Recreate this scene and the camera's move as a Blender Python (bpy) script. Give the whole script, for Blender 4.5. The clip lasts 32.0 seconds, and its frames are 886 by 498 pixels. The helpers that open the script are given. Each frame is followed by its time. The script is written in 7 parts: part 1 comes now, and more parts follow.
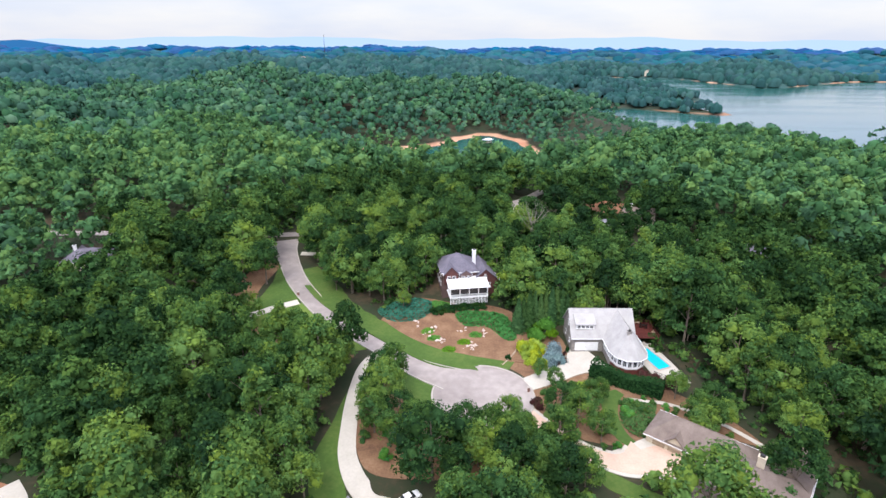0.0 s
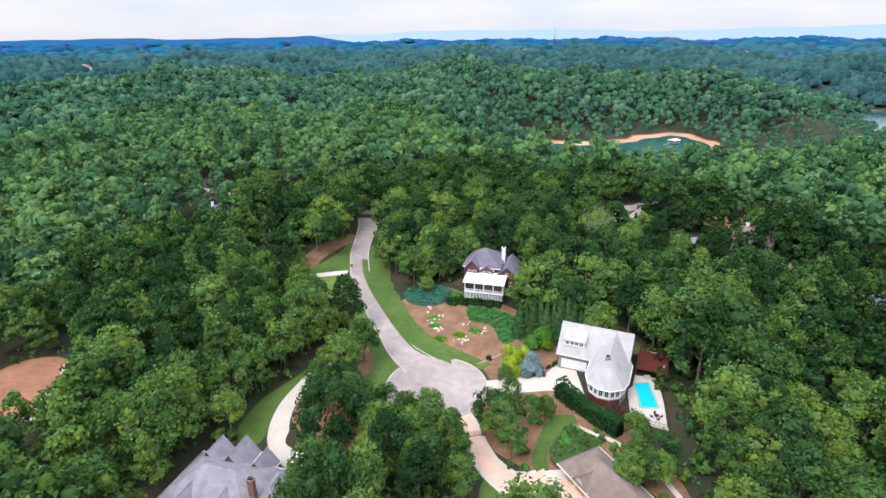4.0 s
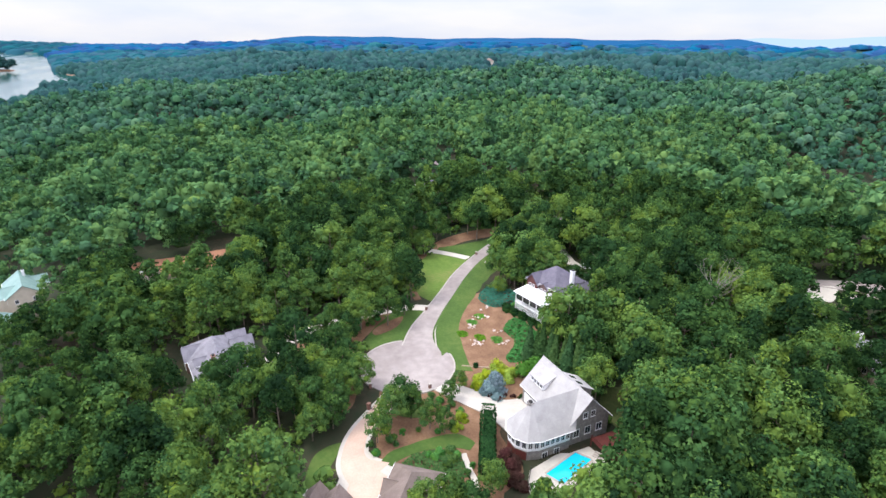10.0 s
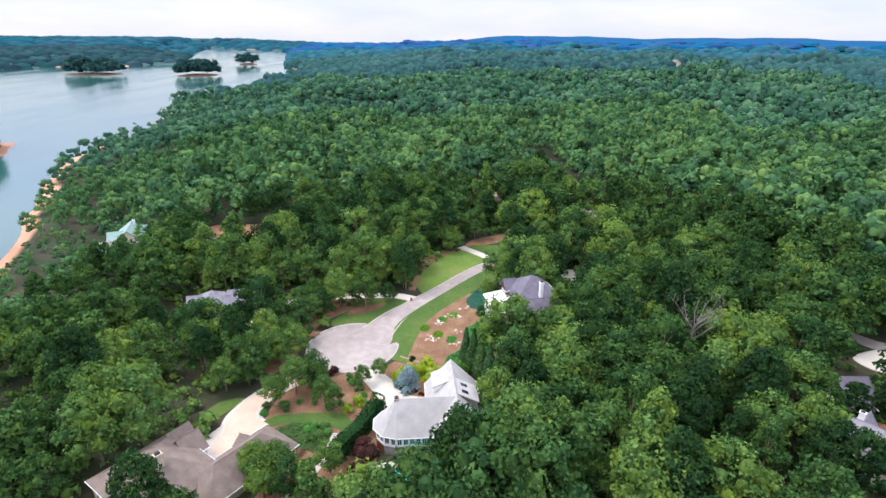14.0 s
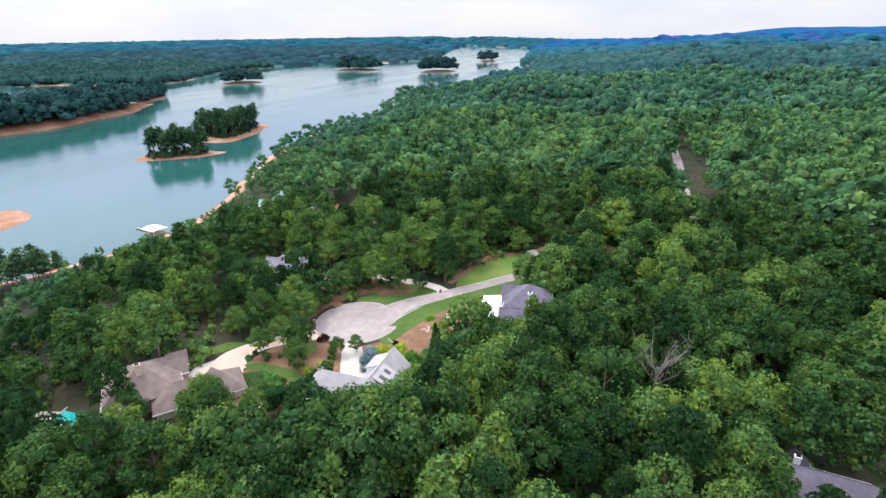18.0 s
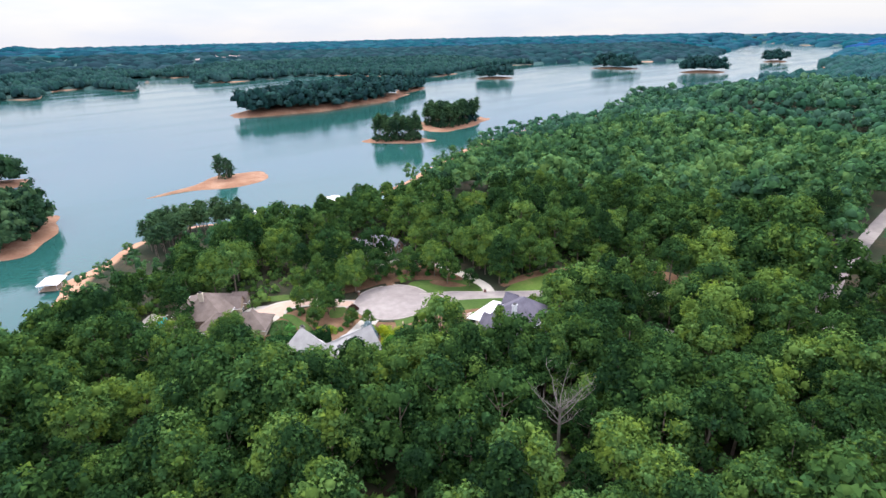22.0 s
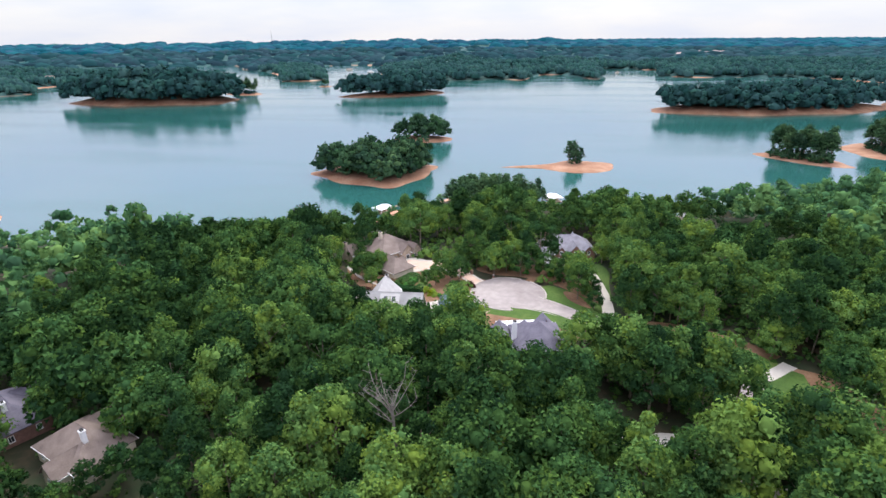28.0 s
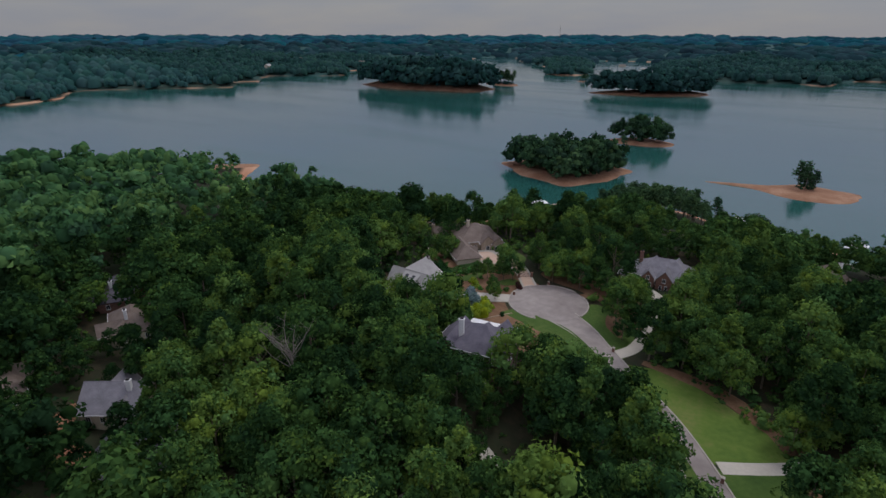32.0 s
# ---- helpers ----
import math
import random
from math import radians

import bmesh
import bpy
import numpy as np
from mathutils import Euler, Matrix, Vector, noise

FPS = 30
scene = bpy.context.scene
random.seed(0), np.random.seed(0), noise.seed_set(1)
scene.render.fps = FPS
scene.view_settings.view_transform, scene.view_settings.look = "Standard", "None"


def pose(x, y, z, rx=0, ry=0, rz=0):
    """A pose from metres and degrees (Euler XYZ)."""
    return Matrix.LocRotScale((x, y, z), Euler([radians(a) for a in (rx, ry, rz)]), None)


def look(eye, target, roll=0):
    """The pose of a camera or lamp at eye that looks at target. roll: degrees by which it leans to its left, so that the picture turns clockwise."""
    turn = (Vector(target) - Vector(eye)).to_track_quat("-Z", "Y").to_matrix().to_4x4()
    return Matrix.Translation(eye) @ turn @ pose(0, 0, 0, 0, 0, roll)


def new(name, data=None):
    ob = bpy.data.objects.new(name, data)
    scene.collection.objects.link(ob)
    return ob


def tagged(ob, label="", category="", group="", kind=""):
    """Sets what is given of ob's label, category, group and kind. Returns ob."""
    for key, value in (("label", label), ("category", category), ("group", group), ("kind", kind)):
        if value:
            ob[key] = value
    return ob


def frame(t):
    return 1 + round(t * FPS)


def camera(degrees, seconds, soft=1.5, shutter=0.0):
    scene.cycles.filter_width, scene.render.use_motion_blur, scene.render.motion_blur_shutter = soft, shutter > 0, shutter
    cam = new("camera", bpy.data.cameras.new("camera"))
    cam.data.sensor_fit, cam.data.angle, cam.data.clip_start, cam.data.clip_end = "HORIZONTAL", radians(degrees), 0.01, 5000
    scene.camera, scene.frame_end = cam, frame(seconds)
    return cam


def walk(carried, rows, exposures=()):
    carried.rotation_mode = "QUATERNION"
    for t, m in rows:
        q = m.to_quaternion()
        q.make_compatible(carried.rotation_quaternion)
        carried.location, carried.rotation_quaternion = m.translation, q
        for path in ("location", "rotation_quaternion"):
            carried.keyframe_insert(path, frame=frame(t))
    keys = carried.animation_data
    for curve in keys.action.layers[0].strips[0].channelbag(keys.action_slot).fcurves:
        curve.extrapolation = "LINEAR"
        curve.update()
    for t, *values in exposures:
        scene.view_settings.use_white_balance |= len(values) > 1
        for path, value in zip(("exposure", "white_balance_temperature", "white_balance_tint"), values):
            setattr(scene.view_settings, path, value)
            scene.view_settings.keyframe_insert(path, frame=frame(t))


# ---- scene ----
cam = camera(78.7, 32.0, 1.5)
PATH = [
    (0, (0.041, 0.63, 83.115), (0.033, 2.496, 82.397), 0.2),
    (0.5, (7.214, 0.251, 83.173), (7.128, 2.114, 82.451), -0.1),
    (1, (14.445, 0.436, 83.227), (14.238, 2.288, 82.499), -0.2),
    (1.5, (21.733, 1.073, 83.213), (21.409, 2.906, 82.481), -0.2),
    (2, (28.909, 2.183, 83.255), (28.449, 3.985, 82.521), -0.3),
    (2.5, (36.157, 3.78, 83.22), (35.625, 5.561, 82.483), -0.3),
    (4.5, (64.237, 13.318, 83.197), (63.374, 14.963, 82.456), -0.5),
    (5, (71.008, 16.514, 83.242), (70.033, 18.094, 82.496), -0.0),
    (5.5, (77.356, 20.442, 83.308), (76.245, 21.926, 82.558), 0.3),
    (6, (83.466, 24.711, 83.355), (82.259, 26.121, 82.609), -0.2),
    (6.5, (89.222, 29.464, 83.344), (87.981, 30.846, 82.603), -0.4),
    (7, (94.466, 34.298, 83.193), (93.195, 35.654, 82.454), -0.3),
    (7.5, (99.914, 39.231, 83.12), (98.59, 40.537, 82.384), -0.0),
    (8, (105.181, 44.367, 83.09), (103.805, 45.62, 82.356), -0.0),
    (8.5, (110.327, 49.79, 83.068), (108.885, 50.967, 82.337), 0.1),
    (9, (115.08, 55.579, 83.077), (113.554, 56.647, 82.347), 0.4),
    (9.5, (119.739, 61.682, 83.169), (118.122, 62.605, 82.437), 0.5),
    (10, (123.545, 67.904, 83.285), (121.861, 68.697, 82.553), 0.5),
    (10.5, (126.89, 74.644, 83.297), (125.167, 75.344, 82.562), 0.5),
    (11, (129.543, 81.515, 83.246), (127.777, 82.096, 82.508), 0.3),
    (11.5, (131.84, 88.868, 83.106), (130.051, 89.369, 82.367), 0.3),
    (12, (133.753, 96.054, 82.899), (131.954, 96.523, 82.162), 0.4),
    (12.5, (135.521, 103.366, 82.747), (133.71, 103.789, 82.011), 0.4),
    (13, (137.243, 110.755, 82.71), (135.417, 111.108, 81.975), 0.5),
    (13.5, (138.919, 118.19, 82.696), (137.079, 118.459, 81.961), 0.4),
    (14, (140.308, 125.344, 82.736), (138.455, 125.5, 81.998), 0.5),
    (14.5, (141.201, 132.845, 82.764), (139.344, 132.84, 82.023), 0.5),
    (16.5, (140.514, 163.853, 83.394), (138.706, 163.441, 82.645), -0.8),
    (17, (138.895, 171.661, 83.352), (137.12, 171.122, 82.604), -0.8),
    (17.5, (137.065, 179.454, 83.39), (135.312, 178.847, 82.643), -0.9),
    (18, (134.972, 186.792, 83.29), (133.236, 186.138, 82.545), -0.9),
    (18.5, (132.386, 194.23, 83.226), (130.668, 193.526, 82.481), -0.9),
    (19, (129.389, 201.627, 83.121), (127.7, 200.855, 82.379), -0.9),
    (19.5, (126.184, 208.935, 83.052), (124.543, 208.065, 82.31), -0.9),
    (20, (122.55, 215.903, 83.082), (120.985, 214.902, 82.341), -0.9),
    (20.5, (118.316, 222.789, 83.257), (116.853, 221.643, 82.518), -1.0),
    (21, (113.718, 229.412, 83.458), (112.335, 228.17, 82.72), -1.0),
    (21.5, (108.672, 235.664, 83.641), (107.363, 234.344, 82.904), -1.1),
    (22, (103.287, 241.63, 83.671), (102.046, 240.247, 82.933), -1.3),
    (22.5, (97.399, 247.391, 83.604), (96.222, 245.952, 82.866), -1.4),
    (23, (91.303, 252.822, 83.537), (90.195, 251.329, 82.799), -1.4),
    (23.5, (84.844, 257.858, 83.406), (83.863, 256.278, 82.67), -1.5),
    (24, (78.064, 262.417, 83.331), (77.265, 260.737, 82.597), -1.3),
    (24.5, (70.839, 266.495, 83.386), (70.239, 264.734, 82.651), -1.3),
    (25, (63.189, 269.921, 83.308), (62.766, 268.109, 82.574), -1.2),
    (25.5, (55.415, 272.473, 83.252), (55.123, 270.636, 82.518), -1.1),
    (27.5, (23.081, 276.249, 82.667), (23.209, 274.392, 81.936), -0.8),
    (28, (14.723, 275.98, 82.491), (14.91, 274.128, 81.759), -0.6),
    (28.5, (6.227, 275.208, 82.289), (6.485, 273.366, 81.556), -0.5),
    (29, (-1.946, 274.436, 82.121), (-1.612, 272.606, 81.386), -0.4),
    (29.5, (-10.031, 273.007, 82.012), (-9.598, 271.199, 81.275), -0.3),
    (30, (-18.242, 271.22, 81.886), (-17.676, 269.45, 81.147), -0.3),
    (30.5, (-26.493, 268.739, 81.873), (-25.769, 267.029, 81.13), -0.3),
    (31, (-34.488, 265.746, 81.992), (-33.613, 264.11, 81.244), -0.0),
    (31.5, (-42.072, 262.016, 82.105), (-41.09, 260.443, 81.357), 0.0),
    (32, (-49.518, 257.665, 82.223), (-48.472, 256.132, 81.478), 0.1),
]
GAIN = 0.46
walk(cam, [(t, look(eye, target, roll)) for t, eye, target, roll in PATH],
     exposures=[(t, GAIN + s) for t, s in ((0.0, 0.0), (4.5, 0.03), (9.0, 0.06), (12.0, 0.10), (17.0, 0.06), (20.0, 0.02), (31.1, 0.0), (31.4, -0.15), (31.6, -0.45), (31.8, -0.95), (32.0, -1.7))])

# ---- world, sun ----
world = bpy.data.worlds.new("overcast_sky")
scene.world = world
world.use_nodes = True
wn, wl = world.node_tree.nodes, world.node_tree.links
wn.clear()
w_out = wn.new("ShaderNodeOutputWorld")
w_sky = wn.new("ShaderNodeTexSky")
w_sky.sky_type, w_sky.sun_disc = "NISHITA", False
w_sky.sun_elevation, w_sky.sun_rotation = radians(58), radians(200)
w_bg = wn.new("ShaderNodeBackground")
w_bg.inputs["Strength"].default_value = 0.10
w_cl = wn.new("ShaderNodeBackground")
w_co = wn.new("ShaderNodeTexCoord")
w_map = wn.new("ShaderNodeMapping")
w_map.inputs["Scale"].default_value = (2.0, 2.0, 9.0)
w_no = wn.new("ShaderNodeTexNoise")
w_no.inputs["Scale"].default_value, w_no.inputs["Detail"].default_value = 2.2, 6
w_rp = wn.new("ShaderNodeValToRGB")
w_rp.color_ramp.elements[0].position, w_rp.color_ramp.elements[0].color = 0.32, (0.755, 0.825, 1.0, 1)
w_rp.color_ramp.elements[1].position, w_rp.color_ramp.elements[1].color = 0.62, (0.935, 0.945, 1.0, 1)
w_mix = wn.new("ShaderNodeMixShader")
w_mix.inputs[0].default_value = 0.82
wl.new(w_co.outputs["Generated"], w_map.inputs[0])
wl.new(w_map.outputs[0], w_no.inputs["Vector"])
wl.new(w_no.outputs["Fac"], w_rp.inputs[0])
w_se = wn.new("ShaderNodeSeparateXYZ")
wl.new(w_co.outputs["Generated"], w_se.inputs[0])
w_hz = wn.new("ShaderNodeValToRGB")
w_hz.color_ramp.elements[0].position, w_hz.color_ramp.elements[0].color = 0.05, (1.0, 0.985, 0.985, 1)
w_hz.color_ramp.elements[1].position, w_hz.color_ramp.elements[1].color = 0.17, (0.80, 0.775, 1.0, 1)
w_up = w_hz.color_ramp.elements.new(0.6)
w_up.color = (0.96, 0.935, 1.0, 1)
wl.new(w_se.outputs["Z"], w_hz.inputs[0])
w_tint = wn.new("ShaderNodeMix")
w_tint.data_type, w_tint.blend_type = "RGBA", "MULTIPLY"
w_tint.inputs[0].default_value = 1.0
wl.new(w_rp.outputs[0], w_tint.inputs[6])
wl.new(w_hz.outputs[0], w_tint.inputs[7])
wl.new(w_tint.outputs[2], w_cl.inputs["Color"])
wl.new(w_sky.outputs[0], w_bg.inputs["Color"])
wl.new(w_bg.outputs[0], w_mix.inputs[1])
wl.new(w_cl.outputs[0], w_mix.inputs[2])
w_gr = wn.new("ShaderNodeFloatCurve")
for px_, py_ in ((0.07, 0.37), (0.32, 0.86)):
    w_gr.mapping.curves[0].points.new(px_, py_)
w_gr.mapping.curves[0].points[0].location, w_gr.mapping.curves[0].points[-1].location = (0.0, 0.355), (1.0, 0.90)
w_gr.mapping.update()
w_amp = wn.new("ShaderNodeMath")
w_amp.operation = "MULTIPLY"
w_amp.inputs[1].default_value = 2.2
wl.new(w_se.outputs["Z"], w_gr.inputs["Value"])
wl.new(w_gr.outputs[0], w_amp.inputs[0])
wl.new(w_amp.outputs[0], w_cl.inputs["Strength"])
wl.new(w_mix.outputs[0], w_out.inputs[0])

sun_data = bpy.data.lights.new("sun", "SUN")
sun_data.energy, sun_data.angle, sun_data.color = 1.9, radians(24), (1.0, 0.97, 0.93)
sun = new("sun", sun_data)
SUN_AZ, SUN_EL = radians(200), radians(58)
sun.matrix_world = look((0, 0, 300), (-math.sin(SUN_AZ) * math.cos(SUN_EL) * 100, -math.cos(SUN_AZ) * math.cos(SUN_EL) * 100, 300 - math.sin(SUN_EL) * 100))


# ---- materials ----
def material(name, stops, scale, rough=0.8, bump=0.0, bump_scale=None, metal=0.0, detail=6.0, coords="Object", spec=0.3, island=0.0, rand=0.0):
    """A surface whose colour runs over the stops by noise of two sizes, with relief."""
    m = bpy.data.materials.new(name)
    m.use_nodes = True
    n, l = m.node_tree.nodes, m.node_tree.links
    b = n["Principled BSDF"]
    b.inputs["Roughness"].default_value, b.inputs["Metallic"].default_value = rough, metal
    b.inputs["Specular IOR Level"].default_value = spec
    tc = n.new("ShaderNodeTexCoord")
    n1 = n.new("ShaderNodeTexNoise")
    n1.inputs["Scale"].default_value, n1.inputs["Detail"].default_value = scale, detail
    n2 = n.new("ShaderNodeTexNoise")
    n2.inputs["Scale"].default_value, n2.inputs["Detail"].default_value = scale * 9, 3
    mx = n.new("ShaderNodeMath")
    mx.operation = "MULTIPLY_ADD"
    mx.inputs[1].default_value = 0.35
    l.new(tc.outputs[coords], n1.inputs["Vector"])
    l.new(tc.outputs[coords], n2.inputs["Vector"])
    l.new(n2.outputs["Fac"], mx.inputs[0])
    sc = n.new("ShaderNodeMath")
    sc.operation = "MULTIPLY_ADD"
    sc.inputs[1].default_value, sc.inputs[2].default_value = 0.65, 0.0
    l.new(n1.outputs["Fac"], sc.inputs[0])
    l.new(sc.outputs[0], mx.inputs[2])
    last = mx.outputs[0]
    if rand or island:
        src = n.new("ShaderNodeObjectInfo").outputs["Random"] if rand else n.new("ShaderNodeNewGeometry").outputs["Random Per Island"]
        ad = n.new("ShaderNodeMath")
        ad.operation = "MULTIPLY_ADD"
        ad.inputs[1].default_value = rand or island
        l.new(src, ad.inputs[0])
        l.new(last, ad.inputs[2])
        sb = n.new("ShaderNodeMath")
        sb.operation = "SUBTRACT"
        sb.inputs[1].default_value = (rand or island) / 2
        l.new(ad.outputs[0], sb.inputs[0])
        last = sb.outputs[0]
    rp = n.new("ShaderNodeValToRGB")
    while len(rp.color_ramp.elements) < len(stops):
        rp.color_ramp.elements.new(0.5)
    for e, (p, c) in zip(rp.color_ramp.elements, stops):
        e.position, e.color = p, (*c, 1)
    l.new(last, rp.inputs[0])
    l.new(rp.outputs[0], b.inputs["Base Color"])
    if bump:
        bn = n.new("ShaderNodeTexNoise")
        bn.inputs["Scale"].default_value, bn.inputs["Detail"].default_value = bump_scale or scale * 12, 5
        bp = n.new("ShaderNodeBump")
        bp.inputs["Strength"].default_value, bp.inputs["Distance"].default_value = min(1, bump), 0.1
        l.new(tc.outputs[coords], bn.inputs["Vector"])
        l.new(bn.outputs["Fac"], bp.inputs["Height"])
        l.new(bp.outputs["Normal"], b.inputs["Normal"])
    return m


def leaf_material(name, dark, mid, light, trans=0.22):
    """Leaves: a tone per tree (attribute or object), one per leaf clump, and slow drifts over the wood."""
    m = bpy.data.materials.new(name)
    m.use_nodes = True
    n, l = m.node_tree.nodes, m.node_tree.links
    n.clear()
    out = n.new("ShaderNodeOutputMaterial")
    at = n.new("ShaderNodeAttribute")
    at.attribute_name = "tone"
    oi = n.new("ShaderNodeObjectInfo")
    ge = n.new("ShaderNodeNewGeometry")
    no = n.new("ShaderNodeTexNoise")
    no.inputs["Scale"].default_value, no.inputs["Detail"].default_value = 0.012, 3
    l.new(ge.outputs["Position"], no.inputs["Vector"])

    def madd(a, k, c):
        x = n.new("ShaderNodeMath")
        x.operation = "MULTIPLY_ADD"
        l.new(a, x.inputs[0])
        x.inputs[1].default_value = k
        if isinstance(c, float):
            x.inputs[2].default_value = c
        else:
            l.new(c, x.inputs[2])
        return x.outputs[0]

    v = madd(at.outputs["Fac"], 0.80, -0.39)
    v = madd(oi.outputs["Random"], 0.31, v)
    v = madd(ge.outputs["Random Per Island"], 0.38, v)
    v = madd(no.outputs["Fac"], 0.36, v)
    rp = n.new("ShaderNodeValToRGB")
    rp.color_ramp.elements.new(0.5)
    for e, (p, c) in zip(rp.color_ramp.elements, ((0.15, dark), (0.5, mid), (0.9, light))):
        e.position, e.color = p, (*c, 1)
    l.new(v, rp.inputs[0])
    fr = n.new("ShaderNodeMath")
    fr.operation = "FRACT"
    l.new(madd(at.outputs["Fac"], 7.3, oi.outputs["Random"]), fr.inputs[0])
    hs = n.new("ShaderNodeHueSaturation")
    l.new(madd(fr.outputs[0], -0.042, 0.521), hs.inputs["Hue"])
    l.new(madd(fr.outputs[0], 0.16, 0.90), hs.inputs["Saturation"])
    l.new(rp.outputs[0], hs.inputs["Color"])
    di, tr, mi = n.new("ShaderNodeBsdfDiffuse"), n.new("ShaderNodeBsdfTranslucent"), n.new("ShaderNodeMixShader")
    mi.inputs[0].default_value = trans
    l.new(hs.outputs[0], di.inputs[0])
    l.new(hs.outputs[0], tr.inputs[0])
    l.new(di.outputs[0], mi.inputs[1])
    l.new(tr.outputs[0], mi.inputs[2])
    l.new(mi.outputs[0], out.inputs[0])
    return m


M_LEAF = leaf_material("broad_leaves", (0.016, 0.044, 0.015), (0.052, 0.118, 0.031), (0.142, 0.238, 0.048))
# canopy, then hillside: paler, bluer copies with distance haze in the green
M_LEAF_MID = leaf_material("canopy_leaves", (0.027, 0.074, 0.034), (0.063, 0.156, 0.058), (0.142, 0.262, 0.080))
M_LEAF_FAR = leaf_material("hazed_hillside_leaves", (0.030, 0.085, 0.052), (0.056, 0.140, 0.074), (0.110, 0.214, 0.098), 0.1)
M_PINE = leaf_material("pine_needles", (0.020, 0.050, 0.028), (0.042, 0.096, 0.044), (0.080, 0.148, 0.060))
# M_FAR to M_HAZE2, not M_PINE: haze of distance put into the leaf colours
M_FAR = leaf_material("hazed_distant_leaves", (0.018, 0.056, 0.056), (0.028, 0.080, 0.076), (0.046, 0.108, 0.096), 0.0)
M_FAR_S = leaf_material("dark_hazed_shore_leaves", (0.013, 0.040, 0.038), (0.022, 0.062, 0.056), (0.036, 0.086, 0.072), 0.0)
M_HAZE = leaf_material("blue_haze_leaves", (0.010, 0.055, 0.080), (0.018, 0.085, 0.115), (0.035, 0.115, 0.140), 0.0)
M_HAZE_S = leaf_material("grey_green_haze_leaves", (0.013, 0.039, 0.046), (0.023, 0.060, 0.068), (0.038, 0.085, 0.092), 0.0)
M_HAZE2 = leaf_material("deep_blue_haze_leaves", (0.006, 0.045, 0.115), (0.010, 0.070, 0.170), (0.020, 0.095, 0.200), 0.0)
M_BARK = material("bark", ((0.3, (0.10, 0.075, 0.055)), (0.7, (0.26, 0.21, 0.17))), 1.2, 0.9, 0.5)
M_DEAD = material("bleached_wood", ((0.3, (0.13, 0.115, 0.10)), (0.7, (0.25, 0.225, 0.195))), 1.2, 0.9, 0.3)
M_ROAD = material("worn_concrete_road", ((0.30, (0.205, 0.175, 0.165)), (0.5, (0.285, 0.248, 0.230)), (0.70, (0.40, 0.355, 0.325))), 0.05, 0.9, 0.2, 6)
M_KERB = material("concrete_kerb", ((0.3, (0.33, 0.30, 0.26)), (0.7, (0.45, 0.41, 0.36))), 0.4, 0.9, 0.1)
M_DRIVE = material("pale_concrete", ((0.3, (0.42, 0.385, 0.325)), (0.7, (0.56, 0.52, 0.455))), 0.2, 0.85, 0.1, 5)
M_PAVER = material("pink_paving", ((0.3, (0.50, 0.34, 0.26)), (0.7, (0.62, 0.46, 0.36))), 0.3, 0.9, 0.2, 4)
M_LAWN = material("lawn_grass", ((0.28, (0.036, 0.078, 0.014)), (0.5, (0.060, 0.112, 0.020)), (0.75, (0.108, 0.146, 0.034))), 0.12, 0.95, 0.6, 5)
M_MEADOW = material("dry_meadow_grass", ((0.28, (0.062, 0.120, 0.018)), (0.5, (0.105, 0.170, 0.028)), (0.72, (0.185, 0.190, 0.062))), 0.09, 0.95, 0.6, 4)
M_ROUGH = material("rough_grass", ((0.28, (0.040, 0.062, 0.020)), (0.5, (0.075, 0.100, 0.030)), (0.75, (0.15, 0.12, 0.06))), 0.14, 0.95, 0.5, 4)
M_MULCH = material("pine_straw_mulch", ((0.28, (0.105, 0.054, 0.032)), (0.5, (0.19, 0.108, 0.060)), (0.75, (0.29, 0.175, 0.105))), 0.25, 0.95, 0.5, 5)
M_CLAY = material("red_clay", ((0.3, (0.20, 0.090, 0.050)), (0.7, (0.37, 0.19, 0.11))), 0.12, 0.95, 0.4, 3)
M_BEACH = material("orange_sand", ((0.3, (0.21, 0.098, 0.052)), (0.5, (0.31, 0.168, 0.098)), (0.75, (0.46, 0.29, 0.19))), 0.09, 0.95, 0.3, 2)


# ---- helpers for meshes ----
def mesh_of(name, verts, faces, mat, smooth=False):
    me = bpy.data.meshes.new(name)
    me.from_pydata([tuple(v) for v in verts], [], faces)
    me.materials.append(mat)
    if smooth:
        me.polygons.foreach_set("use_smooth", [True] * len(me.polygons))
    me.update()
    return me


def fast_mesh(name, verts, tris, mat, tone=None):
    """A mesh straight from arrays of corners and triangles, with an optional tone at each corner."""
    me = bpy.data.meshes.new(name)
    verts, tris = np.asarray(verts, np.float32), np.asarray(tris, np.int32)
    me.vertices.add(len(verts))
    me.vertices.foreach_set("co", verts.ravel())
    me.loops.add(tris.size)
    me.loops.foreach_set("vertex_index", tris.ravel())
    me.polygons.add(len(tris))
    me.polygons.foreach_set("loop_start", np.arange(0, tris.size, tris.shape[1], dtype=np.int32))
    me.polygons.foreach_set("loop_total", np.full(len(tris), tris.shape[1], np.int32))
    me.update(calc_edges=True)
    me.materials.append(mat)
    if tone is not None:
        a = me.attributes.new("tone", "FLOAT", "POINT")
        a.data.foreach_set("value", np.asarray(tone, np.float32))
    return me


def piece(name, me, parent=None, m=None, label=""):
    ob = new(name, me)
    if parent:
        ob.parent = parent
    if m is not None:
        ob.matrix_basis = m
    if label:
        ob["label"] = label
    return ob


def part(name, verts, faces, mat, parent=None, label="", m=None):
    return piece(name, mesh_of(name, verts, faces, mat), parent, m, label)


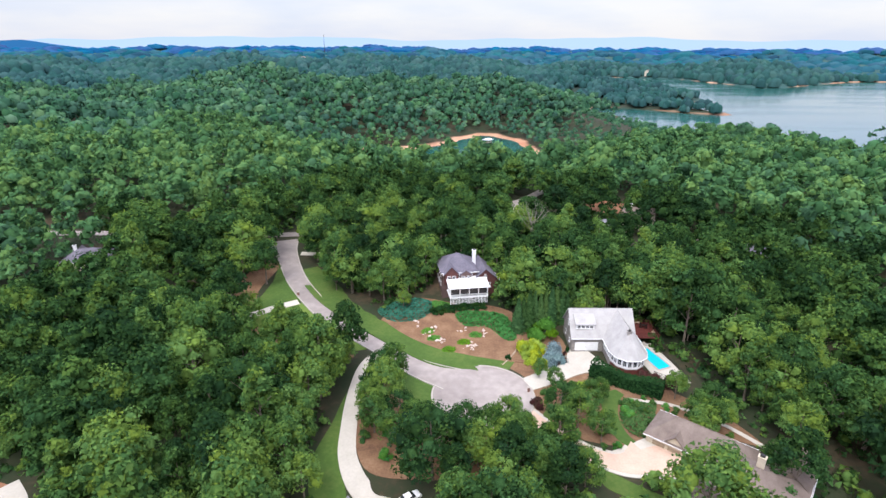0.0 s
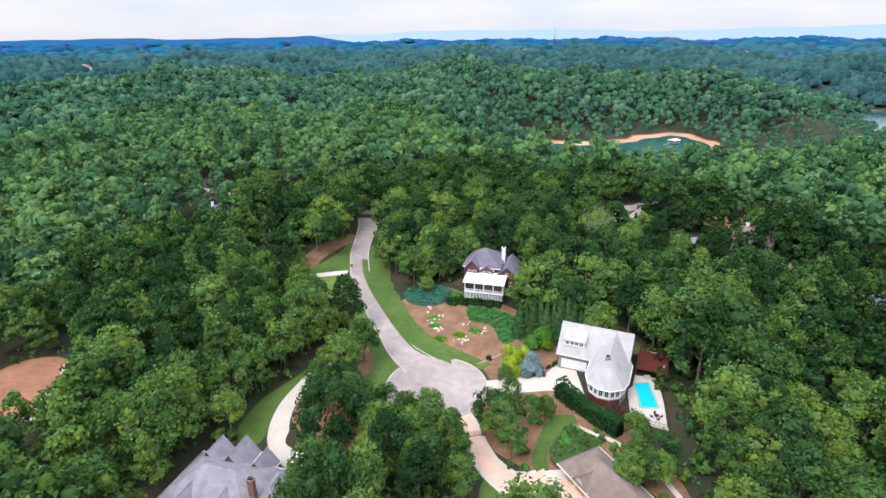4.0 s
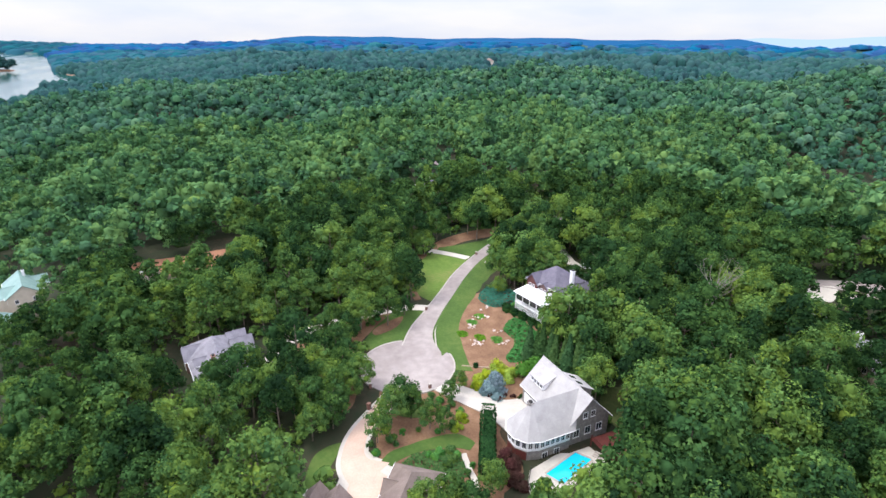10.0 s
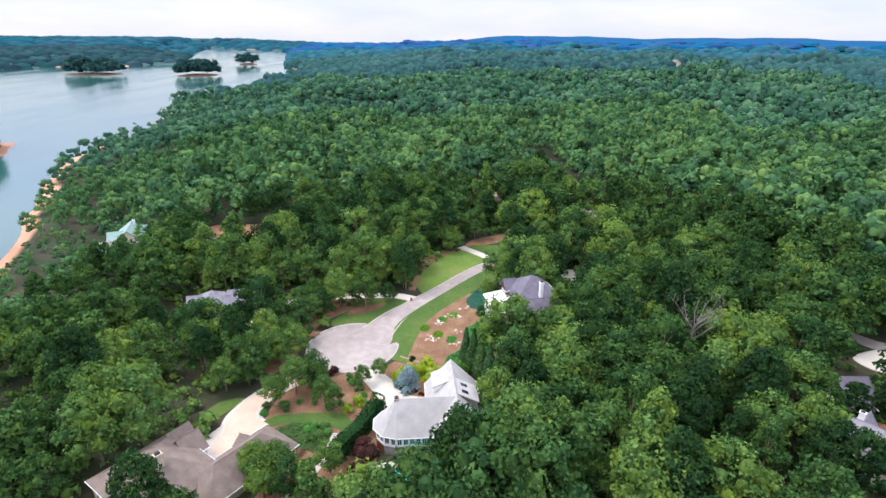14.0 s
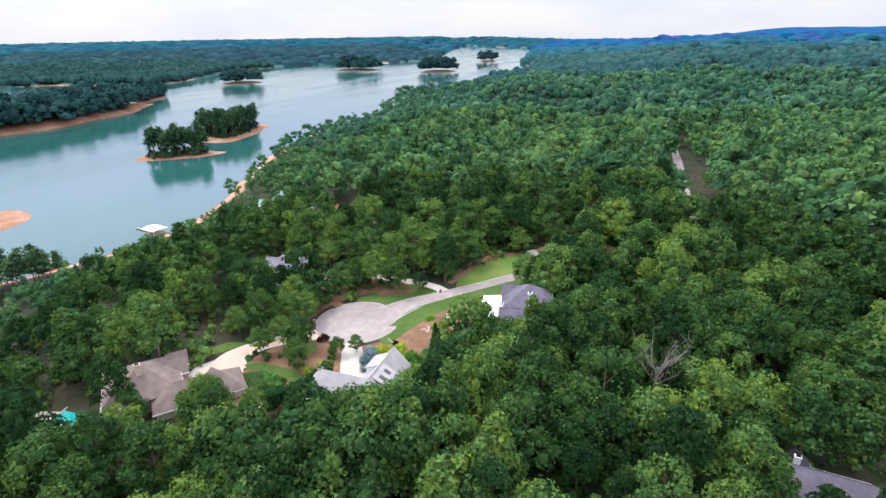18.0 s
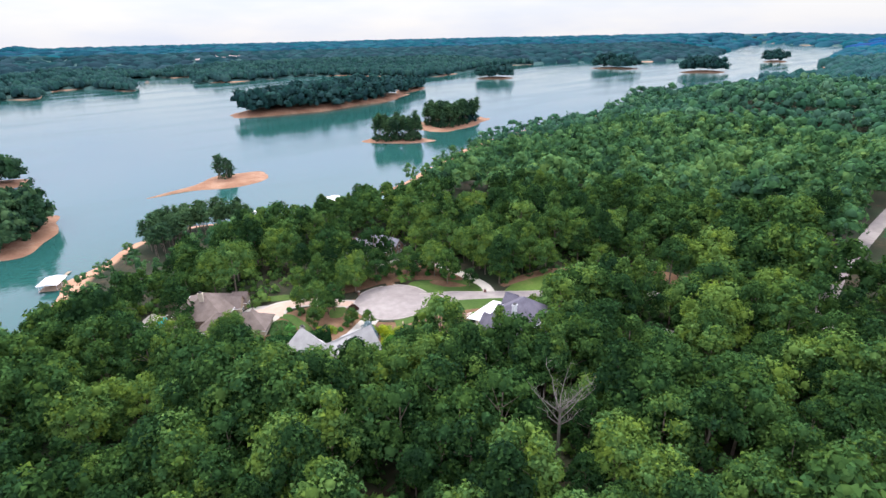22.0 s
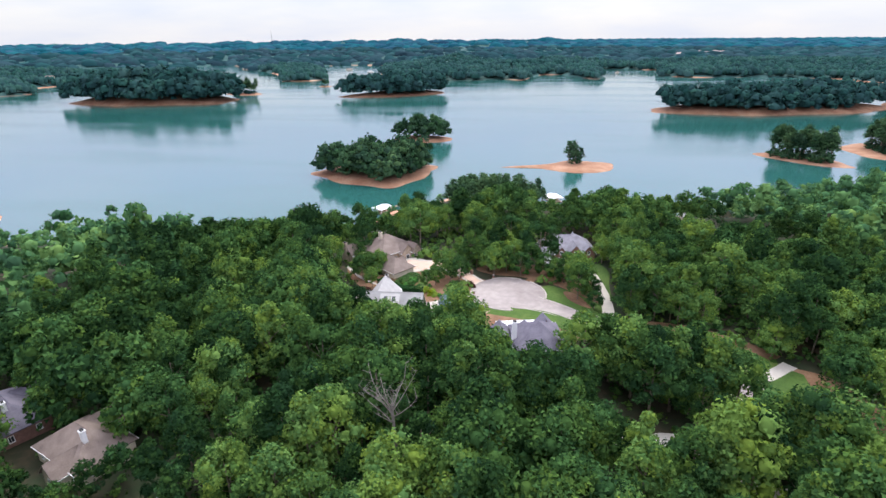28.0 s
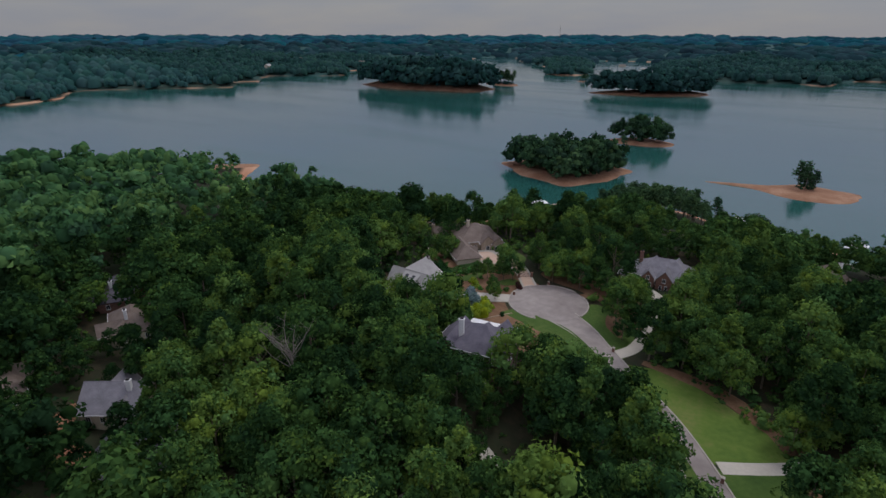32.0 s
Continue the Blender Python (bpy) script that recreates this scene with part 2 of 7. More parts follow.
class Solid:
    """Collects boxes, prisms and the like into one mesh."""

    def __init__(self):
        self.v, self.f = [], []

    def add(self, verts, faces):
        k = len(self.v)
        self.v += [tuple(v) for v in verts]
        self.f += [tuple(i + k for i in f) for f in faces]
        return self

    def box(self, x0, y0, z0, x1, y1, z1):
        c = [(x, y, z) for z in (z0, z1) for x, y in ((x0, y0), (x1, y0), (x1, y1), (x0, y1))]
        return self.add(c, [(3, 2, 1, 0), (4, 5, 6, 7), (0, 1, 5, 4), (1, 2, 6, 5), (2, 3, 7, 6), (3, 0, 4, 7)])

    def prism(self, outline, z0, z1):
        n = len(outline)
        v = [(x, y, z0) for x, y in outline] + [(x, y, z1) for x, y in outline]
        return self.add(v, [tuple(range(n))[::-1], tuple(range(n, 2 * n))] + [(i, (i + 1) % n, n + (i + 1) % n, n + i) for i in range(n)])

    def tube(self, a, b, r0, r1, n=7):
        a, b = Vector(a), Vector(b)
        d = (b - a).normalized()
        s = d.orthogonal().normalized()
        u = d.cross(s)
        ring = [(math.cos(2 * math.pi * i / n), math.sin(2 * math.pi * i / n)) for i in range(n)]
        v = [a + r0 * (c * s + q * u) for c, q in ring] + [b + r1 * (c * s + q * u) for c, q in ring]
        return self.add(v, [(i, (i + 1) % n, n + (i + 1) % n, n + i) for i in range(n)] + [tuple(range(n, 2 * n)), tuple(range(n))[::-1]])


# ---- the lie of the land ----
LAKE = -21.0
NORTH_BANK = [(-4300, -1230), (-3790, -876), (-3461, -560), (-2986, -451), (-2300, -330), (-1765, -234), (-1618, -168), (-1494, -153), (-1303, -64), (-1256, -135), (-1151, -170), (-1000, -155), (-690, -198), (-490, -150), (-400, -165), (-315, -152),
              (-185, -96), (-132, -74), (-89, -62), (-60, -64), (-34, -70), (0, -86), (28, -90), (48, -76), (64, -61), (82, -44), (97, -14), (114, 8), (133, 14), (150, 25), (172, 25), (200, 2), (228, -4),
              (252, 18), (280, 26), (300, 10), (313, -8), (328, -22), (344, 12), (352, 62), (430, 130), (440, 260), (424, 360), (388, 440), (352, 506), (330, 560), (298, 622), (262, 700), (244, 780)]
EAST_ARM = [(262, 830), (236, 910), (262, 946), (330, 905), (418, 838), (440, 868), (400, 930), (345, 1000), (470, 1040), (500, 1120), (420, 1260), (300, 1440), (360, 1760), (690, 1690), (760, 1360), (1000, 1500), (1260, 1600),
            (1500, 1200), (1200, 700), (1000, 300), (960, 60)]
SOUTH_BANK = [(948, -48), (989, -152), (1098, -230), (924, -427), (1030, -505), (998, -551), (1102, -668), (960, -783), (1087, -920), (1050, -1020), (1080, -1300), (1180, -1750), (1204, -1960), (1090, -1960), (900, -1650),
              (758, -1500), (640, -1300), (563, -1117), (490, -1140), (472, -1230), (560, -1450), (694, -1880), (560, -1950), (440, -1880), (390, -1500), (313, -1260), (130, -1115), (20, -1180), (-50, -1135), (-85, -1297), (-160, -1330),
              (-228, -1150), (-270, -1300), (-310, -1580), (-488, -1516), (-392, -1250), (-633, -1214), (-788, -1150), (-834, -893), (-1027, -923), (-1365, -1042), (-1681, -953), (-1710, -781), (-1876, -688), (-1811, -573),
              (-2143, -677), (-2843, -923), (-3039, -991), (-4027, -1190), (-4300, -1300)]
COVE = [(-80, 552), (-74, 495), (-50, 436), (14, 420), (68, 452), (84, 560), (70, 618), (40, 644), (5, 590), (-38, 556)]


def catmull(pts, n, closed=False):
    out, k = [], len(pts)
    for i in range(k if closed else k - 1):
        p = [Vector((*pts[(i + j) % k if closed else min(max(i + j, 0), k - 1)], 0)[:2]) for j in (-1, 0, 1, 2)]
        for s in range(n):
            t = s / n
            out.append(tuple(0.5 * (2 * p[1] + (p[2] - p[0]) * t + (2 * p[0] - 5 * p[1] + 4 * p[2] - p[3]) * t * t + (3 * p[1] - p[0] - 3 * p[2] + p[3]) * t ** 3)))
    if not closed:
        out.append(tuple(pts[-1]))
    return out


def inside(px, py, poly):
    r = np.zeros(px.shape, bool)
    q = np.asarray(poly)
    for (x0, y0), (x1, y1) in zip(q, np.roll(q, -1, 0)):
        if y0 != y1:
            r ^= ((y0 > py) != (y1 > py)) & (px < (x1 - x0) * (py - y0) / (y1 - y0) + x0)
    return r


def reach(px, py, line, closed=False):
    """The distance to a polyline."""
    q = np.asarray(line, float)
    best = np.full(px.shape, 1e9)
    for a, b in zip(q if closed else q[:-1], np.roll(q, -1, 0) if closed else q[1:]):
        d = b - a
        t = np.clip(((px - a[0]) * d[0] + (py - a[1]) * d[1]) / max(d @ d, 1e-9), 0, 1)
        best = np.minimum(best, (px - a[0] - t * d[0]) ** 2 + (py - a[1] - t * d[1]) ** 2)
    return np.sqrt(best)


WATERS = [catmull(NORTH_BANK + EAST_ARM + SOUTH_BANK, 2, True), catmull(COVE, 2, True)]


def wave(x, y, size, seed):
    """Smooth rolling noise of about -1 to 1, from turned sines."""
    r = random.Random(seed)
    out = 0
    for k in range(5):
        a, f, p = r.uniform(0, 6.28), r.uniform(0.6, 1.7), r.uniform(0, 6.28)
        out = out + np.sin((x * math.cos(a) + y * math.sin(a)) * f * 6.28 / size + p)
    return out / 3.0


def ramp(x, a, b):
    t = np.clip((x - a) / (b - a), 0, 1)
    return t * t * (3 - 2 * t)


def shore(x, y):
    """Metres inland (minus: out on the water), with small bays."""
    d = np.full(x.shape, 1e9)
    wet = np.zeros(x.shape, bool)
    for w in WATERS:
        d = np.minimum(d, reach(x, y, w, True))
        wet |= inside(x, y, w)
    return np.where(wet, -d, d) + 3 * wave(x, y, 60, 3)


def land(x, y):
    x, y = np.atleast_1d(np.asarray(x, float)), np.atleast_1d(np.asarray(y, float))
    d = shore(x, y)
    h = 2.0 + 0.05 * np.clip(y - 140, 0, 130) + 0.06 * np.clip(-x - 40, 0, 70) * ramp(y, 130, 200) - 0.012 * np.clip(70 - y, 0, 60)
    h = h + 6.2 * np.exp(-((x - 6) ** 2 + (y - 168) ** 2) / (2 * 15.0 ** 2))
    h = h + 0.9 * np.exp(-((x - 42) ** 2 + (y - 133) ** 2) / (2 * 8.0 ** 2)) - 3.6 * np.exp(-((x + 15) ** 2 + (y - 66) ** 2) / (2 * 14.0 ** 2)) - 4.0 * np.exp(-((x - 70) ** 2 + (y - 66) ** 2) / (2 * 10.0 ** 2))
    out = np.hypot(x - 10, y - 130)
    h = h + ramp(d, 20, 240) * ramp(out, 190, 480) * (1 - 0.95 * ramp(-x, 350, 800) * ramp(350 - y, 0, 300)) * (15 * wave(x, y, 460, 11) + 8 * wave(x, y, 190, 5) - 2) + ramp(out, 900, 2600) * (1 - 0.92 * ramp(-x, 400, 1200) * ramp(500 - y, 0, 400)) * (13 * wave(x, y, 900, 8) + 2) * (1 - 0.8 * ramp(-y, 900, 1500)) + 36 * ramp(out, 1700, 4600) * ramp(-y, 300, 1500) - 3.0 * np.exp(-((x - 52) ** 2 + (y - 218) ** 2) / (2 * 15.0 ** 2))
    h = h - 10 * np.exp(-((x - 200) ** 2 + (y - 585) ** 2) / (2 * 50.0 ** 2))
    h = h + 26 * np.exp(-(((x + 780) / 1.6) ** 2 + (y + 1990) ** 2) / (2 * 75.0 ** 2))
    steep = 1 + 0.9 * ramp(out, 700, 1200)
    bank = LAKE + np.where(d > 0, 0.20 * steep * np.minimum(d, 14), 0.3 * steep * np.maximum(d, -20))
    k = ramp(d, 4, 85 + 110 * ramp(-x, 150, 280) * ramp(100 - y, 0, 100) + 75 * ramp(25 - y, 0, 50) + 80 * ramp(y, 230, 400))
    return bank * (1 - k) + np.maximum(h, LAKE + 2.5) * k


def at(x, y):
    return float(land(x, y)[0])


GRID = 261
uu = np.linspace(-1, 1, GRID)
gx = 10 + 170 * np.sinh(uu * math.asinh(4880 / 170))
gy = 125 + 170 * np.sinh(uu * math.asinh(4880 / 170))
xx, yy = np.meshgrid(gx, gy)
zz = land(xx.ravel(), yy.ravel())
idx = np.arange(GRID * GRID).reshape(GRID, GRID)
quads = np.stack([idx[:-1, :-1], idx[:-1, 1:], idx[1:, 1:], idx[1:, :-1]], -1).reshape(-1, 4)


def ground_material():
    """Leaf litter and undergrowth, with bare orange clay along the water; tinted haze teal far out."""
    m = material("forest_floor", ((0.36, (0.020, 0.036, 0.014)), (0.54, (0.034, 0.036, 0.018)), (0.74, (0.095, 0.060, 0.036))), 0.06, 0.95, 0.5, 1.5)
    n, l = m.node_tree.nodes, m.node_tree.links
    b = n["Principled BSDF"]
    old = b.inputs["Base Color"].links[0].from_socket
    ge, se = n.new("ShaderNodeNewGeometry"), n.new("ShaderNodeSeparateXYZ")
    no = n.new("ShaderNodeTexNoise")
    no.inputs["Scale"].default_value = 0.03
    l.new(ge.outputs["Position"], no.inputs["Vector"])
    l.new(ge.outputs["Position"], se.inputs[0])
    ad = n.new("ShaderNodeMath")
    ad.operation = "MULTIPLY_ADD"
    ad.inputs[1].default_value = -2.2
    l.new(no.outputs["Fac"], ad.inputs[0])
    l.new(se.outputs["Z"], ad.inputs[2])
    mr = n.new("ShaderNodeMapRange")
    mr.inputs["From Min"].default_value, mr.inputs["From Max"].default_value = LAKE + 0.3, LAKE + 1.1
    l.new(ad.outputs[0], mr.inputs["Value"])
    sand = n.new("ShaderNodeValToRGB")
    for e, (p, c) in zip(sand.color_ramp.elements, ((0.3, (0.39, 0.18, 0.10)), (0.7, (0.55, 0.33, 0.21)))):
        e.position, e.color = p, (*c, 1)
    l.new(no.outputs["Fac"], sand.inputs[0])
    mx = n.new("ShaderNodeMixRGB")
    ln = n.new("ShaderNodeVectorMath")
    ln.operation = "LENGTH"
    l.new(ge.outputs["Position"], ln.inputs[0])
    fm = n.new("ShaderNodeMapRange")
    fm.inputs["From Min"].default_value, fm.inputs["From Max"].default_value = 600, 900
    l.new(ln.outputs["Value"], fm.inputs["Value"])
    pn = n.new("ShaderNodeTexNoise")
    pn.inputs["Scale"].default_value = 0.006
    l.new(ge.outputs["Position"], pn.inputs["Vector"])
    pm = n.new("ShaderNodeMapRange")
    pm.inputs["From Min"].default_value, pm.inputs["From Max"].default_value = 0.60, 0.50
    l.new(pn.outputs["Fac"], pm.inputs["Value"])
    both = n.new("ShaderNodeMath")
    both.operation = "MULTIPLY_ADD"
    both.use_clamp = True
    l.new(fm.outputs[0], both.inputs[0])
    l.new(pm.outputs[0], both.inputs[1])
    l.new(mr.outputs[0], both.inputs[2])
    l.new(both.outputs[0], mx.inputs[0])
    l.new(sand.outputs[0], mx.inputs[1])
    # from 900 m out the floor colour is mixed to a haze teal
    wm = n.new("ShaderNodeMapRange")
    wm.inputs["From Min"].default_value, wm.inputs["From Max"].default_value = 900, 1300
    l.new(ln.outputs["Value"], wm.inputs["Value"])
    haze_tint = n.new("ShaderNodeMixRGB")
    haze_tint.inputs[2].default_value = (0.026, 0.078, 0.072, 1)
    l.new(wm.outputs[0], haze_tint.inputs[0])
    l.new(old, haze_tint.inputs[1])
    l.new(haze_tint.outputs[0], mx.inputs[2])
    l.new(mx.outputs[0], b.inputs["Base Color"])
    return m


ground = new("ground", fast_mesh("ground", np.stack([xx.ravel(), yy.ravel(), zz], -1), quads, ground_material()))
ground.data.polygons.foreach_set("use_smooth", [True] * len(ground.data.polygons))
tagged(ground, "wooded hills of brown leaf litter and orange clay banks", "ground", kind="structure")


def water_material(name, colour, rough, size, strength):
    m = bpy.data.materials.new(name)
    m.use_nodes = True
    n, l = m.node_tree.nodes, m.node_tree.links
    b = n["Principled BSDF"]
    b.inputs["Base Color"].default_value = (*colour, 1)
    b.inputs["Roughness"].default_value, b.inputs["IOR"].default_value = rough, 1.38
    ge = n.new("ShaderNodeNewGeometry")
    wv = n.new("ShaderNodeTexNoise")
    wv.inputs["Scale"].default_value, wv.inputs["Detail"].default_value = 1 / size, 4
    bp = n.new("ShaderNodeBump")
    bp.inputs["Strength"].default_value, bp.inputs["Distance"].default_value = strength, size * 0.15
    l.new(ge.outputs["Position"], wv.inputs["Vector"])
    l.new(wv.outputs["Fac"], bp.inputs["Height"])
    l.new(bp.outputs["Normal"], b.inputs["Normal"])
    mp = n.new("ShaderNodeMapping")
    mp.inputs["Scale"].default_value, mp.inputs["Rotation"].default_value = (0.0035, 0.016, 0.01), (0, 0, 0.35)
    rn = n.new("ShaderNodeTexNoise")
    rn.inputs["Scale"].default_value, rn.inputs["Detail"].default_value = 1.0, 3
    rr = n.new("ShaderNodeMapRange")
    rr.inputs["From Min"].default_value, rr.inputs["From Max"].default_value = 0.38, 0.62
    rr.inputs["To Min"].default_value, rr.inputs["To Max"].default_value = rough * 0.4, rough * 3.0
    l.new(ge.outputs["Position"], mp.inputs[0])
    l.new(mp.outputs[0], rn.inputs["Vector"])
    l.new(rn.outputs["Fac"], rr.inputs["Value"])
    l.new(rr.outputs[0], b.inputs["Roughness"])
    return m


M_LAKE = water_material("lake_water", (0.021, 0.094, 0.082), 0.06, 2.5, 0.22)
ring = [(4850 * math.cos(i * math.pi / 48), 125 + 4850 * math.sin(i * math.pi / 48)) for i in range(96)]
lake = part("lake", [(x, y, LAKE) for x, y in ring], [tuple(range(96))], M_LAKE)
tagged(lake, "calm blue-green lake reflecting a white sky", "lake", kind="structure")

# ---- roads, drives, lawns: laid on the land ----
CLEAR = []  # (kind, shape, margin) where no forest tree may stand


def strip(name, pts, width, mat, lift, label="", category="road", kerbs=False, margin=2.0, keep=True):
    line = catmull(pts, 8)
    c = np.array(line)
    t = np.gradient(c, axis=0)
    t /= np.linalg.norm(t, axis=1)[:, None]
    nr = np.stack([-t[:, 1], t[:, 0]], 1)
    w = np.interp(np.linspace(0, 1, len(c)), np.linspace(0, 1, len(np.atleast_1d(width))), np.atleast_1d(width))
    across = np.array([-0.5, -0.25, 0, 0.25, 0.5])
    p = c[:, None] + nr[:, None] * (across[None, :, None] * w[:, None, None])
    z = land(p[..., 0].ravel(), p[..., 1].ravel()).reshape(p.shape[:2]) + lift
    z[:] = z.mean(1)[:, None] * 0.7 + z * 0.3
    v = np.concatenate([p, z[..., None]], -1)
    low = v.copy()
    low[..., 2] -= 0.6
    nv, k = len(c), len(across)
    verts = np.concatenate([v.reshape(-1, 3), low.reshape(-1, 3)])
    f = [(i * k + j, i * k + j + 1, (i + 1) * k + j + 1, (i + 1) * k + j) for i in range(nv - 1) for j in range(k - 1)]
    o = nv * k
    for j in (0, k - 1):
        f += [(i * k + j, (i + 1) * k + j, o + (i + 1) * k + j, o + i * k + j) for i in range(nv - 1)]
    for i in (0, nv - 1):
        f += [(i * k + j, i * k + j + 1, o + i * k + j + 1, o + i * k + j) for j in range(k - 1)]
    ob = part(name, verts, f, mat)
    tagged(ob, label, category, kind="structure")
    if kerbs:
        for side in (-1, 1):
            e = c + nr * (side * (w / 2 + 0.18))[:, None]
            kv, kf = [], []
            for i in range(nv):
                zc = z[i, 0 if side < 0 else k - 1]
                for off, dz in ((-0.22, -0.3), (-0.18, 0.10), (0.18, 0.12), (0.22, -0.3)):
                    q = e[i] + nr[i] * off
                    kv.append((q[0], q[1], zc + dz))
            kf = [(i * 4 + j, i * 4 + j + 1, (i + 1) * 4 + j + 1, (i + 1) * 4 + j) for i in range(nv - 1) for j in range(3)]
            part("kerb", kv, kf, M_KERB, ob)
    if keep:
        CLEAR.append(("line", line, float(np.max(w)) / 2 + margin))
    return ob


def patch(name, outline, mat, lift, label="", category="lawn", margin=1.5, rings=7, flat=None, keep=True, kind="structure", rounded=True):
    """A draped patch inside a smooth outline seen from its middle."""
    o = np.array(catmull(outline, 6, True) if rounded else [tuple(np.array(a) + (np.array(b) - np.array(a)) * k / 6) for a, b in zip(outline, outline[1:] + outline[:1]) for k in range(6)])
    mid = o.mean(0)
    v = [(*mid, 0)]
    n = len(o)
    for r in range(1, rings + 1):
        q = mid + (o - mid) * (r / rings)
        v += [(a, b, 0) for a, b in q]
    v = np.array(v)
    v[:, 2] = (land(v[:, 0], v[:, 1]) if flat is None else flat) + lift
    edge = v[-n:].copy()
    edge[:, 2] -= 0.5
    v = np.concatenate([v, edge])
    f = [(0, 1 + i, 1 + (i + 1) % n) for i in range(n)]
    for r in range(rings):
        a, b = 1 + r * n, 1 + (r + 1) * n
        f += [(a + i, b + i, b + (i + 1) % n, a + (i + 1) % n) for i in range(n)]
    ob = part(name, v, f, mat)
    tagged(ob, label, category, kind=kind)
    if keep:
        CLEAR.append(("poly", [tuple(p) for p in o], margin))
    return ob


# the street and its turning circle
STREET = [(2, 118), (-6, 122.5), (-13, 129), (-24, 139.5), (-35, 150), (-43, 160), (-52, 174), (-58, 187), (-62.5, 198), (-66, 207)]
strip("street", STREET, [9.5, 7.2, 6.6, 6.4, 6.4, 6.4, 6.4, 6.6, 8, 12.5], M_ROAD, 0.16, "pale worn concrete street with low kerbs", "road", True)
CIRCLE = [(9.5 + 12.4 * math.cos(a * math.pi / 8), 111.5 + 12.4 * math.sin(a * math.pi / 8)) for a in range(16)]
circle = patch("turning_circle", CIRCLE, M_ROAD, 0.20, "round concrete turning circle ending the street", "road", 2.0)
def kerb_arc(owner, cx, cy, r, a0, a1):
    v, n = [], 24
    for i in range(n + 1):
        a = radians(a0 + (a1 - a0) * i / n)
        z = at(cx + r * math.cos(a), cy + r * math.sin(a)) + 0.2
        v += [(cx + (r + o) * math.cos(a), cy + (r + o) * math.sin(a), z + dz) for o, dz in ((-0.05, -0.3), (0.0, 0.12), (0.36, 0.14), (0.42, -0.3))]
    part("kerb", v, [(i * 4 + j, i * 4 + j + 1, i * 4 + j + 5, i * 4 + j + 4) for i in range(n) for j in range(3)], M_KERB, owner)


for a0, a1 in ((165, 232), (248, 296), (318, 374), (30, 92)):
    kerb_arc(circle, 9.5, 111.5, 12.35, a0, a1)
strip("main_road", [(-330, 198), (-250, 206), (-178, 207), (-117, 208.5), (-92, 209.5), (-65, 214), (-36, 223), (0, 238), (30, 252), (48, 276), (64, 300)], 5.0, M_ROAD, 0.10, "narrow concrete road running through the woods", "road", False, 0.1)
CLEAR.append(("line", [(-260, 209), (-165, 210), (-104, 211), (-88, 212)], 8.0))
strip("side_drive", [(27, 250), (36, 262), (44, 264), (40, 250)], 4.5, M_ROAD, 0.14, "concrete loop drive beside the road in the woods", "driveway", False, 0.5)
strip("white_driveway", [(20, 115.5), (27, 119.5), (34, 125), (41, 128.2)], [5, 6, 10, 14], M_DRIVE, 0.17, "pale concrete driveway leading to the garage", "driveway", False, 1.0)
strip("grey_house_driveway", [(-17, 131), (-21, 124), (-22, 112), (-21.5, 100), (-20, 90), (-15, 82), (-6, 79)], [4, 3.6, 3.6, 3.6, 4, 5, 7], M_DRIVE, 0.13, "curving pale concrete driveway", "driveway", False, 1.5)
strip("drive_edging", [(17.5, 107), (22, 101), (26, 96), (30, 92), (35, 89.3), (39, 89), (43, 91)], [6, 5.2, 5.2, 5.6, 6.4, 8.5, 11], M_DRIVE, 0.09, "pale concrete edging of a paved drive", "driveway", False, 1.0)
strip("brown_house_driveway", [(17.5, 107), (22, 101), (26, 96), (30, 92), (35, 89.3), (39, 89), (43, 91)], [4, 3.6, 3.6, 4, 4.6, 6.5, 10], M_PAVER, 0.13, "pinkish paved driveway edged with pale concrete", "driveway", False, 1.5)
strip("meadow_driveway", [(-48, 159.5), (-55, 155), (-62, 149.5)], 3.6, M_DRIVE, 0.14, "short pale concrete driveway crossing a lawn", "driveway", False, 1.0)
strip("mulch_track", [(2, 101), (-3, 92), (-8, 87)], 3.0, M_MULCH, 0.05, "brown mulched track between trees", "track")
strip("hill_house_driveway", [(-56, 196), (-40, 196), (-22, 190), (-9, 184.5)], 3.2, M_DRIVE, 0.12, "pale concrete driveway behind the porch house", "driveway", False, 0.2)
strip("clay_lot_driveway", [(-71.5, 63), (-75.5, 70.5), (-79.5, 77), (-85, 82)], 3.6, M_DRIVE, 0.14, "new pale concrete driveway on a clay lot", "driveway")

# ---- more materials ----
M_ROOF_PALE = material("pale_shingle_roof", ((0.3, (0.31, 0.30, 0.29)), (0.7, (0.45, 0.437, 0.42))), 0.5, 0.75, 0.25, 3)
M_ROOF_SLATE = material("slate_grey_shingle_roof", ((0.3, (0.085, 0.080, 0.105)), (0.7, (0.18, 0.165, 0.20))), 0.5, 0.8, 0.35, 3)
M_ROOF_GREY = material("grey_shingle_roof", ((0.3, (0.15, 0.145, 0.165)), (0.7, (0.29, 0.28, 0.31))), 0.5, 0.8, 0.35, 3)
M_ROOF_TAN = material("brown_shingle_roof", ((0.3, (0.130, 0.100, 0.084)), (0.7, (0.24, 0.190, 0.162))), 0.5, 0.8, 0.35, 3)
M_ROOF_GREEN = material("green_metal_roof", ((0.3, (0.16, 0.27, 0.24)), (0.7, (0.26, 0.38, 0.34))), 0.4, 0.5, 0.1, 3)
M_WHITE = material("white_paint", ((0.3, (0.70, 0.70, 0.69)), (0.7, (0.84, 0.84, 0.83))), 0.8, 0.6)
M_CREAM = material("cream_render", ((0.3, (0.52, 0.45, 0.34)), (0.7, (0.66, 0.58, 0.46))), 0.6, 0.8, 0.1)
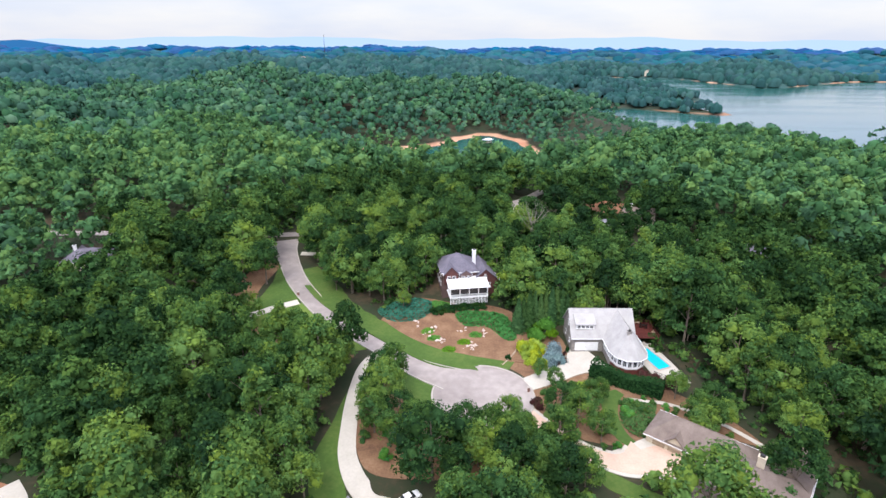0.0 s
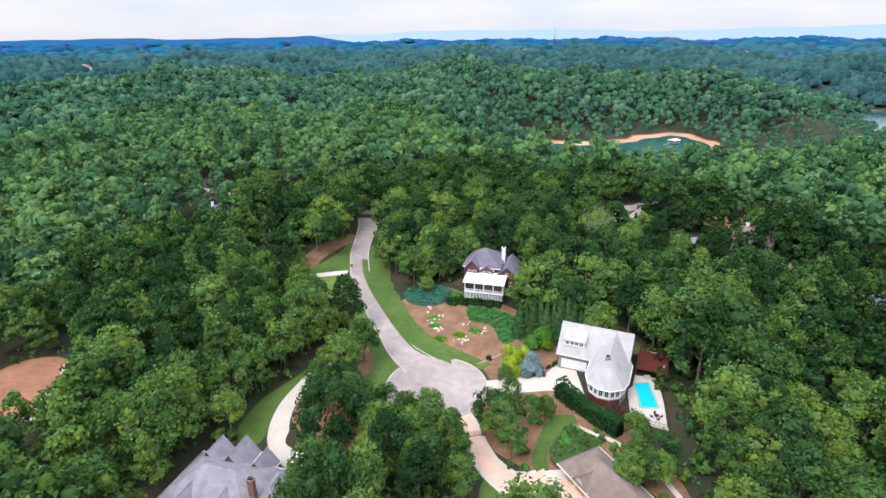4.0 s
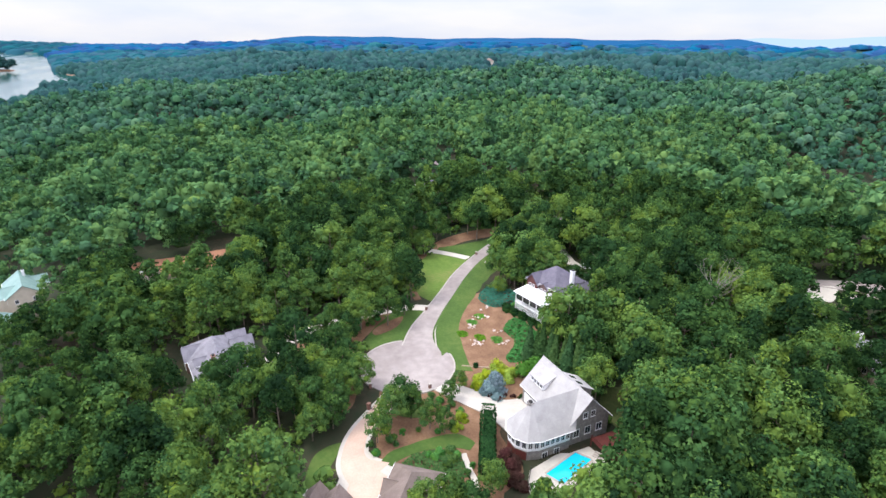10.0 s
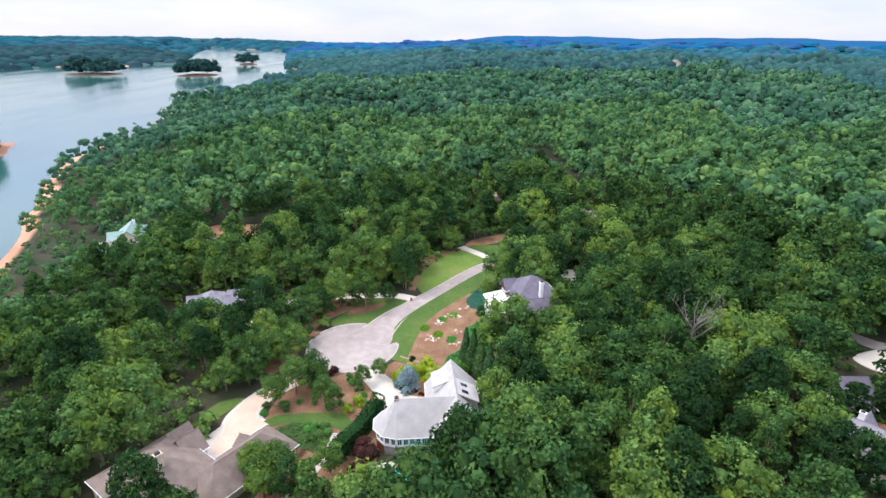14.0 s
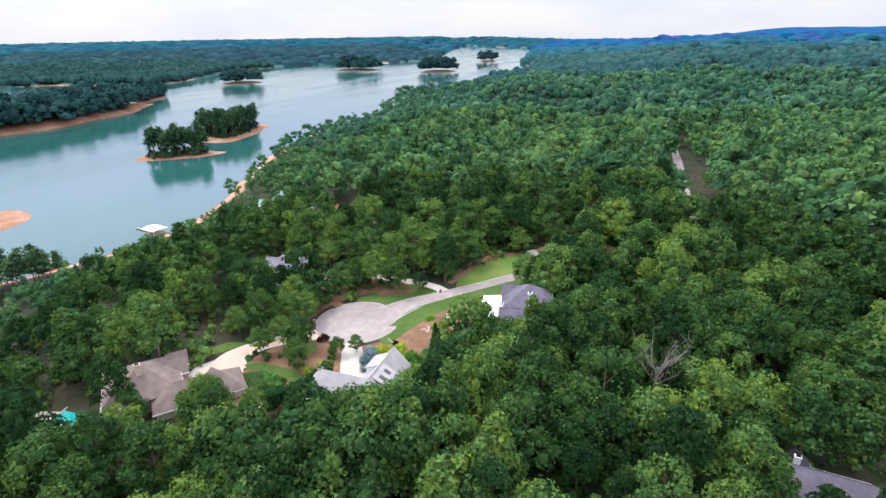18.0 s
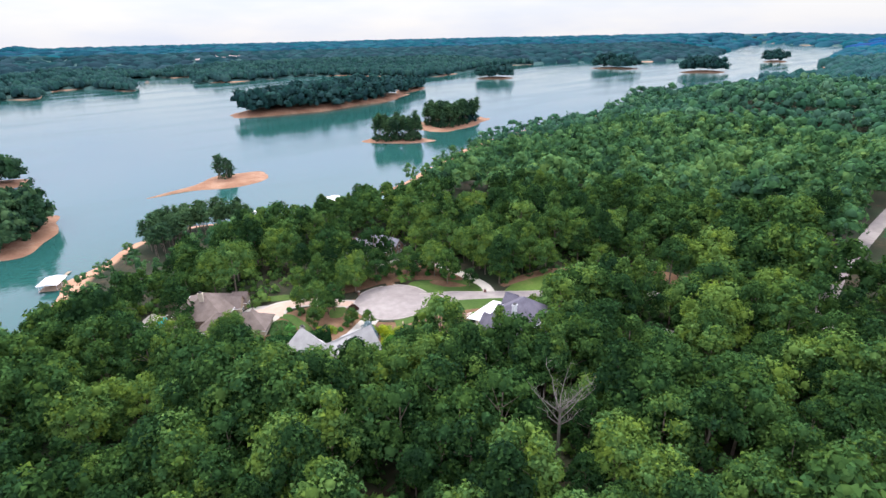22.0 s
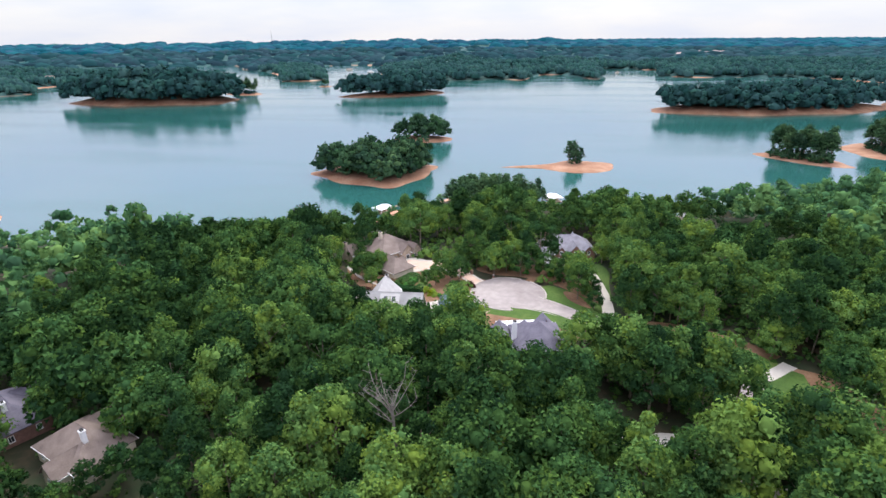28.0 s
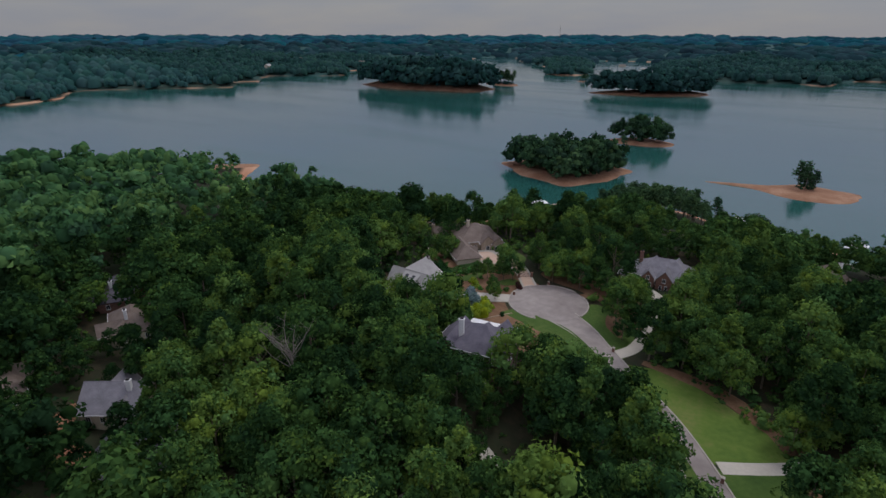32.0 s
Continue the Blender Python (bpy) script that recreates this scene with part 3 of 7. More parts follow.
M_STONE = material("tan_stone_wall", ((0.3, (0.24, 0.18, 0.13)), (0.5, (0.36, 0.29, 0.22)), (0.7, (0.46, 0.38, 0.30))), 1.1, 0.9, 0.4, 3)
M_GREYSTONE = material("grey_stone_wall", ((0.3, (0.16, 0.15, 0.14)), (0.5, (0.25, 0.23, 0.21)), (0.7, (0.36, 0.33, 0.30))), 1.3, 0.9, 0.4, 3)
M_BRICK = material("red_brown_brick", ((0.3, (0.16, 0.085, 0.07)), (0.7, (0.30, 0.17, 0.13))), 1.6, 0.9, 0.3, 5)
M_DARKBRICK = material("dark_red_brick", ((0.3, (0.075, 0.030, 0.028)), (0.7, (0.14, 0.058, 0.050))), 1.6, 0.9, 0.3, 5)
M_SHINGLE = material("dark_brown_siding", ((0.3, (0.085, 0.055, 0.05)), (0.7, (0.16, 0.10, 0.09))), 1.0, 0.85, 0.3, 5)
M_REDWOOD = material("red_stained_decking", ((0.3, (0.070, 0.017, 0.014)), (0.7, (0.145, 0.038, 0.030))), 0.8, 0.7, 0.2)
M_GLASS = material("window_glass", ((0.3, (0.018, 0.022, 0.028)), (0.7, (0.05, 0.055, 0.06))), 0.4, 0.06, 0, None, 0.0, 2, "Object", 0.8)
M_SCAR = material("bare_pink_earth", ((0.3, (0.20, 0.16, 0.15)), (0.5, (0.36, 0.28, 0.26)), (0.7, (0.52, 0.43, 0.40))), 0.02, 0.95, 0.3, 0.2)
M_METAL = material("dark_metal", ((0.3, (0.03, 0.03, 0.03)), (0.7, (0.07, 0.065, 0.06))), 1.5, 0.45, 0, None, 0.7)
M_ROCK = material("pale_pink_stone", ((0.3, (0.42, 0.33, 0.28)), (0.7, (0.66, 0.56, 0.50))), 1.5, 0.9, 0.4, 4, 0, 6, "Object", 0.3, 0, 0.3)
M_TIMBER = material("weathered_timber", ((0.3, (0.25, 0.19, 0.13)), (0.7, (0.42, 0.34, 0.25))), 1.0, 0.9, 0.3)
M_CAR = material("white_car_paint", ((0.3, (0.72, 0.72, 0.72)), (0.7, (0.80, 0.80, 0.80))), 0.5, 0.25, 0, None, 0, 2, "Object", 0.5)
M_TYRE = material("black_rubber", ((0.3, (0.015, 0.015, 0.015)), (0.7, (0.03, 0.03, 0.03))), 2, 0.8)
M_POOL = water_material("bright_blue_pool_water", (0.010, 0.50, 0.68), 0.06, 0.8, 0.15)
M_TEAL = water_material("teal_pool_water", (0.02, 0.36, 0.33), 0.06, 0.8, 0.15)
L_BRIGHT = leaf_material("bright_green_shrub", (0.045, 0.13, 0.015), (0.088, 0.22, 0.024), (0.155, 0.32, 0.04))
L_YELLOW = leaf_material("yellow_green_shrub", (0.13, 0.20, 0.02), (0.24, 0.33, 0.03), (0.36, 0.45, 0.05))
L_BLUE = leaf_material("blue_spruce_needles", (0.045, 0.085, 0.095), (0.105, 0.165, 0.175), (0.23, 0.31, 0.32), 0.0)
L_DARK = leaf_material("dark_hedge_leaves", (0.008, 0.030, 0.010), (0.018, 0.055, 0.015), (0.035, 0.085, 0.022))
L_PURPLE = leaf_material("burgundy_leaves", (0.034, 0.016, 0.014), (0.064, 0.030, 0.026), (0.105, 0.056, 0.044))
L_CYPRESS = leaf_material("cypress_leaves", (0.022, 0.056, 0.019), (0.048, 0.112, 0.035), (0.095, 0.170, 0.050))
L_JUNIPER = leaf_material("blue_green_juniper", (0.035, 0.13, 0.095), (0.06, 0.20, 0.14), (0.10, 0.28, 0.20))
L_IVY = leaf_material("green_ground_cover", (0.03, 0.12, 0.025), (0.06, 0.20, 0.04), (0.12, 0.30, 0.065))

# ---- lawns and beds ----
LAWN_TAG = "mown green lawn beside the concrete street"
strip("roadside_lawn", [(-51, 183), (-39.5, 166), (-30.5, 155.5), (-20, 145.5), (-9, 135), (0, 128.2), (9, 126.5), (17, 122.5)], [9, 10.5, 10.5, 10.5, 10, 9.5, 9, 8.5], M_LAWN, 0.15, LAWN_TAG, "lawn", False, 0.5)
patch("meadow_lawn", [(-19.5, 133), (-25, 140.5), (-35, 150), (-43, 160), (-51, 157.5), (-60.5, 150.5), (-55, 142), (-44, 134.5), (-31, 129.5)], M_MEADOW, 0.07, "wide sunlit lawn between two driveways", margin=1.0, rounded=False)
strip("straw_verge", [(-25, 129), (-34, 129.5), (-44, 132), (-54, 138.5), (-60.5, 146)], [2, 4, 4.5, 5, 4], M_MULCH, 0.10, "brown pine straw along the edge of the wood", "flower bed", False, -2.4)
patch("corner_lawn", [(-45, 162), (-52, 174), (-58, 187), (-61, 182), (-60, 172), (-61, 163), (-63, 154), (-60, 151)], M_LAWN, 0.07, "green lawn in the corner of a drive and the street", margin=1.0, rounded=False)
patch("corner_bed", [(-60, 151.5), (-63, 166), (-61, 184), (-66, 188), (-71, 174), (-69, 156)], M_MULCH, 0.05, "brown pine straw bed beside the lawn", "flower bed", margin=-1.5)
patch("verge_lawn", [(-20, 131), (-13, 129), (-6, 122.5), (1, 118), (0, 109), (-4, 104), (-10, 107), (-16, 113), (-20.5, 120)], M_LAWN, 0.07, "lawn verge of the turning circle with a brown bed", margin=0.0)
patch("verge_bed", [(-16.5, 120), (-11, 116), (-9, 109), (-13, 110)], M_MULCH, 0.10, "brown pine straw bed on the verge", "flower bed", margin=0.0)
patch("drive_lawn", [(-23.8, 112), (-25.5, 101), (-27.5, 90), (-25.5, 80), (-19, 80), (-22, 92)], M_LAWN, 0.07, "lawn beside the curving driveway", margin=0.5)
patch("garden_bed", [(-19, 149), (-10, 157), (3, 153), (20, 151), (27, 140), (24, 127), (14, 127), (6, 129.5), (-3, 133), (-11, 139), (-17.5, 146)], M_MULCH, 0.125, "sloping bed of brown pine straw with stones and plants", "flower bed", margin=1.0)
patch("shrub_bed", [(22, 126), (30, 124), (34, 130), (33, 140), (27, 140), (22, 133)], M_MULCH, 0.15, "pine straw bed round clipped shrubs", "flower bed", margin=0.5)
patch("brown_house_bed", [(20, 103), (25, 113), (36, 118.5), (50, 117), (63, 107), (69, 94), (60, 99), (48, 105), (42, 94.5), (30, 96)], M_MULCH, 0.06, "large pine straw bed between the drives", "flower bed", margin=0.5)
strip("curved_lawn", [(43.5, 113), (40.4, 110.5), (39, 105.5), (38.8, 101), (39.2, 97), (40.6, 94.6)], [2.5, 4.6, 3.4, 2.8, 3.2, 2.6], M_LAWN, 0.12, "curving green lawn round a planted bed", "lawn", False, 0.3)
patch("small_lawn", [(23, 104), (27, 108.5), (30, 106.5), (27, 102)], M_LAWN, 0.12, "small lawn beside the brown house drive", margin=0)
patch("front_bed", [(-19.4, 117), (-8, 104.5), (3, 98), (15, 96), (21, 91), (12, 84), (-2, 85), (-14, 86.5), (-18.4, 92), (-19.8, 101), (-20.3, 110)], M_MULCH, 0.05, "pine straw bed under the trees below the turning circle", "flower bed", margin=-3.0)
patch("court_lawn", [(31, 88), (38, 83), (45, 78), (40, 78), (32, 82)], M_LAWN, 0.08, "lawn below the motor court", margin=0.5)
patch("motor_court_edge", [(32, 90), (38, 93.5), (44, 96.5), (49, 99), (55, 92), (50, 85), (45, 82.5), (38, 86.5)], M_DRIVE, 0.10, "pale concrete edge of a motor court", "driveway", margin=0.5)
patch("motor_court", [(33, 90), (39, 91.5), (45, 94), (49, 93.5), (51, 90), (46.5, 85), (39, 88)], M_PAVER, 0.13, "motor court of pinkish paving", "driveway", margin=0)
strip("garden_path", [(44.5, 110.3), (49, 109.3), (53, 108.6), (60, 104.5), (65.5, 98.5), (70, 92)], 1.2, M_DRIVE, 0.14, "narrow pale garden path", "path", False, 1.0)
patch("clay_lot", [(-98, 42), (-98, 62), (-99, 76), (-91, 83), (-79, 79), (-73, 70), (-79, 58), (-86, 41)], M_CLAY, 0.08, "bare red clay building lot", "ground", margin=1.0)
patch("back_lawn", [(40, 152), (44, 158), (50, 157), (56, 150), (52, 145), (45, 146)], M_ROUGH, 0.06, "shaded rough grass behind the pale house", margin=-1.0)
patch("house_beds", [(16, 104), (20, 100), (34, 97), (48, 105), (57, 108), (54, 119), (42, 120.5), (40, 128), (30, 126), (22, 129), (16.5, 125), (21.5, 117)], M_MULCH, 0.03, "brown pine straw spread between the drives", "flower bed", margin=-8.0)
patch("back_court", [(-33, 183), (-32, 190), (-24, 193), (-17, 189), (-19, 182), (-26, 181)], M_DRIVE, 0.12, "pale concrete court behind the porch house", "driveway", margin=0.5)
patch("clay_yard", [(48, 226), (58, 232), (70, 230), (74, 222), (62, 228)], M_CLAY, 0.08, "clay yard beside a house in the woods", "ground", margin=0.5)
patch("wood_court", [(31, 240), (29, 250), (33.5, 253), (38, 243)], M_DRIVE, 0.16, "pale concrete court among trees", "driveway", margin=0.3)
patch("wood_lawn", [(37, 246), (37, 255), (43, 254), (43, 245)], M_LAWN, 0.10, "small lawn beside a concrete court", margin=0.5)
patch("wood_clay_yard", [(68, 252), (74, 263), (86, 262), (90, 250), (80, 246)], M_CLAY, 0.08, "bare clay yard behind a house in the woods", "ground", margin=0.5)
patch("woodland_lot", [(-9, 199), (-6, 204), (-2, 203), (-4, 198)], M_DRIVE, 0.10, "small paved patch among trees", "driveway", margin=1.0)
strip("timber_edging", [(15.5, 124.6), (18.5, 129), (21.5, 134.5)], 0.35, M_TIMBER, 0.25, "low timber edging crossing the bed", "edging", False, 0.2)


# ---- houses ----
WINDOWS = {}


def window(house, x, y, z, facing, w=1.1, h=1.5):
    """A framed window whose outside looks along facing (degrees from the house's +x)."""
    key = (w, h)
    if key not in WINDOWS:
        s, t = Solid(), 0.11
        s.box(-w / 2, -0.06, 0, -w / 2 + t, 0.02, h).box(w / 2 - t, -0.06, 0, w / 2, 0.02, h).box(-w / 2 + t, -0.06, 0, w / 2 - t, 0.02, t).box(-w / 2 + t, -0.06, h - t, w / 2 - t, 0.02, h)
        s.box(-0.03, -0.05, t, 0.03, 0.02, h - t)
        g = Solid().box(-w / 2 + t, -0.02, t, w / 2 - t, 0.01, h - t)
        q = Solid().box(-w / 2 - 0.08, -0.12, -0.09, w / 2 + 0.08, 0.02, -0.003)
        WINDOWS[key] = [mesh_of("window", s.v, s.f, M_WHITE), mesh_of("pane", g.v, g.f, M_GLASS), mesh_of("sill", q.v, q.f, M_WHITE)]
    fr, pa, si = WINDOWS[key]
    a = radians(facing)
    ob = piece("window", fr, house, Matrix.Translation((x + 0.03 * math.cos(a), y + 0.03 * math.sin(a), z)) @ Matrix.Rotation(a + math.pi / 2, 4, "Z"))
    piece("pane", pa, ob)
    piece("sill", si, ob)
    return ob


def block(house, cx, cy, ang, length, width, base, eave, rise, hip, wall, roof, over=0.5, trim=M_WHITE):
    """A wing with its walls, roof and eaves boards; the ridge runs along its length."""
    m = Matrix.Translation((cx, cy, 0)) @ Matrix.Rotation(radians(ang), 4, "Z")
    L, W = length / 2, width / 2
    s = Solid()
    t = 0.25
    if hip:
        s.box(-L, -W, base, L, -W + t, eave).box(-L, W - t, base, L, W, eave).box(-L, -W + t, base, -L + t, W - t, eave).box(L - t, -W + t, base, L, W - t, eave)
    else:
        s.box(-L + t, -W, base, L - t, -W + t, eave).box(-L + t, W - t, base, L - t, W, eave)
        for x0, x1 in ((-L, -L + t), (L - t, L)):
            o = [(-W, base), (W, base), (W, eave), (0, eave + rise - 0.05), (-W, eave)]
            s.add([(x0, y, z) for y, z in o] + [(x1, y, z) for y, z in o], [(0, 1, 2, 3, 4), (9, 8, 7, 6, 5)] + [(i, i + 5, (i + 1) % 5 + 5, (i + 1) % 5) for i in range(5)])
    part("wall", s.v, s.f, wall, house, m=m)
    sl = rise / W
    o, d = over, 0.18
    ex, ey, ez = L + o, W + o, eave - over * sl
    rx = max(L - W, 0.05) if hip else L + o
    top = [(-ex, -ey, ez), (ex, -ey, ez), (ex, ey, ez), (-ex, ey, ez), (-rx, 0, eave + rise), (rx, 0, eave + rise)]
    if hip:
        for k, sx in ((4, -1), (5, 1)):
            top[k] = (sx * rx, 0, eave + rise)
    v = [(x, y, z + d) for x, y, z in top] + top
    f = [(0, 1, 5, 4), (2, 3, 4, 5), (6 + 4, 6 + 5, 6 + 1, 6), (6 + 5, 6 + 4, 6 + 3, 6 + 2), (0, 6, 7, 1), (2, 8, 9, 3)]
    if hip:
        f += [(1, 2, 5), (3, 0, 4), (11, 8, 7), (10, 6, 9), (1, 7, 8, 2), (3, 9, 6, 0)]
    else:
        f += [(1, 7, 11, 5), (2, 5, 11, 8), (0, 4, 10, 6), (3, 9, 10, 4)]
    part("roof", v, f, roof, house, m=m)
    for sy in (-1, 1):
        y0, y1 = sorted((sy * (ey + 0.01), sy * (ey + 0.10)))
        g = Solid().box(-ex, y0, ez - 0.02, ex, y1, ez + 0.20)
        part("gutter", g.v, g.f, trim, house, m=m)
    rc = Solid().tube((-rx, 0, eave + rise + d), (rx, 0, eave + rise + d), 0.10, 0.10, 6)
    part("ridge_cap", rc.v, rc.f, roof, house, m=m)
    return m


def chimney(house, x, y, z0, z1, w=1.1, d=0.8, mat=M_WHITE):
    s = Solid().box(x - w / 2, y - d / 2, z0, x + w / 2, y + d / 2, z1).box(x - w / 2 - 0.1, y - d / 2 - 0.1, z1, x + w / 2 + 0.1, y + d / 2 + 0.1, z1 + 0.18)
    ob = part("chimney", s.v, s.f, mat, house)
    c = Solid().box(x - w / 3, y - d / 3, z1 + 0.18, x + w / 3, y + d / 3, z1 + 0.55)
    part("chimney_cap", c.v, c.f, M_METAL, ob)


def garage_door(house, x, y, z, facing, w=2.7, h=2.3, mat=M_WHITE):
    s = Solid()
    for i in range(4):
        s.box(-w / 2, -0.05, i * h / 4 + 0.02, w / 2, 0.02, (i + 1) * h / 4 - 0.02)
    s.box(-w / 2, -0.02, 0, w / 2, 0.0, h)
    a = radians(facing)
    ob = part("garage_door", s.v, s.f, mat, house, m=Matrix.Translation((x + 0.02 * math.cos(a), y + 0.02 * math.sin(a), z)) @ Matrix.Rotation(a + math.pi / 2, 4, "Z"))
    r = Solid().box(-w / 2 - 0.18, -0.10, 0, -w / 2, 0.02, h + 0.2).box(w / 2, -0.10, 0, w / 2 + 0.18, 0.02, h + 0.2).box(-w / 2, -0.10, h, w / 2, 0.02, h + 0.2)
    part("door_frame", r.v, r.f, M_CREAM if mat is not M_WHITE else M_WHITE, ob)
    return ob


def row_of_windows(house, m, length, y, z, n, face, w=1.1, h=1.5):
    """Windows spread along the long side of a wing."""
    turn = math.degrees(m.to_euler().z)
    for i in range(n):
        q = m @ Vector(((i + 0.5) / n * length - length / 2, y, 0))
        window(house, q.x, q.y, z, turn + face, w, h)


def end_windows(house, m, x, z, ys, face, w=1.1, h=1.5):
    turn = math.degrees(m.to_euler().z)
    for yy_ in ys:
        q = m @ Vector((x, yy_, 0))
        window(house, q.x, q.y, z, turn + face, w, h)


def house_at(name, x, y, z, rot, label, area, category="house"):
    h = new(name)
    h.matrix_basis = pose(x, y, z, 0, 0, rot)
    tagged(h, label, category)
    CLEAR.append(("poly", area, 1.4))
    return h


# the pale-roofed house with the rounded wing
WX, WY, WZ = 44.5, 130.0, 3.1
wh = house_at("white_roof_house", WX, WY, WZ, 0, "pale-roofed house with grey stone walls and a rounded wing", [(34, 130), (44, 130), (43, 120), (48, 117), (54, 121), (55, 131), (55, 143), (34, 143)])
m = block(wh, -0.9, 6.2, 0, 16.8, 11.0, -3.0, 4.4, 5.7, False, M_GREYSTONE, M_ROOF_PALE, 0.55)
end_windows(wh, m, -8.4, 1.0, (-2.5, 2.5), 180)
end_windows(wh, m, -8.4, 5.2, (0,), 180, 1.2, 1.6)
end_windows(wh, m, 8.4, 1.0, (-3, 0, 3), 0, 1.6, 2.0)
end_windows(wh, m, 8.4, 5.2, (-1, 1), 0, 1.2, 1.6)
row_of_windows(wh, m, 15, 5.5, 1.0, 5, 90)
for gxx in (-6.9, -3.7):
    garage_door(wh, gxx, 0.7, 0.05, 270, 2.8, 2.4)
# the wing: straight sides, then half an octagon
cxw, rw, yo = 3.7, 4.3, -6.4
oct_pts = [(cxw + rw * math.cos(radians(a)), yo + rw * math.sin(radians(a))) for a in (0, -36, -72, -108, -144, -180)]
outline = [(cxw + rw, 1.2)] + oct_pts + [(cxw - rw, 1.2)]
s = Solid()
for a, b in zip(outline[:-1], outline[1:]):
    d = (Vector(b) - Vector(a)).normalized() * 0
    nrm = Vector((b[1] - a[1], a[0] - b[0])).normalized() * 0.25
    q = [a, b, (b[0] + nrm.x, b[1] + nrm.y), (a[0] + nrm.x, a[1] + nrm.y)]
    s = Solid().prism(q, -3.6, 1.3)
    part("wall", s.v, s.f, M_GREYSTONE, wh)
s = Solid()
for a, b in zip(outline[:-1], outline[1:]):
    nrm = Vector((b[1] - a[1], a[0] - b[0])).normalized() * 0.22
    q = [a, b, (b[0] + nrm.x, b[1] + nrm.y), (a[0] + nrm.x, a[1] + nrm.y)]
    s = Solid().prism(q, 1.3, 4.4)
    part("wall", s.v, s.f, M_WHITE, wh)
for a, b in zip(outline[:-1], outline[1:]):
    d = Vector(b) - Vector(a)
    face = math.degrees(math.atan2(-d.x, d.y)) + 180
    n = max(2, int(d.length / 1.25))
    for i in range(n):
        p = Vector(a) + d * (i + 0.5) / n
        window(wh, p.x, p.y, 1.9, face, 1.0, 2.0)
for yy_ in (-5, -2):
    window(wh, cxw + rw, yy_, -1.6, 0, 1.4, 2.1)
eo = 0.7
eaves = [(cxw + rw + eo, 2.0)] + [(cxw + (rw + eo) * math.cos(radians(a)), yo + (rw + eo) * math.sin(radians(a))) for a in (0, -36, -72, -108, -144, -180)] + [(cxw - rw - eo, 2.0)]
ez, top = 4.0, 10.1
v = [(x, y, ez) for x, y in eaves] + [(cxw, yo + 0.3, top), (cxw, 6.2, top)]
nE = len(eaves)
f = [(i, i + 1, nE) for i in range(1, nE - 2)] + [(0, 1, nE, nE + 1), (nE - 2, nE - 1, nE + 1, nE)]
under = [(x, y, z - 0.16) for x, y, z in v]
k = len(v)
f2 = f + [tuple(k + i for i in q[::-1]) for q in f] + [(i + 1, i, k + i, k + i + 1) for i in range(nE - 1)]
part("roof", v + under, f2, M_ROOF_PALE, wh)
g = Solid()
for a, b in zip(eaves[:-1], eaves[1:]):
    g.tube((a[0], a[1], ez + 0.02), (b[0], b[1], ez + 0.02), 0.09, 0.09, 6)
part("gutter", g.v, g.f, M_WHITE, wh)
chimney(wh, cxw - 0.3, yo + 0.2, 8.0, 9.9, 1.0, 0.9, M_GREYSTONE)
# shed dormer over the garage
s = Solid().add([(-8.3, 1.9, 6.0), (-3.2, 1.9, 6.0), (-3.2, 1.9, 7.5), (-8.3, 1.9, 7.5), (-8.3, 4.6, 8.6), (-3.2, 4.6, 8.6), (-8.3, 2.6, 6.0), (-3.2, 2.6, 6.0)],
                [(0, 1, 2, 3), (3, 2, 5, 4), (0, 3, 4, 6), (1, 7, 5, 2), (0, 6, 7, 1), (6, 4, 5, 7)])
dm = part("dormer", s.v, s.f, M_WHITE, wh)
s = Solid().add([(-8.6, 1.5, 7.45), (-2.9, 1.5, 7.45), (-2.9, 5.4, 9.15), (-8.6, 5.4, 9.15), (-8.6, 1.5, 7.63), (-2.9, 1.5, 7.63), (-2.9, 5.4, 9.33), (-8.6, 5.4, 9.33)],
                [(3, 2, 1, 0), (4, 5, 6, 7), (0, 1, 5, 4), (1, 2, 6, 5), (2, 3, 7, 6), (3, 0, 4, 7)])
part("dormer_roof", s.v, s.f, M_ROOF_PALE, dm)
for i in range(4):
    window(wh, -7.5 + i * 1.15, 1.9, 6.25, 270, 0.95, 1.0)

# shed dormer over the back slope
s = Solid().add([(-2.8, 8.0, 8.0), (2.4, 8.0, 8.0), (2.4, 10.8, 5.4), (-2.8, 10.8, 5.4), (-2.8, 10.8, 7.4), (2.4, 10.8, 7.4), (-2.8, 7.0, 9.2), (2.4, 7.0, 9.2)],
                [(3, 2, 5, 4), (0, 3, 4, 6), (1, 7, 5, 2), (4, 5, 7, 6), (0, 6, 7, 1), (0, 1, 2, 3)])
bd = part("dormer", s.v, s.f, M_GREYSTONE, wh)
s = Solid().add([(-3.1, 6.6, 9.75), (2.7, 6.6, 9.75), (2.7, 11.2, 7.40), (-3.1, 11.2, 7.40), (-3.1, 6.6, 9.93), (2.7, 6.6, 9.93), (2.7, 11.2, 7.58), (-3.1, 11.2, 7.58)],
                [(0, 1, 2, 3), (7, 6, 5, 4), (1, 0, 4, 5), (2, 1, 5, 6), (3, 2, 6, 7), (0, 3, 7, 4)])
part("dormer_roof", s.v, s.f, M_ROOF_PALE, bd)
for i in range(3):
    window(wh, -2.0 + i * 1.7, 10.8, 5.9, 90, 1.1, 1.2)
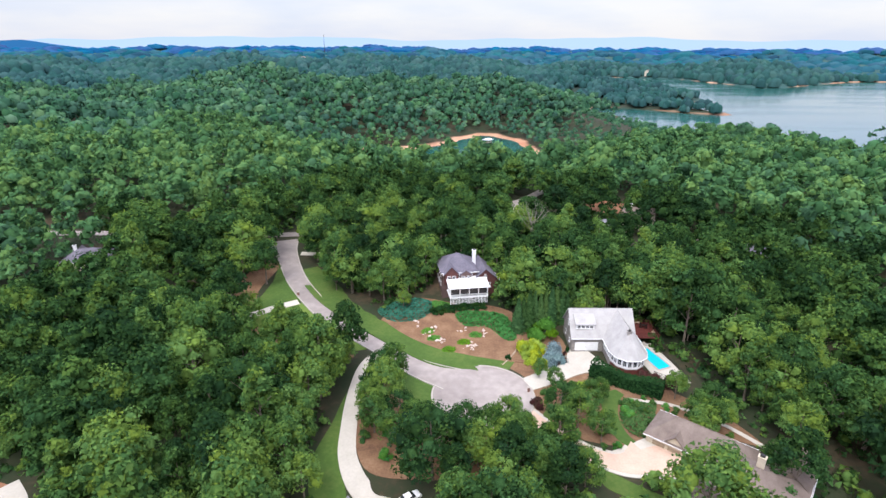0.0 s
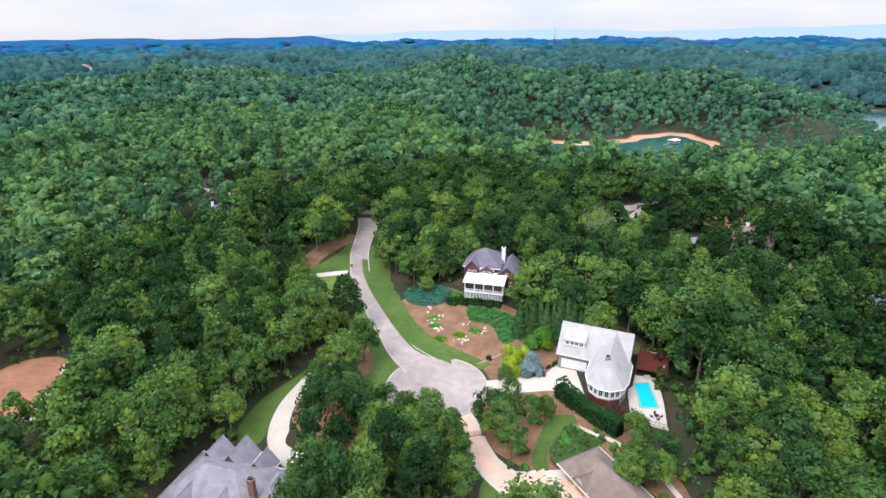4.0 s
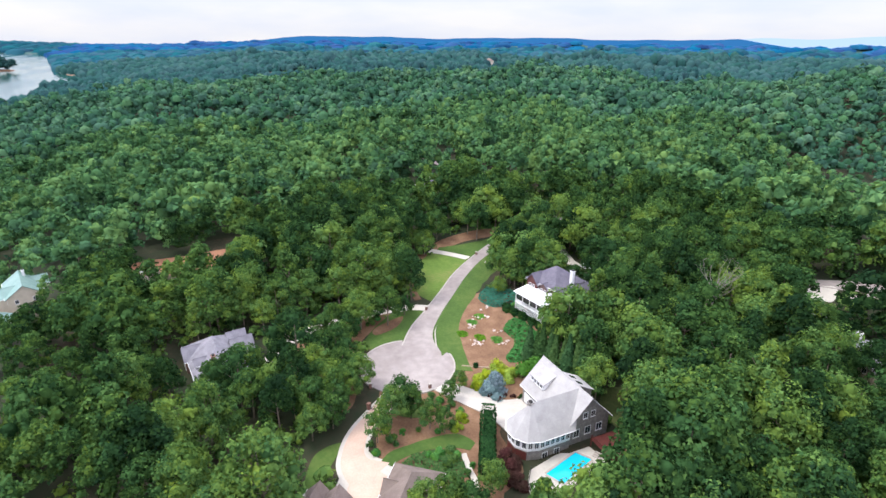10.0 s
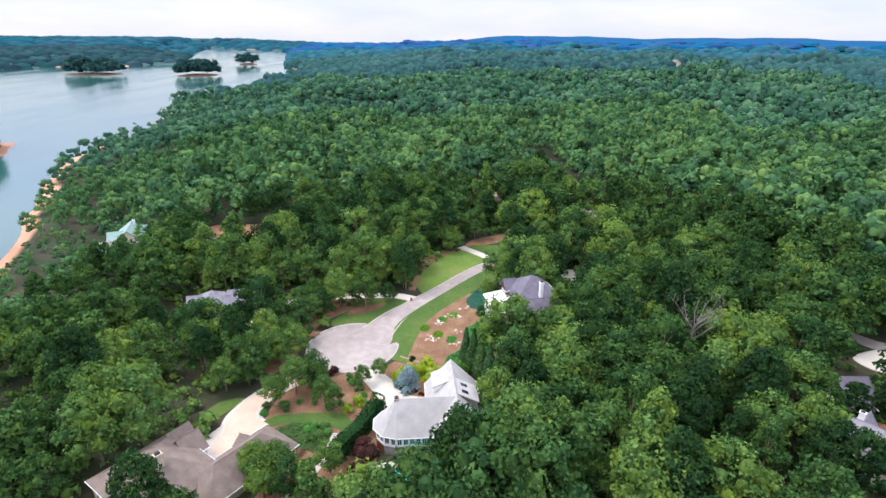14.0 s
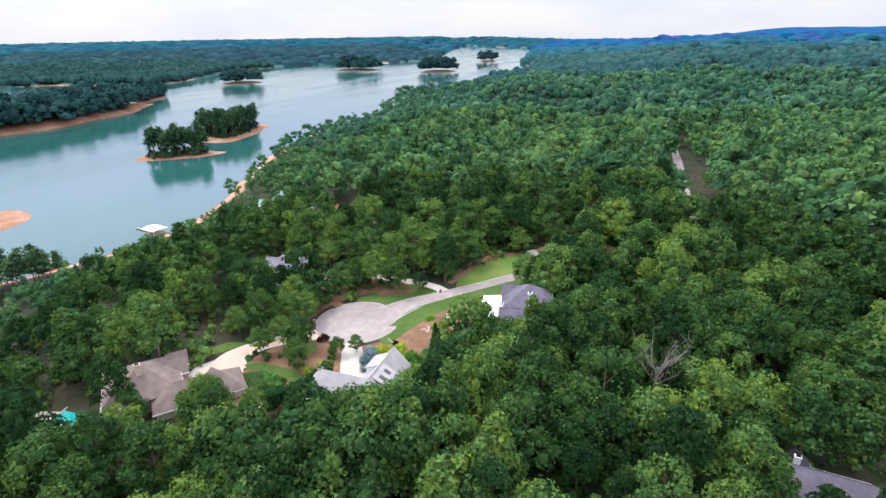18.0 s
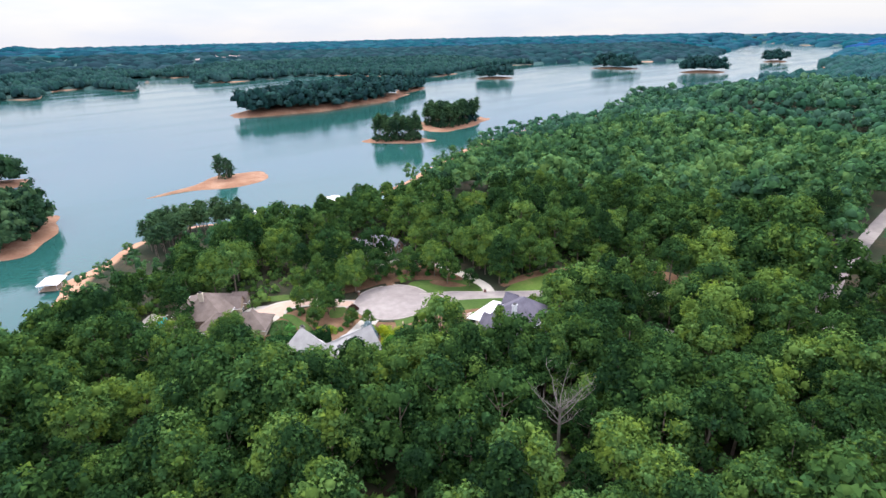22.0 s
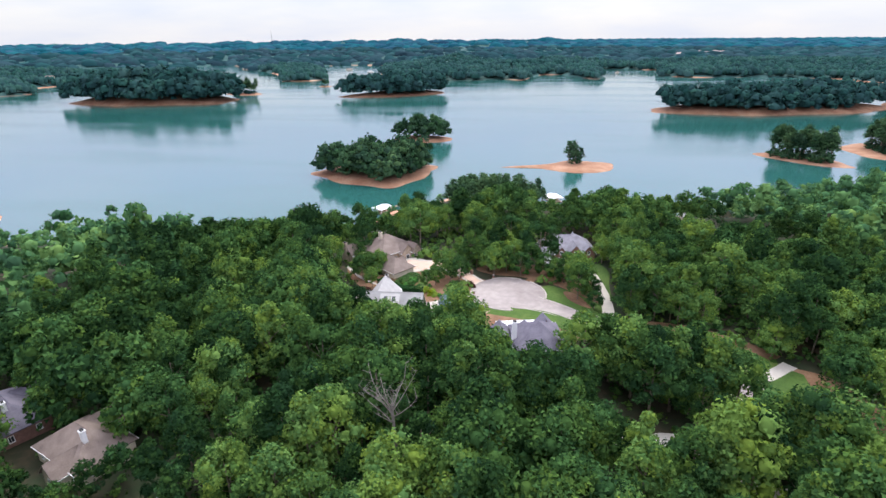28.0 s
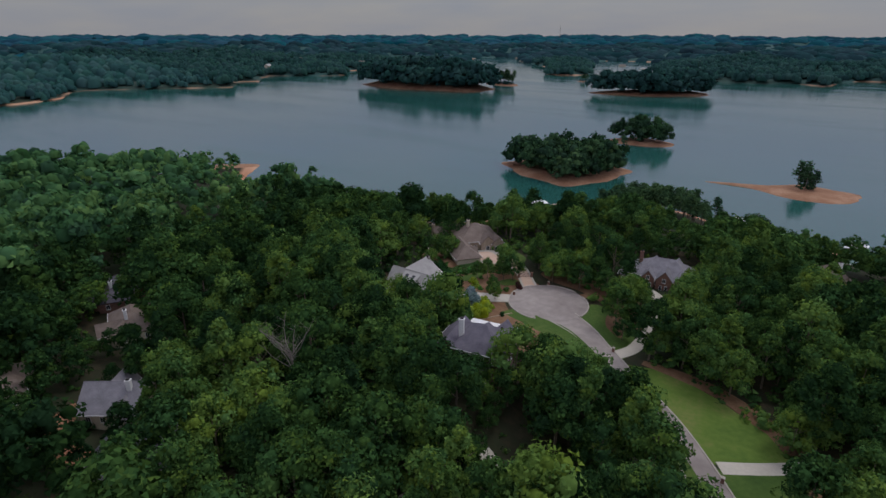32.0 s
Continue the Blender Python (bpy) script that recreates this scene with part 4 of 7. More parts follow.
for x0 in (-1.9, 0.5):
    z0, z1 = 9.93 - 1.0 * 2.35 / 4.6, 9.93 - 2.4 * 2.35 / 4.6
    s = Solid().add([(x0 + a, b, c + d) for d in (0.01, 0.12) for a, b, c in ((0, 7.6, z0), (1.0, 7.6, z0), (1.0, 9.0, z1), (0, 9.0, z1))], [(0, 1, 2, 3), (7, 6, 5, 4), (1, 0, 4, 5), (2, 1, 5, 6), (3, 2, 6, 7), (0, 3, 7, 4)])
    part("skylight", s.v, s.f, M_GLASS, wh, "dark roof skylight")
# red timber under the rounded end
for a, b in zip(outline[2:-2], outline[3:-1]):
    nrm = Vector((b[1] - a[1], a[0] - b[0])).normalized() * -0.05
    q = [a, b, (b[0] + nrm.x, b[1] + nrm.y), (a[0] + nrm.x, a[1] + nrm.y)]
    s = Solid().prism(q, -3.6, 1.1)
    part("timber_cladding", s.v, s.f, M_REDWOOD, wh, "dark red timber cladding")

# iron fence along the pool terrace
fence = new("pool_fence")
fence.matrix_basis = pose(57, 119, 2.3)
tagged(fence, "low dark iron fence edging the pool terrace", "fence")
FL = [(-2.5, 1.4), (1.0, -1.7), (5.6, -1.8), (4.4, 6.5), (2.6, 16.0)]
for a, b in zip(FL[:-1], FL[1:]):
    n = int((Vector(b) - Vector(a)).length / 0.9)
    for i in range(n + 1):
        p = Vector(a).lerp(Vector(b), i / n)
        s = Solid().box(p.x - 0.04, p.y - 0.04, -0.5, p.x + 0.04, p.y + 0.04, 1.15)
        part("post", s.v, s.f, M_METAL, fence)
    s = Solid().tube((*a, 1.05), (*b, 1.05), 0.035, 0.035, 5).tube((*a, 0.2), (*b, 0.2), 0.03, 0.03, 5)
    for i in range(1, n * 5):
        p = Vector(a).lerp(Vector(b), i / (n * 5))
        s.tube((p.x, p.y, 0.2), (p.x, p.y, 1.05), 0.015, 0.015, 3)
    part("railing", s.v, s.f, M_METAL, fence)

# red deck behind it
deck = new("timber_deck")
deck.matrix_basis = pose(57.2, 140.0, 4.2)
tagged(deck, "raised red-stained timber deck with railings beside the house", "deck")
CLEAR.append(("poly", [(54, 134), (60.5, 134), (60.5, 143.5), (54, 143.5)], 2.5))
CLEAR.append(("gap", [(62, 60), (74, 56), (80, 70), (86, 92), (78, 96), (70, 76)], 0.0))
CLEAR.append(("gap", [(-2, 66), (2, 52), (12, 50), (10, 62)], 0.0))
CLEAR.append(("gap", [(28, 84), (44, 80), (42, 66), (30, 66)], 0.5))
CLEAR.append(("gap", [(60, 117), (65, 120), (70, 112), (66, 104)], 2.0))
CLEAR.append(("gap", [(60, 122), (70, 122), (70, 133), (60, 133)], 0.0))
CLEAR.append(("gap", [(42, 99), (44, 110), (54, 109), (54, 98)], 1.0))
for i in range(21):
    s = Solid().box(-3.4, -4.4 + i * 0.44, -0.05, 4.2, -4.4 + i * 0.44 + 0.40, 0.0)
    part("board", s.v, s.f, M_REDWOOD, deck)
for x0, y0 in ((-3.2, -4.2), (4.0, -4.2), (4.0, -0.7), (4.0, 2.2), (4.0, 4.6), (-3.2, 4.6)):
    s = Solid().box(x0 - 0.1, y0 - 0.1, -4.6, x0 + 0.1, y0 + 0.1, 1.05)
    part("post", s.v, s.f, M_REDWOOD, deck)
for a, b in (((-3.2, -4.2), (4.0, -4.2)), ((4.0, -4.2), (4.0, 4.6)), ((4.0, 4.6), (-3.2, 4.6))):
    s = Solid().tube((*a, 1.0), (*b, 1.0), 0.06, 0.06, 5).tube((*a, 0.15), (*b, 0.15), 0.04, 0.04, 5)
    n = int((Vector(b) - Vector(a)).length / 0.35)
    for i in range(1, n):
        p = Vector(a).lerp(Vector(b), i / n)
        s.tube((p.x, p.y, 0.15), (p.x, p.y, 1.0), 0.025, 0.025, 4)
    part("railing", s.v, s.f, M_REDWOOD, deck)

# swimming pool and terrace
PZ = 2.3
patch("pool_terrace", [(54.4, 120.2), (58.0, 117.1), (62.8, 117.0), (61.4, 126), (59.2, 136.0), (52.9, 135.4), (53.0, 127.5)], M_DRIVE, 0.0, "pale paved terrace round a swimming pool", "terrace", 1.0, flat=PZ, rounded=False)
PC = [(54.2, 131.6), (57.2, 133.4), (60.2, 124.2), (56.6, 122.6)]
pool = new("swimming_pool")
tagged(pool, "rectangular bright blue swimming pool with pale coping", "swimming pool")
pool.matrix_basis = pose(57.6, 128, PZ)
loc = [(x - 57.6, y - 128) for x, y in PC]
part("water", [(x, y, 0.035) for x, y in loc], [(3, 2, 1, 0)], M_POOL, pool)
for a, b in zip(loc, loc[1:] + loc[:1]):
    d = (Vector(b) - Vector(a)).normalized()
    n = Vector((-d.y, d.x)) * 0.45
    mid = Vector((sum(p[0] for p in loc) / 4, sum(p[1] for p in loc) / 4))
    if (Vector(a) + n - mid).length < (Vector(a) - mid).length:
        n = -n
    e = d * 0.0
    s = Solid().prism([a, b, (b[0] + n.x + e.x, b[1] + n.y), (a[0] + n.x, a[1] + n.y)], 0.004, 0.09)
    part("coping", s.v, s.f, M_KERB, pool)
s = Solid()
for i in range(3):
    s.box(-0.9 + i * 0.1, -0.5 + 0.5 * i, 0, 0.9 - i * 0.1, 0.9, 0.18 * (i + 1))
tub = part("spa_steps", s.v, s.f, M_KERB, None, m=pose(57.0, 135.0, PZ, 0, 0, 25))
tagged(tub, "small raised pale spa step beside the pool", "pool spa")


def terrace_set(x, y, z):
    t = new("patio_table")
    t.matrix_basis = pose(x, y, z)
    tagged(t, "small round dark metal patio table", "table")
    s = Solid().tube((0, 0, 0.70), (0, 0, 0.75), 0.55, 0.55, 12)
    part("tabletop", s.v, s.f, M_METAL, t)
    s = Solid().tube((0, 0, 0), (0, 0, 0.70), 0.06, 0.06, 6)
    part("pedestal", s.v, s.f, M_METAL, t)
    for i in range(4):
        c = new("patio_chair")
        a = i * math.pi / 2 + 0.4
        c.matrix_basis = pose(x + 1.05 * math.cos(a), y + 1.05 * math.sin(a), z, 0, 0, math.degrees(a) + 90)
        tagged(c, "dark metal patio chair beside a round table", "chair", "patio chairs")
        s = Solid().box(-0.24, -0.24, 0.40, 0.24, 0.24, 0.45)
        part("seat", s.v, s.f, M_METAL, c)
        s = Solid().box(-0.24, -0.26, 0.46, 0.24, -0.21, 0.9)
        part("backrest", s.v, s.f, M_METAL, c)
        for sx in (-0.2, 0.2):
            for sy in (-0.2, 0.2):
                s = Solid().box(sx - 0.025, sy - 0.025, 0, sx + 0.025, sy + 0.025, 0.40)
                part("leg", s.v, s.f, M_METAL, c)


terrace_set(60.0, 120.2, PZ + 0.004)
terrace_set(58.8, 142.0, 4.204)
for bx, by, rz in ((60.3, 138.2, 90), (57.4, 144.0, 0)):
    bench = new("garden_bench")
    bench.matrix_basis = pose(bx, by, 4.204, 0, 0, rz)
    tagged(bench, "weathered timber bench on the red deck", "bench", "deck benches")
    s = Solid().box(-0.8, -0.25, 0.40, 0.8, 0.25, 0.46)
    part("seat", s.v, s.f, M_TIMBER, bench)
    s = Solid().box(-0.8, -0.30, 0.47, 0.8, -0.25, 0.95)
    part("backrest", s.v, s.f, M_TIMBER, bench)
    for sx in (-0.7, 0.7):
        for sy in (-0.2, 0.2):
            s = Solid().box(sx - 0.04, sy - 0.04, 0, sx + 0.04, sy + 0.04, 0.40)
            part("leg", s.v, s.f, M_TIMBER, bench)

# the dark house with the white porch
PHZ = 9.4
ph = house_at("porch_house", 5.4, 159.2, PHZ, 9, "dark brown two-storey house with slate roof and a white front porch", [(-3, 148.5), (14, 150), (15, 167), (9, 173), (-3, 172), (-5, 158)])
B = -4.0
m = block(ph, -1.2, 3.0, 0, 11.0, 11.5, B, 6.4, 3.9, True, M_SHINGLE, M_ROOF_SLATE, 0.6)
row_of_windows(ph, m, 10, -5.75, 3.8, 3, 270, 1.2, 1.5)
row_of_windows(ph, m, 10, 5.75, 3.8, 4, 90, 1.2, 1.5)
row_of_windows(ph, m, 10, 5.75, 0.8, 3, 90, 1.2, 1.6)
end_windows(ph, m, -5.5, 3.8, (-3, 0, 3), 180)
end_windows(ph, m, -5.5, 0.8, (-3, 0, 3), 180)
m = block(ph, 6.9, 1.8, 90, 11.0, 7.8, B, 3.6, 3.4, False, M_DARKBRICK, M_ROOF_SLATE, 0.5)
end_windows(ph, m, -5.5, 0.8, (-1.2, 1.2), 180, 1.1, 1.6)
end_windows(ph, m, -5.5, 4.2, (0,), 180, 0.9, 1.1)
row_of_windows(ph, m, 10, -3.3, 0.8, 4, 270, 1.1, 1.6)
end_windows(ph, m, 5.5, 0.8, (-1.2, 1.2), 0, 1.1, 1.6)
m = block(ph, -4.0, -2.4, 90, 3.2, 4.2, 2.6, 6.2, 2.3, False, M_DARKBRICK, M_ROOF_SLATE, 0.4)
end_windows(ph, m, -1.6, 3.9, (-0.75, 0.75), 180, 1.1, 1.5)
m = block(ph, 0.6, -2.6, 90, 2.2, 3.4, 3.4, 5.6, 1.3, False, M_SHINGLE, M_ROOF_SLATE, 0.3)
end_windows(ph, m, -1.1, 3.9, (-0.8, 0.8), 180, 1.0, 1.2)
m = block(ph, -1.5, 10.6, 0, 7.0, 5.0, B, 2.6, 1.8, True, M_SHINGLE, M_ROOF_SLATE, 0.5)
row_of_windows(ph, m, 6.5, 2.5, 0.6, 3, 90)
chimney(ph, 4.6, 3.6, 3.0, 10.6, 1.1, 0.9, M_WHITE)
# porch
s = Solid().box(-5.3, -9.2, 0.2, 6.6, -3.80, 0.4).box(-5.3, -3.80, 0.2, 2.8, -2.80, 0.4)
part("porch_floor", s.v, s.f, M_WHITE, ph)
for i in range(26):
    x0 = -5.3 + i * 11.9 / 26
    s = Solid().box(x0 + 0.12, -9.16, -1.8, x0 + 0.30, -9.10, 0.18)
    part("skirting_board", s.v, s.f, M_WHITE, ph)
for x0 in (-5.1, -2.2, 0.7, 3.6, 6.4):
    s = Solid().box(x0 - 0.13, -9.1, 0.4, x0 + 0.13, -8.84, 3.5).box(x0 - 0.2, -9.17, 0.4, x0 + 0.2, -8.77, 0.62).box(x0 - 0.2, -9.17, 3.3, x0 + 0.2, -8.77, 3.5)
    part("porch_column", s.v, s.f, M_WHITE, ph)
s = Solid().add([(-5.7, -9.7, 3.5), (7.0, -9.7, 3.5), (7.0, -2.75, 4.4), (-5.7, -2.75, 4.4), (-5.7, -9.7, 3.7), (7.0, -9.7, 3.7), (7.0, -2.75, 4.6), (-5.7, -2.75, 4.6)],
                [(3, 2, 1, 0), (4, 5, 6, 7), (0, 1, 5, 4), (1, 2, 6, 5), (2, 3, 7, 6), (3, 0, 4, 7)])
part("porch_roof", s.v, s.f, M_WHITE, ph)
for a, b in zip((-4.95, -2.05, 0.85, 3.75), (-2.35, 0.55, 3.45, 6.25)):
    s = Solid().box(a, -9.0, 1.25, b, -8.9, 1.35).box(a, -9.0, 0.5, b, -8.9, 0.58)
    n = int((b - a) / 0.3)
    for i in range(n):
        x0 = a + (i + 0.5) * (b - a) / n
        s.box(x0 - 0.025, -8.975, 0.58, x0 + 0.025, -8.925, 1.25)
    part("railing", s.v, s.f, M_WHITE, ph)
    s = Solid().box(a - 0.02, -8.99, 1.36, b + 0.02, -8.96, 3.42)
    part("insect_screen", s.v, s.f, M_GLASS, ph, "dark insect screen")
for x0 in (-4.2, -1.2, 1.4):
    window(ph, x0, -2.80, 0.9, 270, 1.5, 2.0)

# the brown-roofed house by the motor court
BZ = 0.8
bh = house_at("brown_roof_house", 58.0, 80.0, BZ, -40, "large tan stone house with a sprawling brown shingle roof", [(43, 94), (49, 103), (62, 93), (69, 90), (71, 82), (62, 66), (52, 68), (45, 77), (52, 86)])
m = block(bh, 0.4, -1.6, 90, 17.0, 16.0, -5.0, 4.6, 4.6, True, M_STONE, M_ROOF_TAN, 0.6)
row_of_windows(bh, m, 16, -8.0, 0.8, 5, 270, 1.2, 1.9)
row_of_windows(bh, m, 16, -8.0, -2.8, 5, 270, 1.2, 1.7)
row_of_windows(bh, m, 16, 8.0, 1.0, 4, 90, 1.2, 1.9)
end_windows(bh, m, -8.5, 0.8, (-6, -3, 3, 6), 180, 1.3, 1.9)
end_windows(bh, m, -8.5, -2.8, (-6, -3, 0, 3, 6), 180, 1.3, 1.9)
m = block(bh, -11.2, 7.6, 0, 19.5, 9.2, -2.0, 3.6, 3.3, True, M_CREAM, M_ROOF_TAN, 0.6)
for i, gxx in enumerate((-18.2, -15.0, -11.8)):
    garage_door(bh, gxx, 3.0, 0.05, 270, 2.6, 2.4, M_TIMBER)
m = block(bh, -15.0, 4.6, 90, 3.6, 3.6, 2.4, 3.7, 1.7, False, M_CREAM, M_ROOF_TAN, 0.35)
row_of_windows(bh, block(bh, 5.2, 9.4, 90, 9.0, 7.0, -5.0, 4.4, 3.0, False, M_STONE, M_ROOF_TAN, 0.5), 8, -3.5, 0.8, 3, 270, 1.3, 1.8)
for yy_ in (6.6, 9.4, 12.2):
    window(bh, 8.7, yy_, -2.8, 0, 1.3, 1.8)
m = block(bh, -7.6, -4.0, 0, 4.0, 5.5, -1.0, 4.2, 2.8, False, M_STONE, M_ROOF_TAN, 0.45)
end_windows(bh, m, -2.0, 0.4, (0,), 180, 1.6, 2.4)
m = block(bh, -8.0, -8.2, 0, 4.2, 4.6, -1.0, 3.8, 2.4, False, M_STONE, M_ROOF_TAN, 0.45)
end_windows(bh, m, -2.1, 0.8, (-0.9, 0.9), 180, 1.1, 1.7)
chimney(bh, 0.5, 1.0, 7.4, 10.6, 1.3, 1.0, M_CREAM)
chimney(bh, 5.2, 14.4, -4.0, 8.6, 1.5, 1.0, M_STONE)

# teal pool behind it
patch("lower_terrace", [(58.5, 59.5), (61, 66.5), (66, 73), (73, 71.5), (73, 59.5), (67.5, 54), (61.5, 55)], M_DRIVE, 0.0, "pale stone terrace round a teal pool", "terrace", 1.0, flat=-2.2)
TPZ = -2.12
tp = new("garden_pool")
tp.matrix_basis = pose(66.6, 64.4, TPZ)
tagged(tp, "kidney-shaped teal garden pool with pale coping", "swimming pool")
ko = catmull([(-4.2, -3), (-1.5, -4.6), (2.6, -3), (3.4, 1.4), (1.8, 5.0), (-1.2, 4.6), (-1.6, 1.2), (-3.6, 0.6)], 5, True)
part("water", [(x, y, 0.03) for x, y in ko], [tuple(range(len(ko)))[::-1]], M_TEAL, tp)
s = Solid()
for a, b in zip(ko, ko[1:] + ko[:1]):
    s.tube((*a, 0.0), (*b, 0.0), 0.28, 0.28, 6)
part("coping", s.v, s.f, M_KERB, tp)

# the grey-roofed brick house
GZ = at(-15, 66) + 0.1
gh = house_at("grey_roof_house", -15.0, 66.0, GZ, 8, "red brick house with a steep many-gabled grey shingle roof", [(-27, 57), (-27, 76), (-14, 79), (1, 76), (1, 59), (-12, 56)])
m = block(gh, 0, 0, 0, 19.5, 13.0, -3.0, 4.2, 4.5, True, M_BRICK, M_ROOF_GREY, 0.5)
row_of_windows(gh, m, 18.5, -6.5, 1.0, 6, 270, 1.2, 1.7)
row_of_windows(gh, m, 18.5, -6.5, -2.2, 6, 270, 1.2, 1.6)
row_of_windows(gh, m, 18.5, 6.5, 1.0, 6, 90, 1.2, 1.7)
for bx, bl, bw, bey, br_ in ((-6.4, 4.6, 4.8, 4.0, 2.9), (-1.0, 5.4, 5.2, 4.4, 3.2), (4.4, 4.0, 4.4, 4.0, 2.7)):
    m = block(gh, bx, 5.6 + bl / 4, 90, bl, bw, -2.0, bey, br_, False, M_BRICK, M_ROOF_GREY, 0.4)
    end_windows(gh, m, bl / 2, 3.5, (0,), 0, 1.2, 1.5)
    end_windows(gh, m, bl / 2, 0.7, (-0.9, 0.9), 0, 1.0, 1.7)
m = block(gh, 10.6, 1.8, 90, 10.5, 7.2, -2.0, 3.4, 2.9, True, M_BRICK, M_ROOF_GREY, 0.5)
garage_door(gh, 9.1, 7.05, 0.0, 90, 2.6, 2.3)
garage_door(gh, 12.1, 7.05, 0.0, 90, 2.6, 2.3)
m = block(gh, 3.4, -4.4, 90, 2.8, 2.8, 4.8, 5.8, 1.3, False, M_WHITE, M_ROOF_GREY, 0.3)
end_windows(gh, m, -1.4, 5.0, (0,), 180, 0.9, 0.8)
m = block(gh, -4.2, -5.2, 90, 4.4, 4.6, -2.0, 4.2, 2.7, False, M_BRICK, M_ROOF_GREY, 0.4)
end_windows(gh, m, -2.2, 1.0, (-0.9, 0.9), 180, 1.0, 1.7)
chimney(gh, 8.2, -1.8, 2.0, 9.4, 1.2, 0.9, M_BRICK)


def far_house(name, x, y, rot, length, width, eave, rise, hip, wall, roof, label, wing=True, lift=0.0):
    z = at(x, y) + lift
    r = math.hypot(length, width) / 2
    a = radians(rot)
    c, s_ = math.cos(a), math.sin(a)
    area = [(x + c * u - s_ * v, y + s_ * u + c * v) for u, v in ((-length / 2, -width / 2), (length / 2, -width / 2), (length / 2, width / 2), (-length / 2, width / 2))]
    h = house_at(name, x, y, z, rot, label, area)
    m = block(h, 0, 0, 0, length, width, -3.0, eave, rise, hip, wall, roof, 0.5)
    n = int(length / 3.2)
    row_of_windows(h, m, length - 1, -width / 2, eave - 2.4, n, 270)
    row_of_windows(h, m, length - 1, width / 2, eave - 2.4, n, 90)
    end_windows(h, m, length / 2, eave - 2.4, (-width / 4, width / 4), 0)
    end_windows(h, m, -length / 2, eave - 2.4, (-width / 4, width / 4), 180)
    if wing:
        m = block(h, length * 0.2, -width / 2, 90, width * 0.6, length * 0.36, -3.0, eave - 0.2, rise * 0.7, False, wall, roof, 0.4)
        end_windows(h, m, -width * 0.3, eave - 2.4, (-0.9, 0.9), 180)
        m = block(h, -length * 0.22, width / 2, 90, width * 0.5, length * 0.3, -3.0, eave - 0.2, rise * 0.65, False, wall, roof, 0.4)
        end_windows(h, m, width * 0.25, eave - 2.4, (0,), 0)
    chimney(h, -length * 0.25, width * 0.12, eave, eave + rise + 1.2, 1.0, 0.8, M_WHITE)
    return h


far_house("cream_wood_house", 86, 232, -15, 13, 10, 4.2, 3.6, False, M_CREAM, M_ROOF_TAN, "cream house with a pale tan roof among trees")
far_house("dark_roof_house", 43.5, 223, 84, 16, 9, 3.6, 3.2, False, M_GREYSTONE, M_ROOF_SLATE, "house among trees with a dark slate roof")
far_house("gabled_grey_house", 63, 217, 35, 13, 10, 4.6, 4.2, False, M_CREAM, M_ROOF_GREY, "grey-roofed gabled house among tall trees")
far_house("tan_roof_house", 94, 198, -25, 15, 11, 4.0, 3.8, True, M_CREAM, M_ROOF_TAN, "house with a tan hipped roof among trees")
far_house("low_slate_house", 118, 190, -30, 17, 10, 3.8, 3.4, True, M_BRICK, M_ROOF_SLATE, "low house with a dark slate roof in the woods")
far_house("left_wood_house", -128, 180, 20, 15, 10, 3.4, 2.8, True, M_CREAM, M_ROOF_SLATE, "white-walled house with a blue-grey roof in the woods")
far_house("green_roof_house", -92, 8, 15, 16, 10, 4.4, 3.6, False, M_CREAM, M_ROOF_GREEN, "house with a pale green metal roof among trees", True, 0.6)
far_house("green_roof_annex", -73, 2, -20, 11, 9, 4.4, 3.4, True, M_CREAM, M_ROOF_GREEN, "annex with a pale green metal roof", False, 0.8)

# ---- the woods ----
def clear_of(x, y, low=False):
    ok = np.ones(x.shape, bool)
    for kind, shape, margin in CLEAR:
        if low and kind == "gap":
            continue
        kind, margin = "poly" if kind == "gap" else kind, min(margin, 0.6) if low and kind != "line" else margin
        a = np.asarray(shape)
        lo, hi = a.min(0) - margin - 1, a.max(0) + margin + 1
        near = (x > lo[0]) & (x < hi[0]) & (y > lo[1]) & (y < hi[1])
        if not near.any():
            continue
        px, py = x[near], y[near]
        hit = reach(px, py, shape, kind == "poly") < margin
        if kind == "poly":
            hit |= inside(px, py, shape)
        ok[np.flatnonzero(near)[hit]] = False
    return ok


def cards(rng, centre, normal, size):
    """Bent leaf clumps: four corners each, two triangles."""
    n = len(centre)
    nrm = normal / np.linalg.norm(normal, axis=1)[:, None]
    up = rng.normal(size=(n, 3))
    a = np.cross(nrm, up)
    a /= np.linalg.norm(a, axis=1)[:, None] + 1e-9
    b = np.cross(nrm, a)
    s = (size * rng.uniform(0.6, 1.25, n))[:, None]
    t = s * rng.uniform(0.55, 1.0, (n, 1))
    fold = nrm * s * rng.uniform(-0.15, 0.35, (n, 1))
    v = np.stack([centre - a * s, centre - b * t - fold, centre + a * s, centre + b * t - fold], 1).reshape(-1, 3)
    k = np.arange(n)[:, None] * 4
    f = np.concatenate([k + [[0, 1, 2]], k + [[0, 2, 3]]], 1).reshape(-1, 3)
    return v, f


